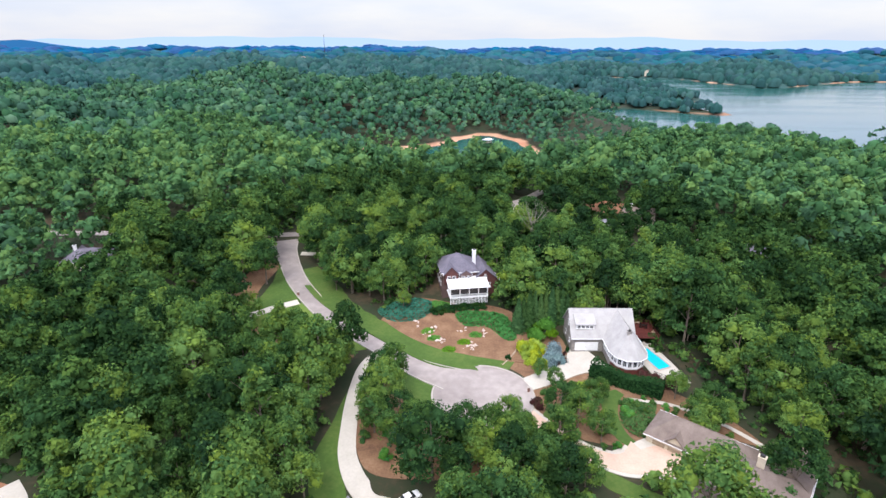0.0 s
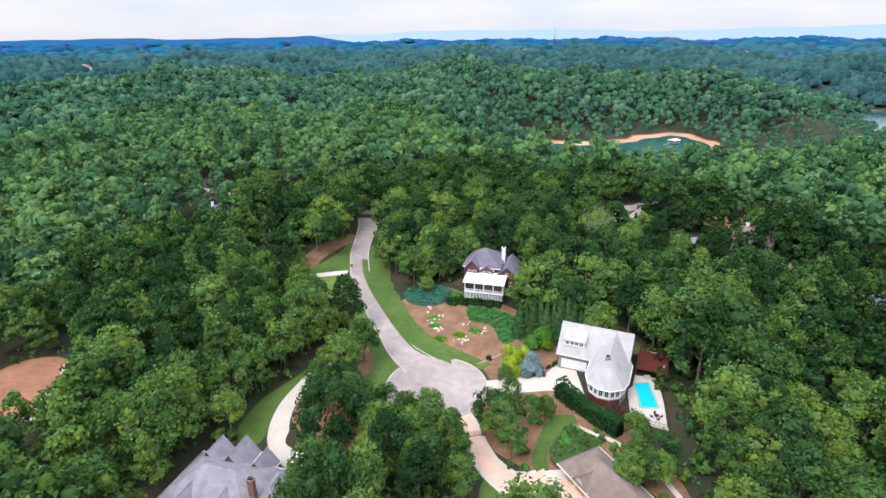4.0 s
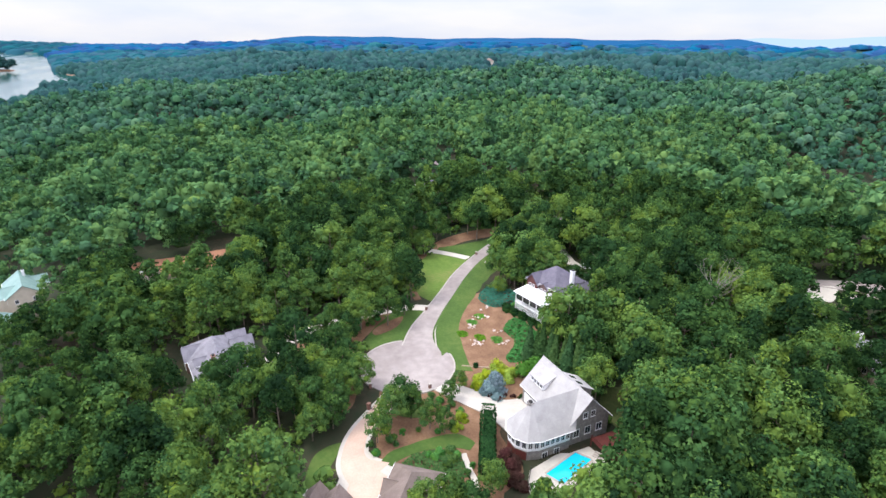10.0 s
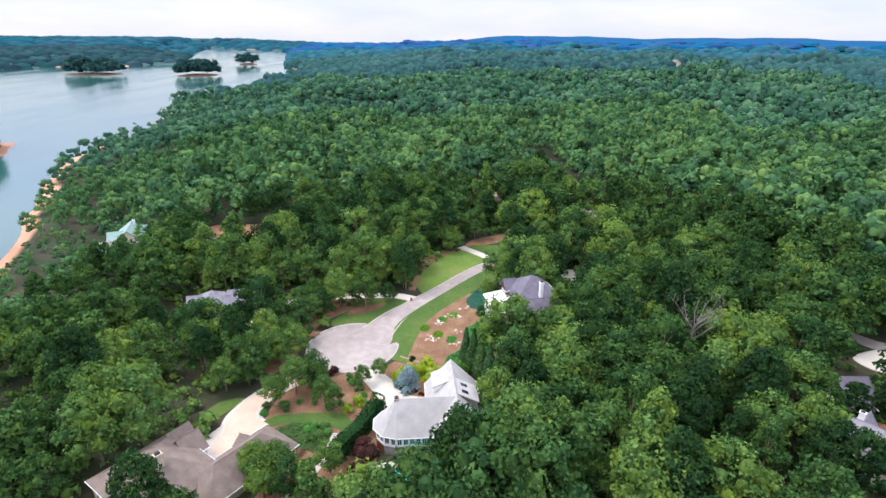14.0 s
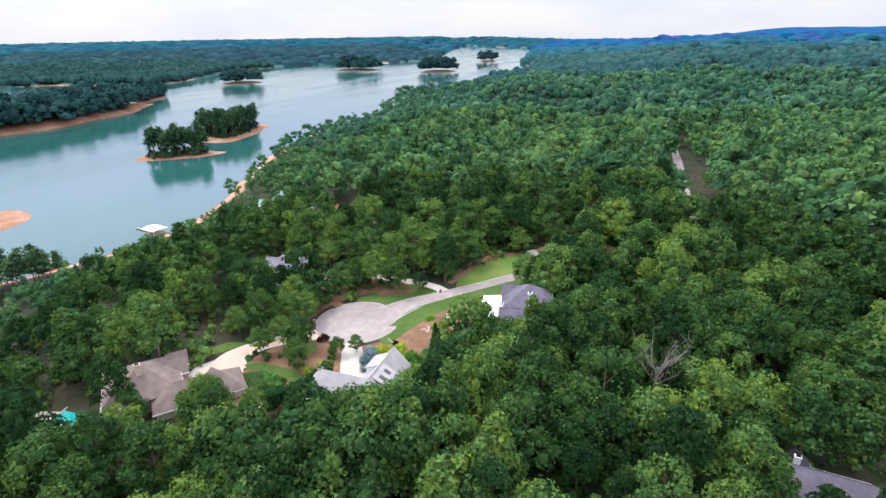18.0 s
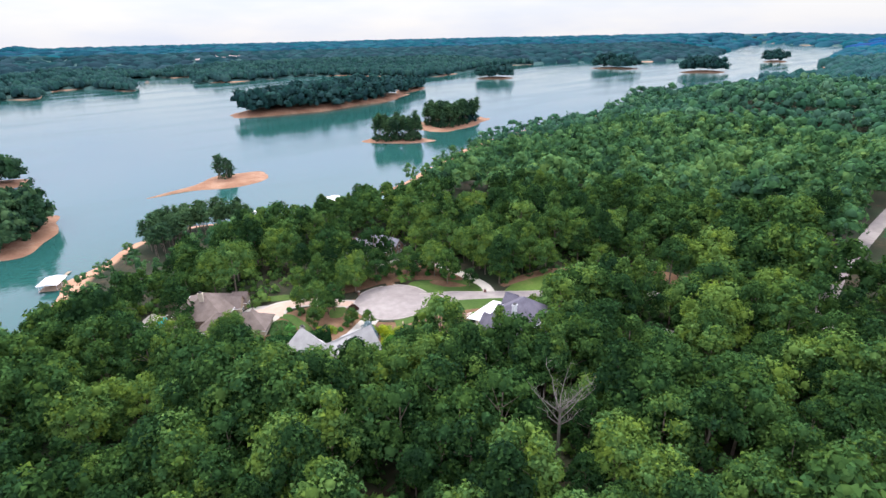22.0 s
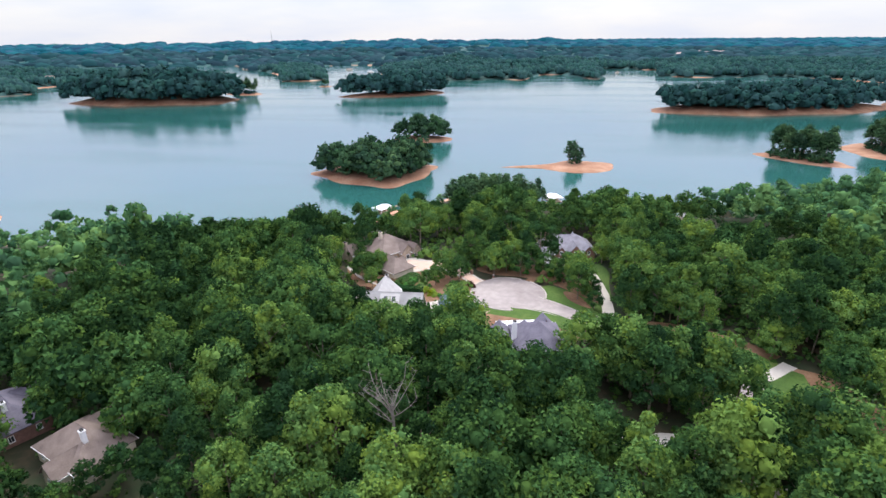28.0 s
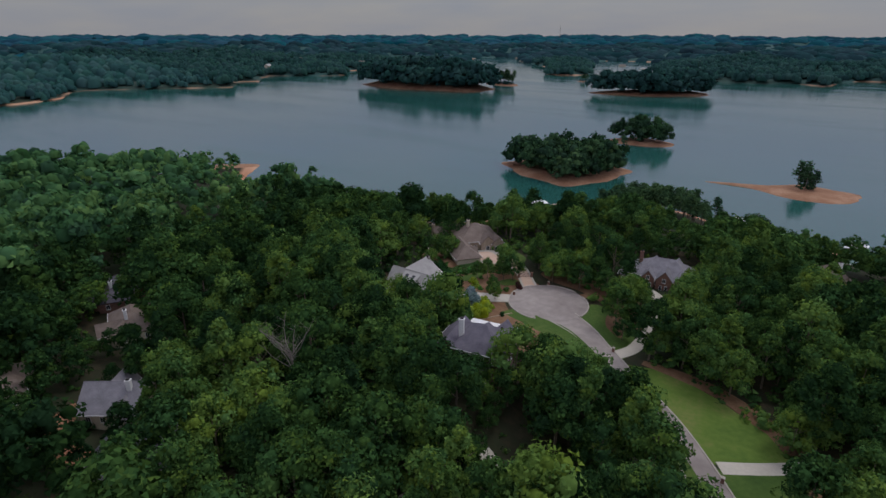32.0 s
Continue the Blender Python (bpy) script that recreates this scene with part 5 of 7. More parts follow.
def sprigs(rng, centre, normal, size):
    """Leaf sprigs: one ragged triangle each."""
    n = len(centre)
    nrm = normal / np.linalg.norm(normal, axis=1)[:, None]
    a = np.cross(nrm, rng.normal(size=(n, 3)))
    a /= np.linalg.norm(a, axis=1)[:, None] + 1e-9
    b = np.cross(nrm, a)
    s = (size * rng.uniform(0.6, 1.3, n))[:, None]
    v = np.stack([centre + a * s, centre + (-0.5 * a + rng.uniform(0.5, 1.0, (n, 1)) * b) * s, centre + (-0.5 * a - rng.uniform(0.5, 1.0, (n, 1)) * b) * s], 1).reshape(-1, 3)
    return v, np.arange(3 * n).reshape(-1, 3)


def dome(rng, rows, cols):
    """A lumpy closed dome of radius about one, open below."""
    v, f = [(0, 0, 1.0)], []
    for r in range(1, rows + 1):
        th = r / rows * 1.9
        for c in range(cols):
            ph = 2 * math.pi * (c + 0.5 * (r % 2)) / cols
            q = rng.uniform(0.82, 1.12)
            v.append((q * math.sin(th) * math.cos(ph), q * math.sin(th) * math.sin(ph), q * math.cos(th)))
    f += [(0, 1 + c, 1 + (c + 1) % cols) for c in range(cols)]
    for r in range(rows - 1):
        a, b = 1 + r * cols, 1 + (r + 1) * cols
        for c in range(cols):
            d = (c + 1) % cols
            f += [(a + c, b + c, b + d), (a + c, b + d, a + d)]
    return np.array(v), np.array(f)


def crown(rng, n_blobs, n_leaves, size, radius, height, base, spread=0.42, pointed=0.0, leaf=cards, loose=0.36, full=2.0):
    """Leaf clumps over a heap of rounded boughs: corners, triangles, boughs, a tone at each corner. The crown stands on base and reaches base + height."""
    u = rng.uniform(-0.15, 1, n_blobs)
    ph = rng.uniform(0, 2 * math.pi, n_blobs)
    prof = np.sqrt(np.clip(1 - np.clip(u, 0, 1) ** full, 0.02, 1)) * (1 - pointed * np.clip(u, 0, 1))
    rr = radius * prof * np.sqrt(rng.uniform(0.25, 1, n_blobs)) * 0.80
    c = np.stack([rr * np.cos(ph), rr * np.sin(ph), base + height * (0.18 + 0.66 * u)], 1)
    br = radius * spread * rng.uniform(0.62, 1.2, n_blobs) * (1 - 0.4 * pointed * np.clip(u, 0, 1))
    which = rng.choice(n_blobs, n_leaves, p=br ** 2 / (br ** 2).sum())
    away = c - np.array((0, 0, base + 0.25 * height))
    away /= np.linalg.norm(away, axis=1)[:, None] + 1e-6
    d = rng.normal(size=(n_leaves, 3)) + 0.75 * away[which]
    d[:, 2] = np.abs(d[:, 2]) * 0.9 - 0.3
    d /= np.linalg.norm(d, axis=1)[:, None]
    pos = c[which] + d * br[which][:, None] * rng.uniform(0.78, 1.16, (n_leaves, 1))
    nrm = d + loose * rng.normal(size=d.shape)
    nrm[:, 2] += 0.35
    v, f = leaf(rng, pos, nrm, size)
    hue = rng.normal(0, 0.09, n_blobs)
    return v, f, c, br, hue, np.repeat(hue[which], len(v) // n_leaves)


def with_cores(rng, heap, k, rows=2, cols=6, shrink=0.86):
    """Closes the boughs of a crown from within: corners, triangles, tones."""
    v, f, c, br, hue, tone = heap
    vs, fs, ts, o = [v], [f], [tone], len(v)
    for i in np.argsort(-br)[:k]:
        dv, df = dome(rng, rows, cols)
        vs.append(dv * br[i] * shrink + c[i])
        fs.append(df + o)
        ts.append(np.full(len(dv), hue[i]))
        o += len(dv)
    return np.concatenate(vs), np.concatenate(fs), np.concatenate(ts)


# radius, height, foot of the crown, pointedness, fullness: oaks, poplars, young round trees, tall gums, pines among them
FORMS = ((6.6, 12.4, 4.0, 0.0, 2.6), (5.0, 14.6, 4.6, 0.1, 2.2), (5.8, 13.0, 4.2, 0.0, 2.0), (4.4, 15.5, 4.0, 0.45, 1.6), (6.9, 11.6, 4.2, 0.0, 3.0), (5.4, 13.8, 4.4, 0.15, 2.0),
         (6.1, 13.4, 4.4, 0.0, 2.4), (4.8, 13.0, 4.0, 0.3, 1.8), (6.3, 12.6, 4.2, 0.05, 2.2))


def make_near(seed):
    rng = np.random.default_rng(seed)
    r, h, base, point, full = FORMS[seed % 9]
    return with_cores(rng, crown(rng, 60, 2450, 0.375, r, h, base, 0.27, point, sprigs, 0.60, full), 30, 2, 5, 0.58)


def make_wood(seed):
    rng = np.random.default_rng(seed)
    r, h, base, point, full = FORMS[seed % 9]
    return with_cores(rng, crown(rng, 48, 1080, 0.53, r, h, base, 0.29, point, sprigs, 0.60, full), 22, 2, 5, 0.60)


def make_mid(seed):
    rng = np.random.default_rng(seed)
    r, h, base, point, full = FORMS[seed % 9]
    return with_cores(rng, crown(rng, 17, 136, 0.96, r, h, base, 0.38, point, sprigs, 0.5, full), 9, 2, 5, 0.76)


def make_pine(seed):
    """A pine: tiers of flat tufts on a bare stem, open to the sky."""
    rng = np.random.default_rng(seed)
    v, f, t, o = [], [], [], 0
    for i in range(13):
        u = i / 12
        a, reach_out = i * 2.4 + rng.uniform(-0.5, 0.5), (2.9 - 2.1 * u) * rng.uniform(0.5, 1.05)
        p = np.array((reach_out * math.cos(a), reach_out * math.sin(a), 8.2 + 8.2 * u))
        n = 26
        q = p + rng.normal(size=(n, 3)) * np.array((1.05, 1.05, 0.50)) * (1.2 - 0.4 * u)
        nv, nf = sprigs(rng, q, np.array((0, 0, 1.0)) + 0.6 * rng.normal(size=(n, 3)), 0.72)
        dv, df = dome(rng, 2, 5)
        v += [nv, dv * np.array((1.25, 1.25, 0.7)) * (1.1 - 0.35 * u) + p]
        f += [nf + o, df + o + len(nv)]
        t.append(np.full(len(nv) + len(dv), rng.normal(0, 0.06)))
        o += len(nv) + len(dv)
    return np.concatenate(v), np.concatenate(f), np.concatenate(t)


def make_far(seed):
    rng = np.random.default_rng(seed)
    return with_cores(rng, crown(rng, 9, 30, 1.45, rng.uniform(6.2, 8.0), 10.5 * rng.uniform(0.9, 1.2), 5.0, 0.46, 0.0, sprigs, 0.5), 4, 2, 5, 0.88)


def make_low(seed):
    rng = np.random.default_rng(seed)
    return with_cores(rng, crown(rng, 6, 40, 0.5, 1.9, 2.6, -0.3, 0.5, 0.0, sprigs, 0.5), 2, 2, 5, 0.78)


def make_clump(seed):
    rng = np.random.default_rng(seed)
    v, f = dome(rng, 2, 6)
    return v * np.array((11.0, 11.0, 13.0)) + np.array((0, 0, 3.5)), f, np.zeros(len(v))


NEAR = [make_near(100 + i) for i in range(9)]
LOW = [make_low(600 + i) for i in range(6)]
WOOD = [make_wood(150 + i) for i in range(9)]
MID = [make_mid(200 + i) for i in range(12)]
PINE = [make_pine(300 + i) for i in range(6)]
def make_copse(seed):
    """A handful of far crowns side by side."""
    rng = np.random.default_rng(seed)
    vs, fs, o = [], [], 0
    for i in range(5):
        v, f = dome(rng, 2, 5)
        a, q = i * 1.26 + rng.uniform(-0.4, 0.4), rng.uniform(3.2, 6.4)
        out = rng.uniform(3.5, 8.0)
        vs.append(v * np.array((q * rng.uniform(0.9, 1.4), q, 7.5)) + np.array((out * math.cos(a), out * math.sin(a), rng.uniform(2.5, 7.0))))
        fs.append(f + o)
        o += len(v)
    return np.concatenate(vs), np.concatenate(fs), np.repeat(rng.normal(0, 0.16, 5), len(vs[0]))


COPSE = [make_copse(700 + i) for i in range(10)]
FAR = [make_far(400 + i) for i in range(10)]
CLUMP = [make_clump(500 + i) for i in range(8)]


def woods(name, kinds, places, mat, label, seed, lift=0.0, tone=(0.0, 1.0), flat=1.0):
    """One mesh of many trees. places: rows of x, y, z, size."""
    rng = np.random.default_rng(seed)
    vs, fs, ts, o = [], [], [], 0
    drift = 0.5 + 0.20 * wave(places[:, 0], places[:, 1], 130, 9) + 0.14 * wave(places[:, 0], places[:, 1], 45, 10)
    drift = drift - 0.55 * np.exp(-((places[:, 0] - 72) ** 2 + (places[:, 1] - 206) ** 2) / (2 * 40.0 ** 2)) + 0.4 * np.exp(-((places[:, 0] - 2) ** 2 + (places[:, 1] - 236) ** 2) / (2 * 24.0 ** 2))
    tones = tone[0] + (tone[1] - tone[0]) * np.clip(0.42 * drift + 0.58 * rng.uniform(0, 1, len(places)), 0, 1)
    for (x, y, z, s), a, k, t, sq in zip(places, rng.uniform(0, 6.28, len(places)), rng.integers(0, len(kinds), len(places)), tones, rng.uniform(0.85, 1.12, len(places))):
        v, f, own = kinds[k]
        ca, sa = math.cos(a) * s, math.sin(a) * s
        q = np.empty_like(v)
        q[:, 0], q[:, 1], q[:, 2] = x + v[:, 0] * ca - v[:, 1] * sa, y + v[:, 0] * sa + v[:, 1] * ca, z + lift + v[:, 2] * s * sq * flat
        vs.append(q)
        fs.append(f + o)
        ts.append(np.clip(t + own, 0, 1))
        o += len(v)
    me = fast_mesh(name, np.concatenate(vs), np.concatenate(fs), mat, np.concatenate(ts))
    return tagged(new(name, me), label, "trees", kind="stuff")


def scatter(x0, x1, y0, y1, step, seed, jitter=0.5):
    rng = np.random.default_rng(seed)
    nx, ny = int((x1 - x0) / step), int((y1 - y0) / (step * 0.87))
    i, j = np.meshgrid(np.arange(nx), np.arange(ny))
    x = x0 + (i + 0.5 * (j % 2)) * step + rng.uniform(-jitter, jitter, i.shape) * step
    y = y0 + j * step * 0.87 + rng.uniform(-jitter, jitter, i.shape) * step
    return x.ravel(), y.ravel(), rng


HUB = (10.0, 138.0)


# glades of young growth: line, half-width, largest size
YOUNG = (([(190, 540), (255, 720)], 80, 0.62), ([(190, 98), (300, 12)], 15, 0.46), ([(-14, 16), (-24, -73)], 4, 0.36), ([(14, 75), (2, 66)], 4, 0.98), ([(-18, 183), (-2, 177)], 4, 0.42), ([(-12, 45), (-14, 20)], 8, 0.75),
         ([(106, 200), (72, 217)], 4, 0.56), ([(-86, 57), (-76, 54)], 6, 0.42), ([(-76, 69), (-69, 67)], 4, 0.5))


def place(x, y, rng, sizes, ok):
    """Trees where ok holds, smaller towards the water."""
    x, y = x[ok], y[ok]
    d = shore(x, y)
    beach = (x > -140) & (x < 108) & (y < 40)
    grown = np.where(beach, 0.40 + 0.60 * ramp(d, 30, 135), 0.62 + 0.38 * ramp(d, 12, 80 + 90 * ramp(-x, 150, 280)))
    grown = np.maximum(grown, ramp(np.hypot(x - HUB[0], y - HUB[1]), 480, 760))
    grown = np.where((x > 235) & (x < 420) & (y < 150), np.maximum(grown, 0.95 - 0.5 * np.exp(-((x - 316) ** 2 + (y - 6) ** 2) / (2 * 22.0 ** 2))), grown)
    grown = np.where((x > 150) & (x <= 235) & (y < 70), np.minimum(grown, 0.66), grown)
    size = rng.uniform(*sizes, len(x)) * np.maximum(grown, 0.74 * ((x > 112) & (x < 205)))
    for line, half, most in YOUNG:
        size = np.minimum(size, most * rng.uniform(0.75, 1.05, len(x)) + 0.08 * np.maximum(reach(x, y, line) - half, 0))
    return np.stack([x, y, land(x, y) - 0.2, size], 1)


far_house("tan_lake_house", -63, 48, 30, 11, 8, 4.2, 3.6, True, M_STONE, M_ROOF_TAN, "tan house on a clay lot near the lake", True, 0.5)

CLEAR.append(("gap", [(-137, 172), (-118, 178), (-106, 160), (-124, 152)], 0.0))
CLEAR.append(("gap", [(-98, 38), (-80, 58), (-70, 56), (-84, 36)], 0.0))
CLEAR.append(("gap", [(-27, 177), (-27, 188), (-12, 188), (-8, 180), (-14, 173)], 0.0))
CLEAR.append(("gap", [(29, 236), (29, 262), (50, 268), (52, 240), (44, 228)], 0.0))
CLEAR.append(("gap", [(29, 191), (29, 198), (36, 198), (36, 191)], 0.0))
CLEAR.append(("gap", [(-34, -90), (-36, -40), (-16, -40), (-14, -90)], 0.0))
CLEAR.append(("gap", [(-88, 10), (-66, 24), (-56, 16), (-64, 0)], 0.0))

# ---- islands ----
def island(outline, height, trees, label, name="island", inner=0.72, tall=1.0, kinds="pine"):
    o = np.array(catmull(outline, 6, True))
    n = len(o)
    mid = o.mean(0)
    rng = np.random.default_rng(int(abs(o[0, 0]) * 7) % 9999)
    o = mid + (o - mid) * (1 + 0.05 * np.sin(np.arange(n)[:, None] * 0.9) + rng.normal(0, 0.012, (n, 1)))
    v, f = [(*mid, LAKE + height)], []
    prof = ((0.3, 1.0), (0.55, 0.85), (0.75, 0.55), (0.88, 0.26), (0.97, 0.04), (1.06, -0.6 / height))
    for r, h in prof:
        q = mid + (o - mid) * r
        v += [(a, b, LAKE + height * h) for a, b in q]
    f += [(0, 1 + i, 1 + (i + 1) % n) for i in range(n)]
    for r in range(len(prof) - 1):
        a, b = 1 + r * n, 1 + (r + 1) * n
        f += [(a + i, b + i, b + (i + 1) % n, a + (i + 1) % n) for i in range(n)]
    ob = new(name, mesh_of(name, v, f, M_BEACH, True))
    tagged(ob, label, "island", kind="structure")
    if trees:
        lo, hi = o.min(0), o.max(0)
        x, y, rng = scatter(lo[0], hi[0], lo[1], hi[1], trees, int(abs(mid[0])) + 3)
        ok = inside(x, y, mid + (o - mid) * inner)
        x, y = x[ok], y[ok]
        if len(x):
            rim = np.clip(reach(x, y, o, True) / max(4.0, 0.33 * min(hi - lo)), 0, 1)
            if kinds == "pine":
                ISLAND_TREES.append((np.stack([x + 2, y + 1.5, LAKE + height * 0.5 - 2.5 + 0 * x, rng.uniform(0.5, 0.72, len(x)) * tall], 1), "wood"))
            ISLAND_TREES.append((np.stack([x, y, LAKE + height * (0.25 + 0.7 * rim) - (2.5 if kinds == "wood" else 0), rng.uniform(0.75, 1.25, len(x)) * tall * 1.3], 1), kinds))
    return ob


ISLAND_TREES = []
ISLAND_TREES.append((np.array([(-52, -189, LAKE - 1.6, 0.62), (-49, -192, LAKE - 1.4, 0.58), (-54, -193, LAKE - 1.6, 0.6)]), "wood"))
W1 = "wooded island ringed by orange sand"
island([(165, -152), (150, -130), (112, -108), (84, -110), (68, -150), (66, -178), (95, -196), (140, -182)], 3.0, 6.2, W1, inner=0.86, kinds="wood")
island([(126, -298), (95, -286), (62, -300), (74, -326), (112, -330)], 2.5, 6.2, "small pine island with a sandy tip", inner=0.76, kinds="wood")
island([(12, -178), (-20, -174), (-56, -158), (-84, -178), (-80, -200), (-50, -207), (-22, -188)], 1.6, 0, "long bare spit of orange sand in the lake")
ISLAND_TREES.append((np.array([(-52, -186, LAKE + 0.4, 1.0), (-47, -190, LAKE + 0.4, 1.15), (-57, -191, LAKE + 0.4, 0.95), (-51, -195, LAKE + 0.4, 1.1), (-55, -187, LAKE - 3, 1.0), (-49, -193, LAKE - 3, 1.0)]), "pine"))
island([(-220, -246), (-236, -212), (-266, -189), (-280, -197), (-272, -226), (-242, -252)], 1.8, 5.2, "low sandy island with tall pines", inner=0.66)
island([(-318, -286), (-312, -232), (-346, -221), (-396, -238), (-432, -258), (-428, -285), (-356, -302)], 2.2, 6.0, W1, inner=0.68)
island([(-205, -548), (-290, -505), (-400, -515), (-500, -545), (-560, -600), (-520, -650), (-380, -640), (-250, -600)], 11, 8, "long dark wooded island with a sandy shore", inner=0.93, kinds="wood", tall=1.25)
island([(-560, -615), (-640, -640), (-690, -700), (-620, -690)], 3, 8, W1, inner=0.9, kinds="wood")
island([(-900, -735), (-925, -690), (-965, -672), (-985, -720), (-940, -760)], 3, 8, W1, inner=0.92, kinds="wood", tall=1.3)
island([(-1376, -723), (-1380, -650), (-1392, -588), (-1440, -620), (-1430, -720)], 4, 9, W1, inner=0.94, kinds="wood", tall=1.5)
island([(-1337, -430), (-1355, -380), (-1372, -340), (-1420, -360), (-1400, -430)], 4, 9, W1, inner=0.94, kinds="wood", tall=1.5)
island([(-1900, -420), (-1920, -370), (-1960, -380), (-1950, -430)], 4, 9, W1, inner=0.94, kinds="wood", tall=1.5)
island([(770, -650), (690, -600), (560, -610), (480, -645), (510, -720), (640, -760), (750, -720)], 14, 8, "broad dark wooded island", inner=1.0, kinds="wood", tall=1.7)
island([(560, -800), (500, -770), (480, -800), (520, -830)], 2.2, 8, "small wooded islet with orange sand", inner=0.7)
island([(315, -750), (240, -735), (160, -770), (118, -828), (150, -860), (250, -820)], 6, 8, "low dark wooded island with pines", inner=0.97, kinds="wood", tall=1.5)
island([(420, -968), (400, -958), (392, -980), (412, -992)], 1.6, 6, "tiny islet", inner=0.6, tall=0.6)
island([(360, 4), (336, -24), (318, -10), (322, 24), (345, 30)], 2.0, 0, "spit of bright orange clay running into the lake")


# ---- shrubs and garden plants ----
def bush_mesh(name, mat, seed, r, h, n, size, pointed=0.0, blobs=10):
    rng = np.random.default_rng(seed)
    v, f, tone = with_cores(rng, crown(rng, blobs, n * 2, size, r, h, -h * 0.12, 0.6, pointed), blobs, 2, 6, 0.80)
    return fast_mesh(name, v, f, mat, 0.5 + tone)


def cone_mesh(name, mat, seed, r, h, n, size):
    """A conifer: whorls of drooping boughs round a tapering cone."""
    rng = np.random.default_rng(seed)
    t = rng.uniform(0, 1, n) ** 0.75
    ph = rng.uniform(0, 2 * math.pi, n)
    rr = r * (1 - t) * rng.uniform(0.8, 1.08, n) * (1 + 0.12 * np.sin(t * 38)) + 0.05
    pos = np.stack([rr * np.cos(ph), rr * np.sin(ph), h * t], 1)
    nrm = np.stack([np.cos(ph), np.sin(ph), np.full(n, 0.55)], 1) + 0.35 * rng.normal(size=(n, 3))
    v, f = cards(rng, pos, nrm, size)
    k = 9
    ring_v = [(0, 0, h * 0.94)] + [(r * 0.82 * math.cos(i * 6.283 / k), r * 0.82 * math.sin(i * 6.283 / k), 0) for i in range(k)]
    ring_f = [(0, 1 + i, 1 + (i + 1) % k) for i in range(k)]
    return fast_mesh(name, np.concatenate([v, np.array(ring_v)]), np.concatenate([f, np.array(ring_f) + len(v)]), mat, np.full(len(v) + k + 1, 0.5))


STEM = Solid().tube((0, 0, -0.3), (0, 0, 0.9), 0.10, 0.07, 6)
STEM_ME = mesh_of("trunk", STEM.v, STEM.f, M_BARK)
BUSH = {
    "bright": [bush_mesh("crown", L_BRIGHT, 1, 2.5, 4.6, 700, 0.20)],
    "yellow": [bush_mesh("crown", L_YELLOW, 2, 1.6, 2.8, 450, 0.16), bush_mesh("crown", L_YELLOW, 3, 1.4, 2.4, 450, 0.16)],
    "dark": [bush_mesh("crown", L_DARK, 4, 1.0, 1.5, 220, 0.14), bush_mesh("crown", L_DARK, 5, 1.2, 1.7, 220, 0.15)],
    "green": [bush_mesh("crown", L_IVY, 6, 1.1, 1.6, 220, 0.15), bush_mesh("crown", M_LEAF, 7, 1.2, 1.8, 220, 0.15)],
    "purple": [bush_mesh("crown", L_PURPLE, 8, 1.5, 2.6, 350, 0.17)],
    "cone": [cone_mesh("crown", L_CYPRESS, 9, 1.6, 7.5, 1300, 0.24), cone_mesh("crown", L_CYPRESS, 10, 1.4, 6.6, 1300, 0.22)],
    "spruce": [bush_mesh("crown", L_BLUE, 11, 2.2, 5.4, 1100, 0.17, 0.6, 34)],
}


def shrub(kind, x, y, s, label, category="shrub", group="", k=0, name="shrub"):
    b = new(name)
    b.matrix_basis = Matrix.Translation((x, y, at(x, y) + 0.05)) @ Matrix.Rotation((x * 3.1 + y) % 6.28, 4, "Z") @ Matrix.Scale(s, 4)
    tagged(b, label, category, group)
    piece("trunk", STEM_ME, b)
    piece("crown", BUSH[kind][k % len(BUSH[kind])], b)


shrub("spruce", 29.2, 126.4, 1.3, "silvery blue spruce in a pine straw bed", "spruce tree", name="blue_spruce")
shrub("bright", 28.6, 138.4, 1.4, "large rounded bright green shrub beside the garage")
for i, (x, y, s) in enumerate(((22.5, 131.5, 1.05), (24.5, 129.2, 1.1), (23.4, 126.4, 1.0), (25.6, 124.0, 0.9), (26.2, 131.6, 0.9), (24.8, 134.0, 0.85))):
    shrub("yellow", x, y, s * 1.3, "rounded yellow-green shrub in a bed", "shrub", "yellow shrubs", i)
CLEAR.append(("line", [(21, 141), (40, 149.5)], 3.2))
for i in range(11):
    shrub("cone", 21.5 + i * 1.75, 141.5 + i * 0.75 + (i % 2) * 0.7, 1.45 + 0.1 * (i % 4), "tall narrow dark green conifer in a screen row", "conifer", "screen of conifers", i, "conifer")
for i, (x, y) in enumerate(((31.8, 127.8), (30.6, 124.6), (32.6, 126.2), (33.2, 129.4), (34.2, 131.2), (17.5, 127.8))):
    shrub("purple" if i < 4 else "dark", x, y, 0.45 if i < 4 else 0.7, "small clipped round shrub on pine straw", "shrub", "clipped shrubs", i)
shrub("purple", 22.4, 107.6, 1.0, "burgundy-leaved shrub beside the turning circle")
for x, y, s in ((50.4, 117.2, 1.5), (53.0, 116.6, 1.3), (56.6, 116.2, 1.2)):
    shrub("purple", x, y, s, "wine-red shrub beside the pool terrace", "shrub", "wine-red shrubs")
for i in range(9):
    shrub("dark", -3.5 + i * 1.9, 149.2 + i * 0.3 - (i % 2) * 0.4, 1.15 + 0.12 * (i % 3), "clipped dark green shrub below the porch", "shrub", "shrubs below the porch", i)
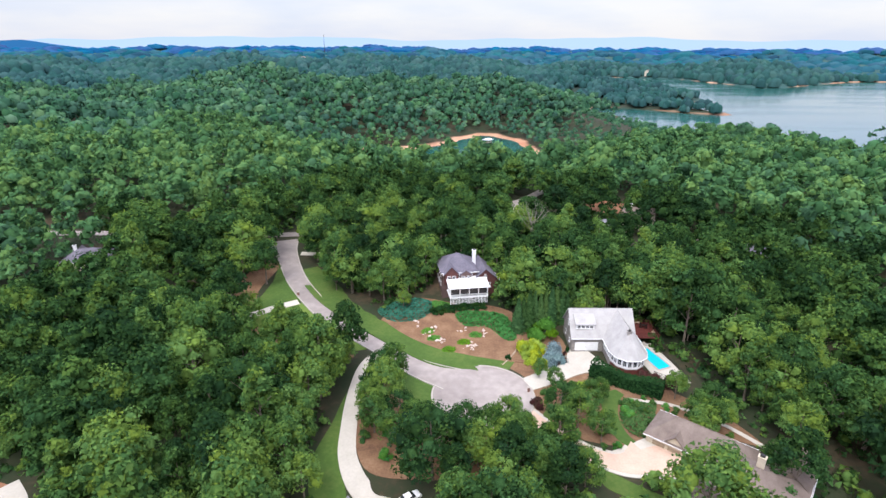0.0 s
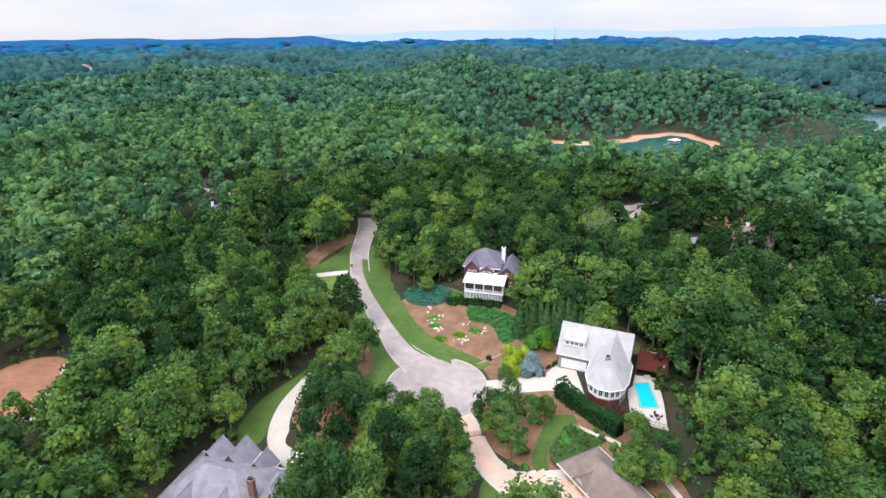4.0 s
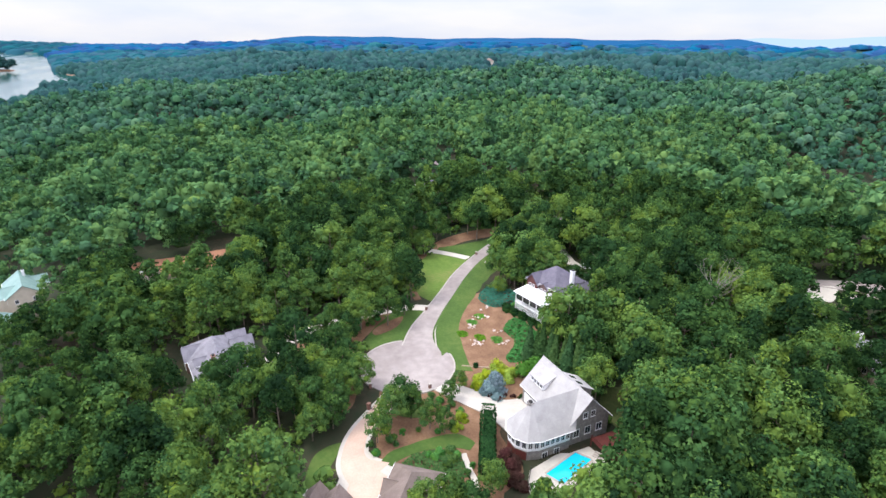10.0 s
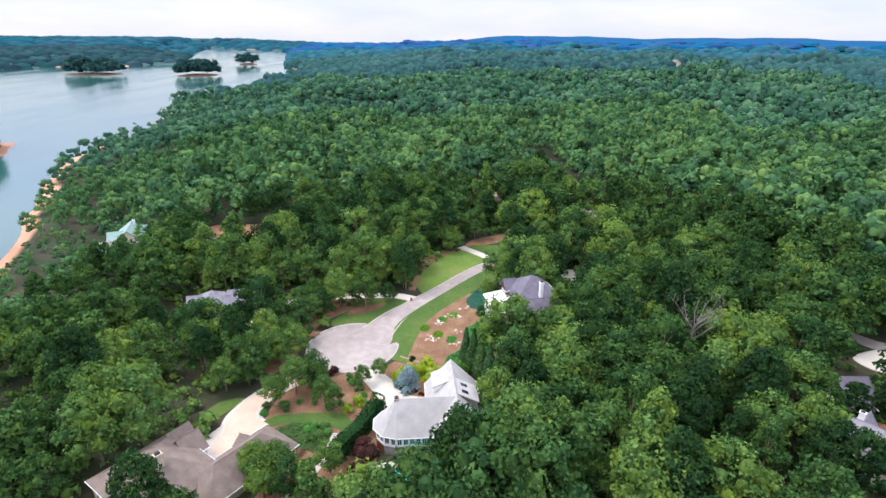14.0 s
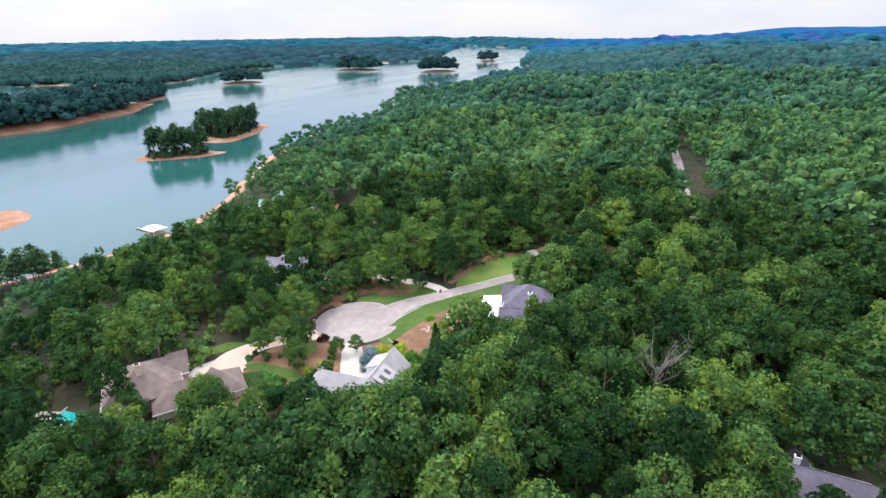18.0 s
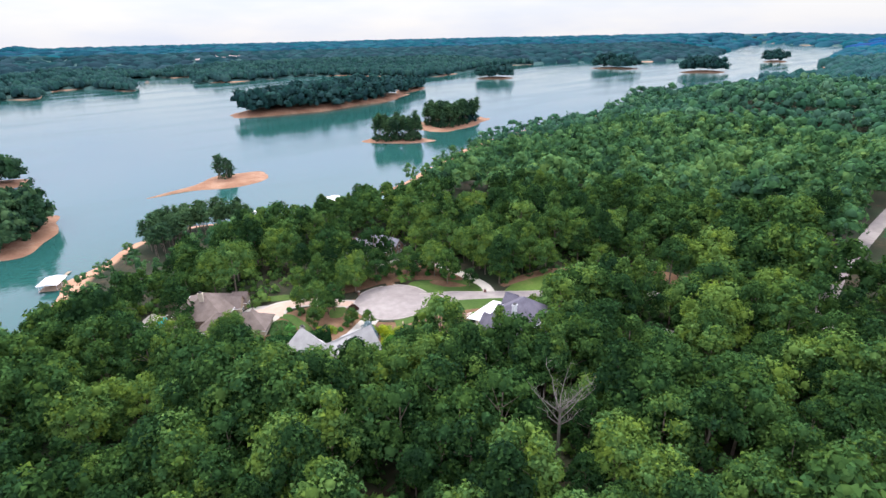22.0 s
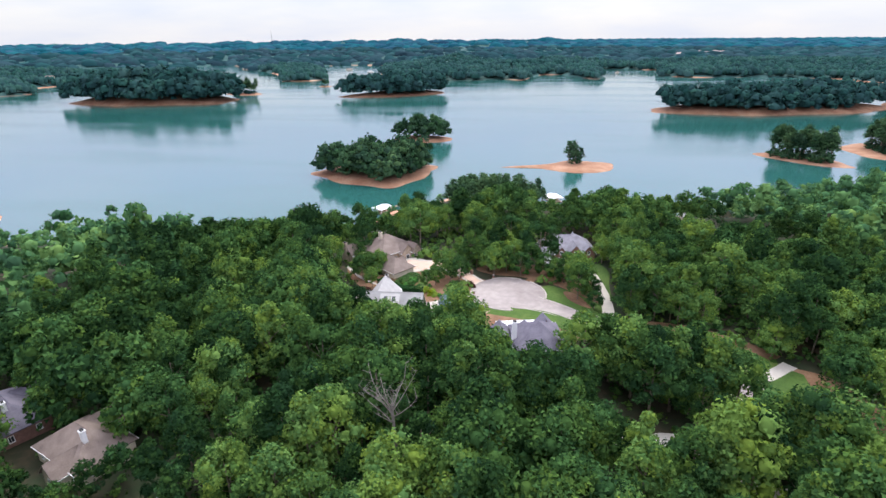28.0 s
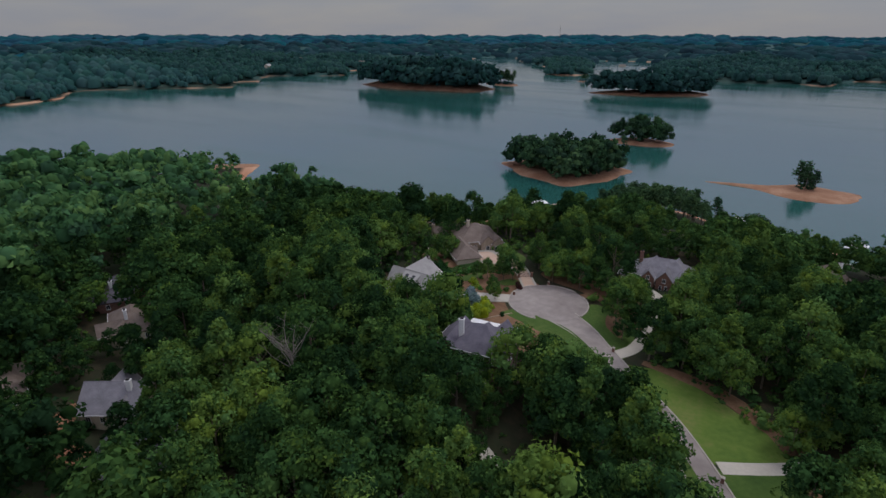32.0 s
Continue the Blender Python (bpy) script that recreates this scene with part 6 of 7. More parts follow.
for i, (x, y, s) in enumerate(((52.4, 106.2, 0.6), (53.4, 104.4, 0.6), (37, 93.4, 0.9), (34.2, 93.2, 0.7), (42.4, 106, 1.0), (43, 108, 1.1), (44.6, 108.4, 0.9), (45.5, 107.2, 1.0), (43.2, 104.4, 0.9), (46.8, 105.4, 1.0), (42, 103.2, 0.8), (50, 108.5, 0.7), (52.5, 107.4, 0.7), (54.5, 105.6, 0.7), (48.5, 110.4, 0.6),
                               (35.4, 98.0, 1.2), (33.4, 101.0, 0.7), (34.0, 104.5, 0.6), (36.2, 108.0, 0.7), (24.6, 111.8, 0.9), (26.6, 112.8, 1.0), (29.5, 114.6, 1.0), (32, 115.6, 0.8), (56.5, 103.8, 0.7), (59.0, 101.6, 0.6), (62.8, 97.0, 0.7))):
    shrub("green", x, y, s, "low green garden shrub on brown mulch", "shrub", "garden shrubs", i)
for i, (x, y) in enumerate(((34.5, 115.0), (37, 112.5))):
    shrub("yellow", x, y, 0.9, "yellow-green shrub beside the driveway", "shrub", "yellow shrubs", i)
for i, (x, y, s) in enumerate(((-17.5, 112, 1.0), (-15.5, 109.4, 1.2), (-18, 106, 1.1), (-16.6, 101, 1.3), (-13, 103.5, 1.0), (-17.4, 96, 1.2), (-12, 97.5, 1.3), (-8, 100.5, 1.0), (-6, 95, 1.2), (-2, 92, 1.1), (-12, 91, 1.3), (-5, 88.5, 1.2), (3, 94.5, 1.0), (8, 91.5, 1.1))):
    shrub("green", x, y, s, "low green shrub on pine straw under the trees", "shrub", "shrubs under the trees", i)
# clipped dark hedge along the pale house
rng = np.random.default_rng(61)
n = 2600
tt = rng.uniform(0, 1, n)
hx, hy = 37.8 + tt * 15.4, 119.9 - tt * 8.9
side = rng.choice((-1, 1, 0), n, p=(0.36, 0.36, 0.28))
crest = 3.7 + 0.5 * np.sin(tt * 9) + 1.6 * np.exp(-((tt - 0.06) / 0.07) ** 2)
zc = np.where(side == 0, 1.0, rng.uniform(0, 1, n)) * crest
off = np.where(side == 0, rng.uniform(-1.4, 1.4, n), side * 1.6 * np.sqrt(1.05 - 0.6 * (zc / crest) ** 3)) + rng.normal(0, 0.12, n)
pos = np.stack([hx + off * 0.55, hy + off * 0.83, zc + land(hx, hy)], 1)
nrm = np.stack([side * 0.55, side * 0.83, 0.35 + (side == 0)], 1) + 0.4 * rng.normal(size=(n, 3))
v, f = cards(rng, pos, nrm, 0.26)
core = Solid()
for i in range(12):
    x0, y0 = 37.8 + i * 15.4 / 12, 119.9 - i * 8.9 / 12
    x1, y1 = x0 + 15.4 / 12, y0 - 8.9 / 12
    zb = at(x0, y0)
    core.prism([(x0 - 0.6, y0 - 0.9), (x1 - 0.6, y1 - 0.9), (x1 + 0.6, y1 + 0.9), (x0 + 0.6, y0 + 0.9)], zb - 0.5, zb + 3.2)
hedge = new("hedge", fast_mesh("hedge", v, f, L_DARK, np.full(len(v), 0.5)))
tagged(hedge, "tall clipped dark green hedge beside the pale house", "hedge")
part("core", core.v, core.f, L_DARK, hedge)


def low_cover(name, outline, mat, h, n, label):
    """A low mass of creeping plants inside an outline."""
    o = np.array(catmull(outline, 5, True))
    rng = np.random.default_rng(len(name) * 13)
    lo, hi = o.min(0), o.max(0)
    x, y = rng.uniform(lo[0], hi[0], n * 5), rng.uniform(lo[1], hi[1], n * 5)
    ok = inside(x, y, o)
    x, y = x[ok][:2 * n], y[ok][:2 * n]
    edge = np.clip(reach(x, y, o, True) / 1.2, 0.15, 1)
    z = land(x, y) + 0.1 + h * edge * (0.75 + 0.25 * np.sin(x * 2.2) * np.sin(y * 2.0)) * rng.uniform(0.75, 1.1, len(x))
    nrm = np.stack([0.5 * rng.normal(size=len(x)), 0.5 * rng.normal(size=len(x)), np.ones(len(x))], 1)
    v, f = cards(rng, np.stack([x, y, z], 1), nrm, 0.30)
    ob = new(name, fast_mesh(name, v, f, mat, np.full(len(v), 0.5)))
    tagged(ob, label, "ground cover")


low_cover("juniper_bed", [(-21, 154), (-12, 157.5), (-4, 154), (-6, 147.5), (-13, 146), (-18, 148)], L_JUNIPER, 1.3, 1700, "dense blue-green juniper mass on the slope")
low_cover("ground_cover_bed", [(3.5, 148.5), (12, 149.5), (19, 148), (21, 139), (18, 136.5), (13, 142.5), (6, 143)], L_IVY, 1.1, 1900, "dense low green ground cover below the porch")
low_cover("shrub_bank", [(-4, 154.5), (2, 152.5), (3, 149), (-3, 150)], L_IVY, 1.0, 500, "low mixed green shrubs beside the porch")
for k, (px, py) in enumerate(((-5, 141), (-3.2, 137.5), (5.5, 135.5), (1.2, 132), (9, 139))):
    low_cover("perennial_patch", [(px - 1.7, py - 1.0), (px + 1.4, py - 1.3), (px + 1.8, py + 1.1), (px - 1.1, py + 1.3)], L_BRIGHT, 0.35, 130, "patch of bright green perennials on brown mulch")
low_cover("planted_island_bed", [(40.4, 101), (41.4, 106), (44, 109.4), (50, 108.3), (50, 106.5), (47, 100), (45, 97), (42.2, 97.2)], L_CYPRESS, 0.6, 900, "planted bed of mixed low shrubs inside the lawn")

# stones in the garden bed
ROCKS = []
for k in range(4):
    bm = bmesh.new()
    bmesh.ops.create_icosphere(bm, subdivisions=1, radius=0.42)
    r = random.Random(k)
    for vt in bm.verts:
        vt.co *= r.uniform(0.7, 1.2)
        vt.co.z *= 0.7
    me = bpy.data.meshes.new("stone")
    bm.to_mesh(me)
    bm.free()
    me.materials.append(M_ROCK)
    ROCKS.append(me)
r = random.Random(9)
for cx, cy, n, sp in ((-4.2, 140.5, 15, 2.2), (-1.2, 136.2, 14, 2.0), (7.6, 133.6, 15, 2.0), (11.5, 139.5, 7, 2.0), (-8.5, 145, 6, 1.6), (4.5, 141, 5, 1.5)):
    for i in range(n):
        x, y = cx + r.gauss(0, sp * 0.5), cy + r.gauss(0, sp * 0.5)
        s = r.uniform(0.5, 1.25)
        ob = new("stone", ROCKS[r.randrange(4)])
        ob.matrix_basis = Matrix.Translation((x, y, at(x, y) + 0.16 * s)) @ Matrix.Rotation(r.uniform(0, 6), 4, "Z") @ Matrix.Scale(s, 4)
        tagged(ob, "pale pinkish fieldstone in the garden bed", "stone", "garden stones")


# ---- vehicles, gate, docks, far things ----
def car(x, y, rot, label, name="car"):
    c = new(name)
    c.matrix_basis = pose(x, y, at(x, y) + 0.16, 0, 0, rot)
    tagged(c, label, "car")
    prof = [(-2.2, 0.35), (-2.25, 0.75), (-2.0, 0.95), (-1.0, 1.02), (0.9, 1.0), (1.9, 0.88), (2.25, 0.7), (2.25, 0.35)]
    n = len(prof)
    v = [(a, -0.88, b) for a, b in prof] + [(a, 0.88, b) for a, b in prof]
    part("body", v, [tuple(range(n)), tuple(range(n, 2 * n))[::-1]] + [(i, n + i, n + (i + 1) % n, (i + 1) % n) for i in range(n)], M_CAR, c)
    cab = [(-1.75, 1.0), (-1.2, 1.45), (0.2, 1.48), (1.0, 1.0)]
    v = [(a, -0.78 + 0.10 * (b > 1.2), b) for a, b in cab] + [(a, 0.78 - 0.10 * (b > 1.2), b) for a, b in cab]
    part("cabin", v, [(0, 1, 2, 3), (7, 6, 5, 4), (0, 4, 5, 1), (2, 6, 7, 3)], M_GLASS, c)
    s = Solid().box(-1.2, -0.68, 1.45, 0.2, 0.68, 1.50)
    part("roof", s.v, s.f, M_CAR, c)
    for sx in (-1.4, 1.4):
        for sy in (-0.86, 0.86):
            s = Solid().tube((sx, sy - 0.1, 0.33), (sx, sy + 0.1, 0.33), 0.33, 0.33, 12)
            w = part("wheel", s.v, s.f, M_TYRE, c)
            s = Solid().tube((sx, sy - 0.11, 0.33), (sx, sy + 0.11, 0.33), 0.2, 0.2, 10)
            part("rim", s.v, s.f, M_KERB, w)
    for sy in (-0.6, 0.6):
        s = Solid().box(2.2, sy - 0.18, 0.62, 2.27, sy + 0.18, 0.76)
        part("headlight", s.v, s.f, M_GLASS, c)


car(-6.5, 80.5, 35, "white saloon car parked on the driveway")
car(-17.5, 191.5, 10, "white car parked behind the porch house")

gate = new("driveway_gate")
gate.matrix_basis = pose(24.2, 98.2, at(24.2, 98.2) + 0.15, 0, 0, 39)
tagged(gate, "dark iron driveway gate between stone piers", "gate")
for sx in (-2.3, 2.3):
    s = Solid().box(sx - 0.35, -0.35, -0.3, sx + 0.35, 0.35, 1.5).box(sx - 0.42, -0.42, 1.5, sx + 0.42, 0.42, 1.65)
    part("pier", s.v, s.f, M_BRICK, gate)
s = Solid().tube((-1.9, 0, 0.15), (1.9, 0, 0.15), 0.04, 0.04, 5)
for i in range(23):
    u = -1.9 + i * 3.8 / 22
    s.tube((u, 0, 0.1), (u, 0, 1.2 + 0.35 * math.cos(u / 1.9 * 1.57)), 0.025, 0.025, 4)
part("leaf", s.v, s.f, M_METAL, gate)
for x, y in ((14.6, 99.6), (20.9, 113.0), (-17.0, 128.4), (-49.0, 163.6)):
    mb = new("mailbox")
    mb.matrix_basis = pose(x, y, at(x, y) + 0.05)
    tagged(mb, "brick mailbox pillar beside the street", "mailbox", "mailboxes")
    s = Solid().box(-0.3, -0.3, -0.2, 0.3, 0.3, 1.3)
    part("pillar", s.v, s.f, M_BRICK, mb)
    s = Solid().box(-0.36, -0.36, 1.3, 0.36, 0.36, 1.42)
    part("cap", s.v, s.f, M_KERB, mb)


def dock(x, y, rot, label):
    d = new("boat_dock")
    d.matrix_basis = pose(x, y, LAKE, 0, 0, rot)
    tagged(d, label, "boat dock")
    for i in range(14):
        s = Solid().box(-4, -5 + i * 0.72, 0.35, 4, -5 + i * 0.72 + 0.64, 0.45)
        part("plank", s.v, s.f, M_TIMBER, d)
    s = Solid().box(-0.8, 5.1, 0.4, 0.8, 18, 0.5)
    part("gangway", s.v, s.f, M_TIMBER, d)
    for sx in (-3.7, 3.7):
        for sy in (-4.7, 0, 4.7):
            s = Solid().tube((sx, sy, -1.5), (sx, sy, 3.2), 0.12, 0.12, 6)
            part("post", s.v, s.f, M_WHITE, d)
    s = Solid().add([(-4.6, -5.6, 3.2), (4.6, -5.6, 3.2), (4.6, 5.6, 3.2), (-4.6, 5.6, 3.2), (0, -5.6, 4.0), (0, 5.6, 4.0)], [(0, 4, 5, 3), (4, 1, 2, 5), (0, 1, 4), (2, 3, 5), (3, 2, 1, 0)])
    part("roof", s.v, s.f, M_WHITE, d)


dock(-24.6, -79, 200, "white-roofed covered boat dock on the lake shore")
dock(46, 600, 150, "white-roofed boat dock in a wooded cove")
dock(86, -47, 150, "white-roofed boat dock beside the orange bank")
dock(-79, -69, 170, "covered boat dock at the lake edge")


def far_mast(x, y, h):
    s = Solid().tube((0, 0, 0), (0, 0, h), 1.6, 0.6, 4)
    ob = part("radio_mast", s.v, s.f, M_METAL, None, m=pose(x, y, at(x, y)))
    tagged(ob, "thin lattice radio mast on the horizon", "mast")


far_mast(-560, 2650, 85)
far_mast(1500, -3400, 100)

# low settlements and quarry far across the lake
for i, (x, y) in enumerate(((420, -1500), (520, -1620), (-330, -1420), (1150, -700), (1250, -900), (1100, -1000), (-560, 1500), (-430, 1720), (180, 1900), (-1200, 900), (-900, 650), (620, 1750), (1000, 1700), (-1500, 300))):
    z = at(x, y)
    b = new("far_house")
    b.matrix_basis = pose(x, y, z + 9, 0, 0, i * 37)
    tagged(b, "distant pale house showing above the trees", "house", "far houses")
    block(b, 0, 0, 0, 18 + i % 5, 11, -10, 4, 4, i % 2 == 0, M_CREAM, M_ROOF_TAN if i % 3 else M_ROOF_PALE, 0.5)
patch("cleared_hillside", [(-905, -1925), (-850, -1885), (-800, -1900), (-740, -1868), (-690, -1900), (-640, -1930), (-690, -1985), (-760, -2010), (-860, -1990)], M_SCAR, 2.5, "bare pinkish cleared hillside across the lake", "hillside", 10)

# mountains along the horizon: upright strips that glow, haze blue as their emission
def mountains(name, haze_glow, az0, az1, dist, low, high, seed, label):
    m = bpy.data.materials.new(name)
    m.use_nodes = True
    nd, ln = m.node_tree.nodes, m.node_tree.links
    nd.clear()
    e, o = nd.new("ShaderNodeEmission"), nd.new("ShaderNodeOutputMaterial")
    e.inputs[0].default_value = (*haze_glow, 1)
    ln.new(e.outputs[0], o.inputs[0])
    n = 160
    v, f = [], []
    for i in range(n + 1):
        t = i / n
        az = radians(az0 + (az1 - az0) * t)
        x, y = 10 + dist * math.sin(az), 125 + dist * math.cos(az)
        w = 0.5 + 0.28 * math.sin(t * 21 + seed) + 0.14 * math.sin(t * 47 + seed * 2) + 0.08 * math.sin(t * 103 + seed * 3)
        h = -60 + (60 + low + (high - low) * max(0, w)) * min(1, 0.25 + 5 * t, 0.25 + 5 * (1 - t))
        v += [(x, y, -60), (x, y, h)]
    f = [(2 * i, 2 * i + 2, 2 * i + 3, 2 * i + 1) for i in range(n)]
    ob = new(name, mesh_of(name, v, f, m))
    tagged(ob, label, "mountains", kind="structure")


mountains("backdrop_pale_mountains", (0.42, 0.58, 0.86), -52, 58, 4860, 82, 124, 1.3, "mountains far on the horizon glowing in pale haze blue")
mountains("backdrop_blue_hills", (0.03, 0.15, 0.38), -90, -28, 4840, 62, 84, 2.6, "far hills on the horizon glowing in deep haze blue")

POOL_SIDE_TREES = [(68, 135, 1.35), (73, 140, 1.5), (66.5, 146, 1.4), (60.5, 150.5, 1.3), (52.5, 157, 1.25), (44, 160, 1.2), (66.5, 152, 1.35), (76, 126, 1.35),
                   (36, 163, 1.15), (66, 142.5, 1.4), (63.5, 146.5, 1.3), (57, 149, 1.2), (50, 151.5, 1.1), (72, 146, 1.4), (17.5, 166, 0.9), (22, 172.5, 1)]
GARDEN_TREES = [(13.5, 178, 1.1), (20, 181.5, 1.05), (25.5, 165, 0.95), (23, 157.5, 0.85), (29, 172, 1.05), (60, 153, 1.15), (78, 134, 1.2), (55, 155, 1.05),
                (26.5, 103.4, 0.72), (30, 99.6, 0.74), (34, 95, 0.6), (34.5, 107, 0.56), (37.2, 109.4, 0.5), (29.5, 104.5, 0.62), (56, 110.5, 0.55), (57, 101, 0.66)]
HILLSIDE_TREES = [(61, 103.5, 0.7), (59.6, 98.6, 0.62), (24.5, 119.4, 0.4), (17, 93.5, 0.62), (21, 89.5, 0.66), (25.5, 87.5, 0.6), (13.5, 90, 0.72), (27.5, 82.5, 0.66),
                  (20, 84, 0.75), (27.6, 115.2, 0.42), (-14, 106, 0.85), (-13, 114, 0.82), (-17, 121, 0.5), (5, 96.5, 0.7), (10, 94, 0.75), (16, 93, 0.66)]
DRIVE_TREES = [(-18, 160, 0.8), (-25, 163, 1), (-34, 173, 1.12), (-13, 165, 1.1), (-17, 170, 1.15), (-25, 173, 1.2), (-31, 166, 1.12), (-41, 181, 0.8),
               (-37, 168, 0.8), (-20, 200, 1), (-12, 198, 1), (-28, 198, 1), (-5, 194, 0.9), (-40, 187, 1), (-44, 190, 0.85), (-28, 118, 0.85)]
COURT_TREES = [(-34, 126, 0.9), (-40, 129, 0.9), (-30, 110, 0.85), (-36, 118, 0.95), (-27, 126, 0.7), (-10, 101, 0.66), (-4, 96, 0.7), (1, 91, 0.8),
               (13, 88, 0.75), (19, 86, 0.7), (7, 88, 0.8), (66, 80, 1), (6, 182, 1.12), (12, 184, 1.15), (-1, 182, 1.05), (-12, 161, 0.9)]
LOT_TREES = [(-6, 166, 1.05), (-20, 175, 1.1), (-38, 174, 1.1), (-28, 169, 1.1), (1, 171, 0.6), (-13, 152.5, 0.5), (-80, 92, 1), (-74, 94, 0.95),
             (-86, 95, 1), (-69, 88, 0.9), (-67, 97, 1), (-111, 183, 1.2), (-107, 175, 1.2), (-113, 191, 1.25), (-120, 195, 1.2), (-129, 197, 1.2)]
OUTLYING_TREES = [(56.5, 96.5, 0.62), (61.5, 99, 0.6), (67.5, 86, 0.66), (-17, 104, 0.7), (-15.5, 98, 0.72), (-11.5, 94, 0.66), (-17.5, 111.5, 0.55), (-7, 98.5, 0.6),
                  (-31, 104, 0.9), (-32, 94, 0.9), (-31, 85, 0.85), (-69, 170, 0.95), (-68, 183, 1), (3, 72, 0.9)]
PLANTED = POOL_SIDE_TREES + GARDEN_TREES + HILLSIDE_TREES + DRIVE_TREES + COURT_TREES + LOT_TREES + OUTLYING_TREES
# the wood round the houses, tree by tree
x, y, rng = scatter(-150, 170, -30, 310, 8.1, 21)
ring_out = np.hypot(x - HUB[0], y - HUB[1])
ok = (ring_out < 138) & (shore(x, y) > 10) & clear_of(x, y)
near_places = place(x, y, rng, (0.64, 1.3), ok)
# the 300 that stand closest round the hub are trees of their own
order = np.argsort(np.hypot(near_places[:, 0] - HUB[0], near_places[:, 1] - HUB[1]))
near_places = near_places[order]


def tree_trunk(seed):
    r = random.Random(seed)
    s = Solid()
    lean = (r.uniform(-0.5, 0.5), r.uniform(-0.5, 0.5))
    s.tube((0, 0, -0.4), (lean[0] * 0.5, lean[1] * 0.5, 5), 0.30, 0.22)
    s.tube((lean[0] * 0.5, lean[1] * 0.5, 5), (lean[0], lean[1], 12.5), 0.22, 0.09)
    for i in range(6):
        a, z = i * 1.05 + r.uniform(-0.3, 0.3), r.uniform(5, 10)
        s.tube((lean[0] * z / 12, lean[1] * z / 12, z), (2.8 * math.cos(a), 2.8 * math.sin(a), z + r.uniform(2, 3.6)), 0.10, 0.03, 5)
    return mesh_of("trunk", s.v, s.f, M_BARK)


proto = []
for i, (v, f, own) in enumerate(NEAR):
    t = tree_trunk(i)
    tone = 0.15 + 0.7 * ((i * 0.37) % 1.0)
    proto.append((t, fast_mesh("crown", v, f, M_LEAF, np.clip(tone + own, 0, 1))))


def plant(x, y, z, s, k, angle, label="tall broad-leaved tree in full summer leaf", group="trees of the wood"):
    t, c = proto[k]
    base = new("tree")
    base.matrix_basis = Matrix.Translation((x, y, z)) @ Matrix.Rotation(angle, 4, "Z") @ Matrix.Scale(s, 4)
    tagged(base, label, "tree", group)
    piece("trunk", t, base)
    piece("crown", c, base)
    return base


rng = np.random.default_rng(77)
for (x, y, s) in PLANTED:
    plant(x, y, at(x, y) - 0.1, s if s > 0.8 else 0.88 * s, int(rng.integers(0, 9)) if s > 0.8 else int(rng.choice((1, 3, 5, 7))), rng.uniform(0, 6.28), "leafy garden tree beside the drives and lawns", "garden trees")
for row in near_places[:270]:
    plant(*row, int(rng.integers(0, 9)), rng.uniform(0, 6.28))
# tall trees closing over the narrow road
for k, (x, y) in enumerate(((-10, 230.4), (-12, 236.8), (-24, 225.2), (-24, 231.8), (-2, 233.6), (-1, 241.4), (-33, 221.6), (-34, 228.2), (5, 243.8), (7, 236.6))):
    plant(x, y, at(x, y) - 0.1, 1.0 + 0.05 * (k % 4), (k * 2 + 1) % 9, k * 1.3)
woods("wood_near", WOOD, near_places[270:], M_LEAF, "dense green summer wood round the houses", 31)

# saplings and brush under the trees
x, y, rng = scatter(-120, 140, 10, 280, 5.2, 29)
ok = (np.hypot(x - HUB[0], y - HUB[1]) < 128) & (shore(x, y) > 12) & clear_of(x, y, True)
woods("undergrowth", LOW, place(x, y, rng, (0.7, 1.6), ok), M_LEAF, "low green brush under the trees", 30)

# the wood beyond
x, y, rng = scatter(-520, 540, -330, 660, 9.2, 22)
ring_out = np.hypot(x - HUB[0], y - HUB[1])
d = shore(x, y)
beach = (x > -16) & (x < 48) & (y < -8)
belt = ring_out + 60 * wave(x, y, 170, 14)
ok = (ring_out >= 138) & (belt < 400) & (d > np.where(beach, 36, 10)) & clear_of(x, y)
fine = (belt < 345) & ~((x > 190) & (y > 30) & (y < 330))
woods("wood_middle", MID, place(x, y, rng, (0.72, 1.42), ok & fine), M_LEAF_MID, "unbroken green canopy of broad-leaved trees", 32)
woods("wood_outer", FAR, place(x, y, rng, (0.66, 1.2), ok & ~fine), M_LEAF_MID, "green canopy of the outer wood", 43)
x, y, rng = scatter(-860, 880, -730, 1010, 12.8, 23)
ring_out = np.hypot(x - HUB[0], y - HUB[1])
belt = ring_out + 60 * wave(x, y, 170, 14)
ok = (belt >= 400) & (ring_out < 800) & (shore(x, y) > 8) & clear_of(x, y)
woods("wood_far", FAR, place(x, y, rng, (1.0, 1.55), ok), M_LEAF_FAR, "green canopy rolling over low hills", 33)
x, y, rng = scatter(-2000, 2000, -1900, 2150, 21, 24)
ring_out = np.hypot(x - HUB[0], y - HUB[1])
ok = (ring_out >= 800) & (ring_out < 1900) & (shore(x, y) > 5) & (np.hypot((x + 775) / 1.5, y + 1950) > 75)
# woods from here outwards use the leaf copies with haze painted in
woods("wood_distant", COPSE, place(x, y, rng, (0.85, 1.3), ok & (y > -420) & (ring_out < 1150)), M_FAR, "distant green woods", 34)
woods("wood_horizon", CLUMP, place(x, y, rng, (0.8, 1.3), ok & (y > -420) & (ring_out >= 1150)), M_FAR, "far green woods tinted towards haze blue", 44)
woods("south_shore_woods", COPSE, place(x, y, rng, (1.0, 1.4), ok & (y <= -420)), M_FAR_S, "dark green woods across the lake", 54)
x, y, rng = scatter(-3050, 3050, -2950, 3200, 42, 25)
ring_out = np.hypot(x - HUB[0], y - HUB[1])
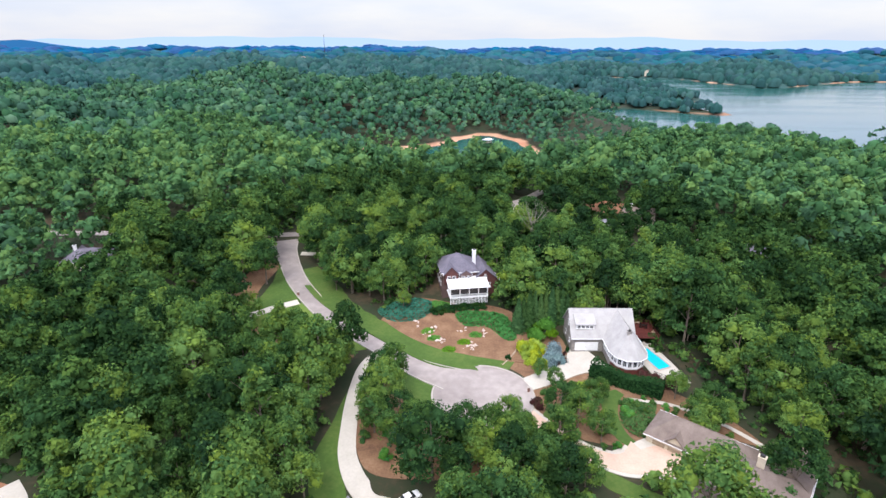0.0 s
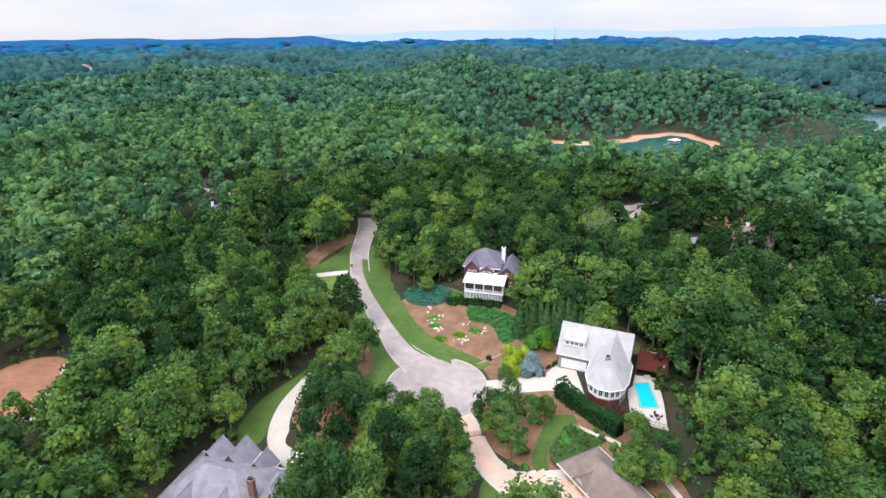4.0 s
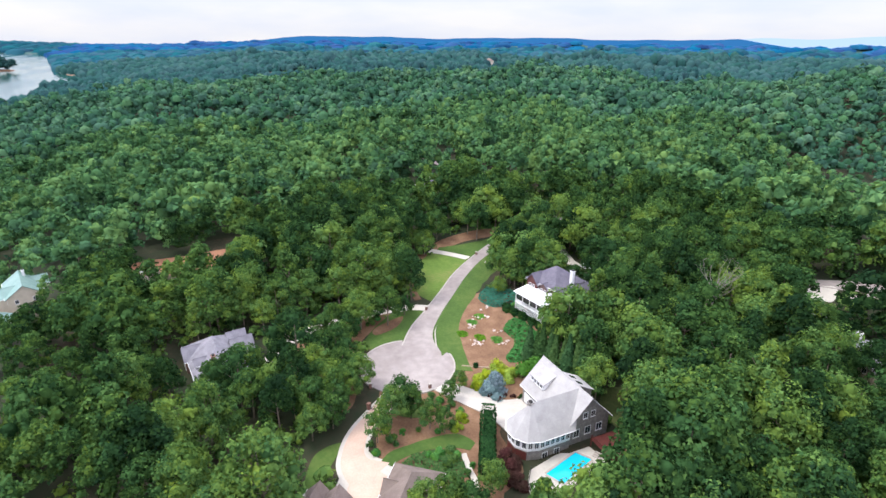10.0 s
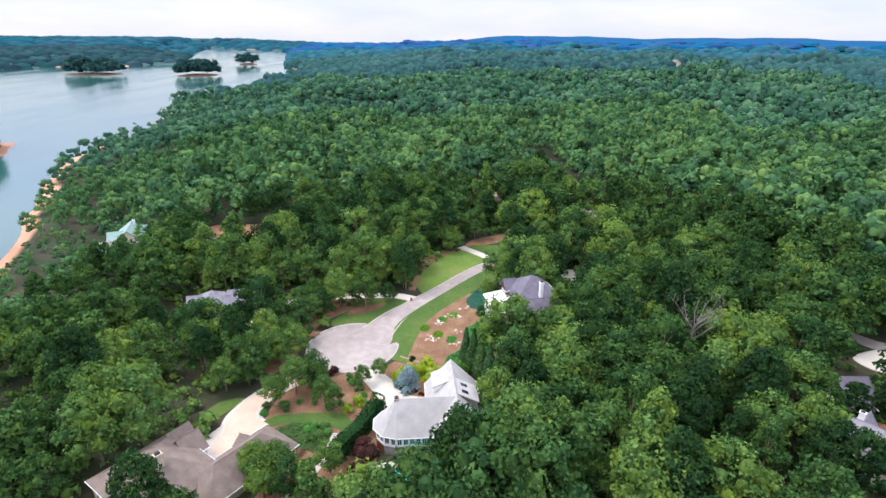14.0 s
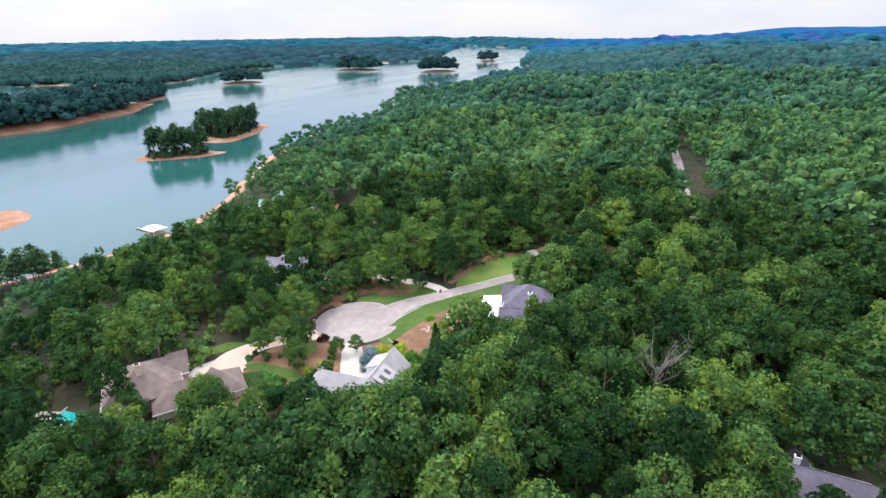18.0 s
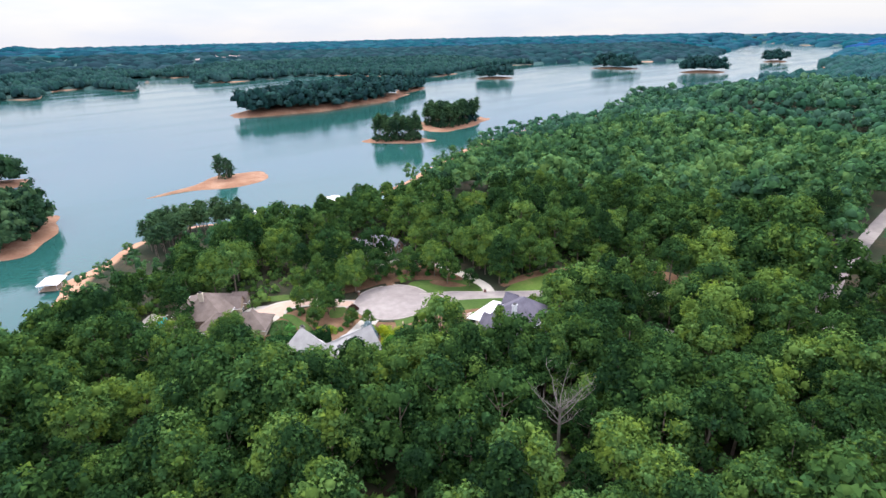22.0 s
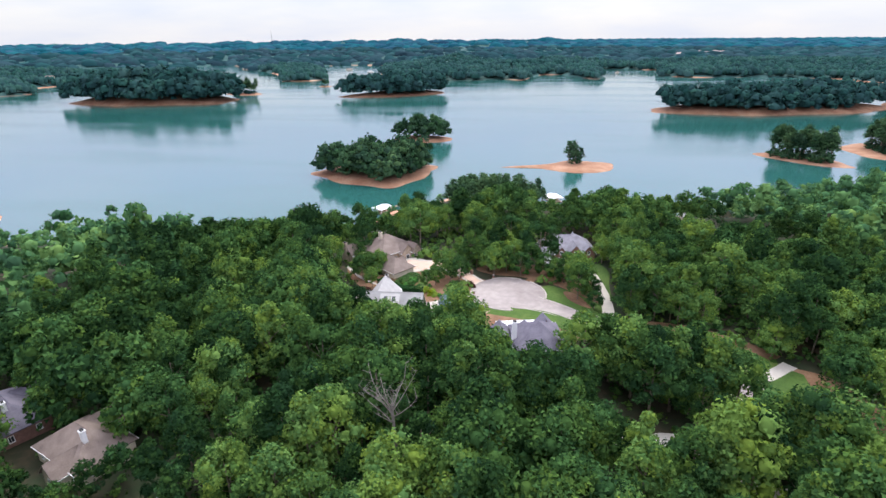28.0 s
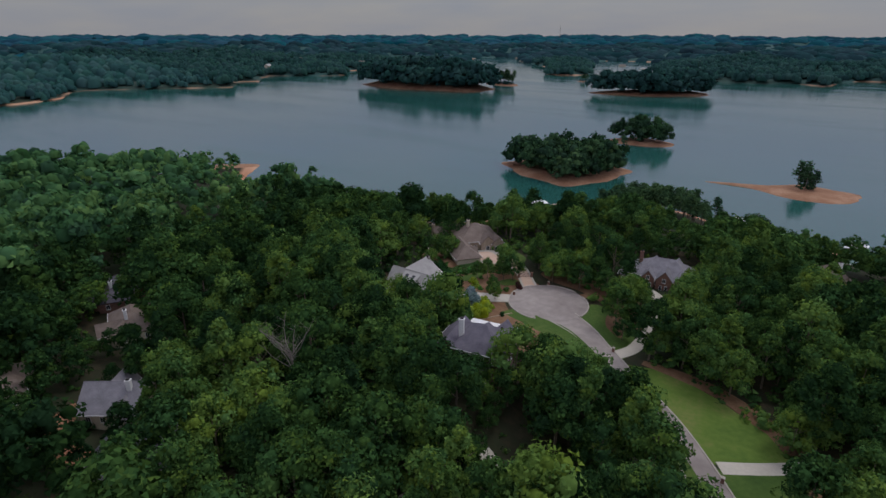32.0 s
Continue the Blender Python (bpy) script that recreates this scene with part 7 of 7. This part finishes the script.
ok = (ring_out >= 1900) & (ring_out < 3000) & (shore(x, y) > 8)
woods("backdrop_woods", CLUMP, place(x, y, rng, (2.3, 3.1), ok & (y > -500)), M_HAZE, "far woods painted blue-green for haze", 35, lift=-6, flat=0.42)
woods("backdrop_south_woods", CLUMP, place(x, y, rng, (2.4, 2.9), ok & (y <= -500)), M_HAZE_S, "far woods across the lake painted grey-green for haze", 38, lift=-6, flat=0.42)
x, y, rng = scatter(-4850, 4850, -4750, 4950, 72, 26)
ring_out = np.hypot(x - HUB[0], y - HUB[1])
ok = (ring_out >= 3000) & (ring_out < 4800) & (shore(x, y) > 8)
woods("backdrop_blue_woods", CLUMP, place(x, y, rng, (4.0, 5.0), ok & (y > -500)), M_HAZE2, "far woods along the horizon painted blue for haze", 36, lift=-6, flat=0.30)
woods("backdrop_south_ridge", CLUMP, place(x, y, rng, (4.0, 4.8), ok & (y <= -500)), M_HAZE, "far ridges along the horizon painted blue-green for haze", 39, lift=-5, flat=0.30)

# trees of the islands; the far ones take haze-tinted leaves
for kind, kinds, name in (("wood", MID, "island_woods"), ("wood", FAR, "far_island_woods"), ("pine", PINE, "island_pines")):
    rows = np.concatenate([p for p, k in ISLAND_TREES if k == kind])
    off = np.hypot(rows[:, 0], rows[:, 1])
    rows = rows[off < 450] if kinds is MID else rows[off >= 450] if kinds is FAR else rows
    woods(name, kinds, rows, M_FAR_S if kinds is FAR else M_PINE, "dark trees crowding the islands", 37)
    s = Solid()
    for x, y, z, q in rows[off[:len(rows)] < 450] if kinds is PINE else ():
        s.tube((x, y, z - 1), (x, y, z + 13 * q), 0.22, 0.1, 5)
    if s.v:
        tagged(part("pine_trunks", s.v, s.f, M_BARK), "straight bare pine trunks on the islands", "trees", kind="stuff")
x, y, rng = scatter(-16, 46, -95, -5, 5.4, 41)
ok = (shore(x, y) > 9) & (shore(x, y) <= 36)
rows = place(x, y, rng, (2.0, 2.7), ok)
woods("shore_pines", PINE, rows, M_PINE, "tall pines along the sandy shore", 42)
s = Solid()
for x, y, z, q in rows:
    s.tube((x, y, z - 1), (x, y, z + 13 * q), 0.24, 0.1, 5)
tagged(part("pine_trunks", s.v, s.f, M_BARK), "bare pine trunks along the shore", "trees", kind="stuff")

# the bleached dead tree
dead = new("dead_tree")
dead.matrix_basis = pose(32.3, 194.4, at(32.3, 194.4)) @ Matrix.Scale(1.22, 4)
tagged(dead, "bare bleached dead tree standing above the canopy", "tree")
r = random.Random(4)
s = Solid().tube((0, 0, -0.5), (0.4, 0.2, 12), 0.34, 0.18)
part("trunk", s.v, s.f, M_DEAD, dead)
for i in range(13):
    a, z0 = i * 0.7 + r.uniform(-0.3, 0.3), r.uniform(8, 12)
    p = Vector((0.4, 0.2, z0))
    s = Solid()
    for k in range(3):
        q = p + Vector((math.cos(a) * r.uniform(1.2, 2.0), math.sin(a) * r.uniform(1.2, 2.0), r.uniform(1.6, 2.6)))
        s.tube(p, q, 0.095 - 0.025 * k, 0.07 - 0.025 * k, 5)
        for _ in range(3):
            e = p.lerp(q, r.uniform(0.4, 1.0))
            s.tube(e, e + Vector((r.uniform(-1.5, 1.5), r.uniform(-1.5, 1.5), r.uniform(0.7, 1.6))), 0.032, 0.01, 4)
        p, a = q, a + r.uniform(-0.6, 0.6)
    part("limb", s.v, s.f, M_DEAD, dead)
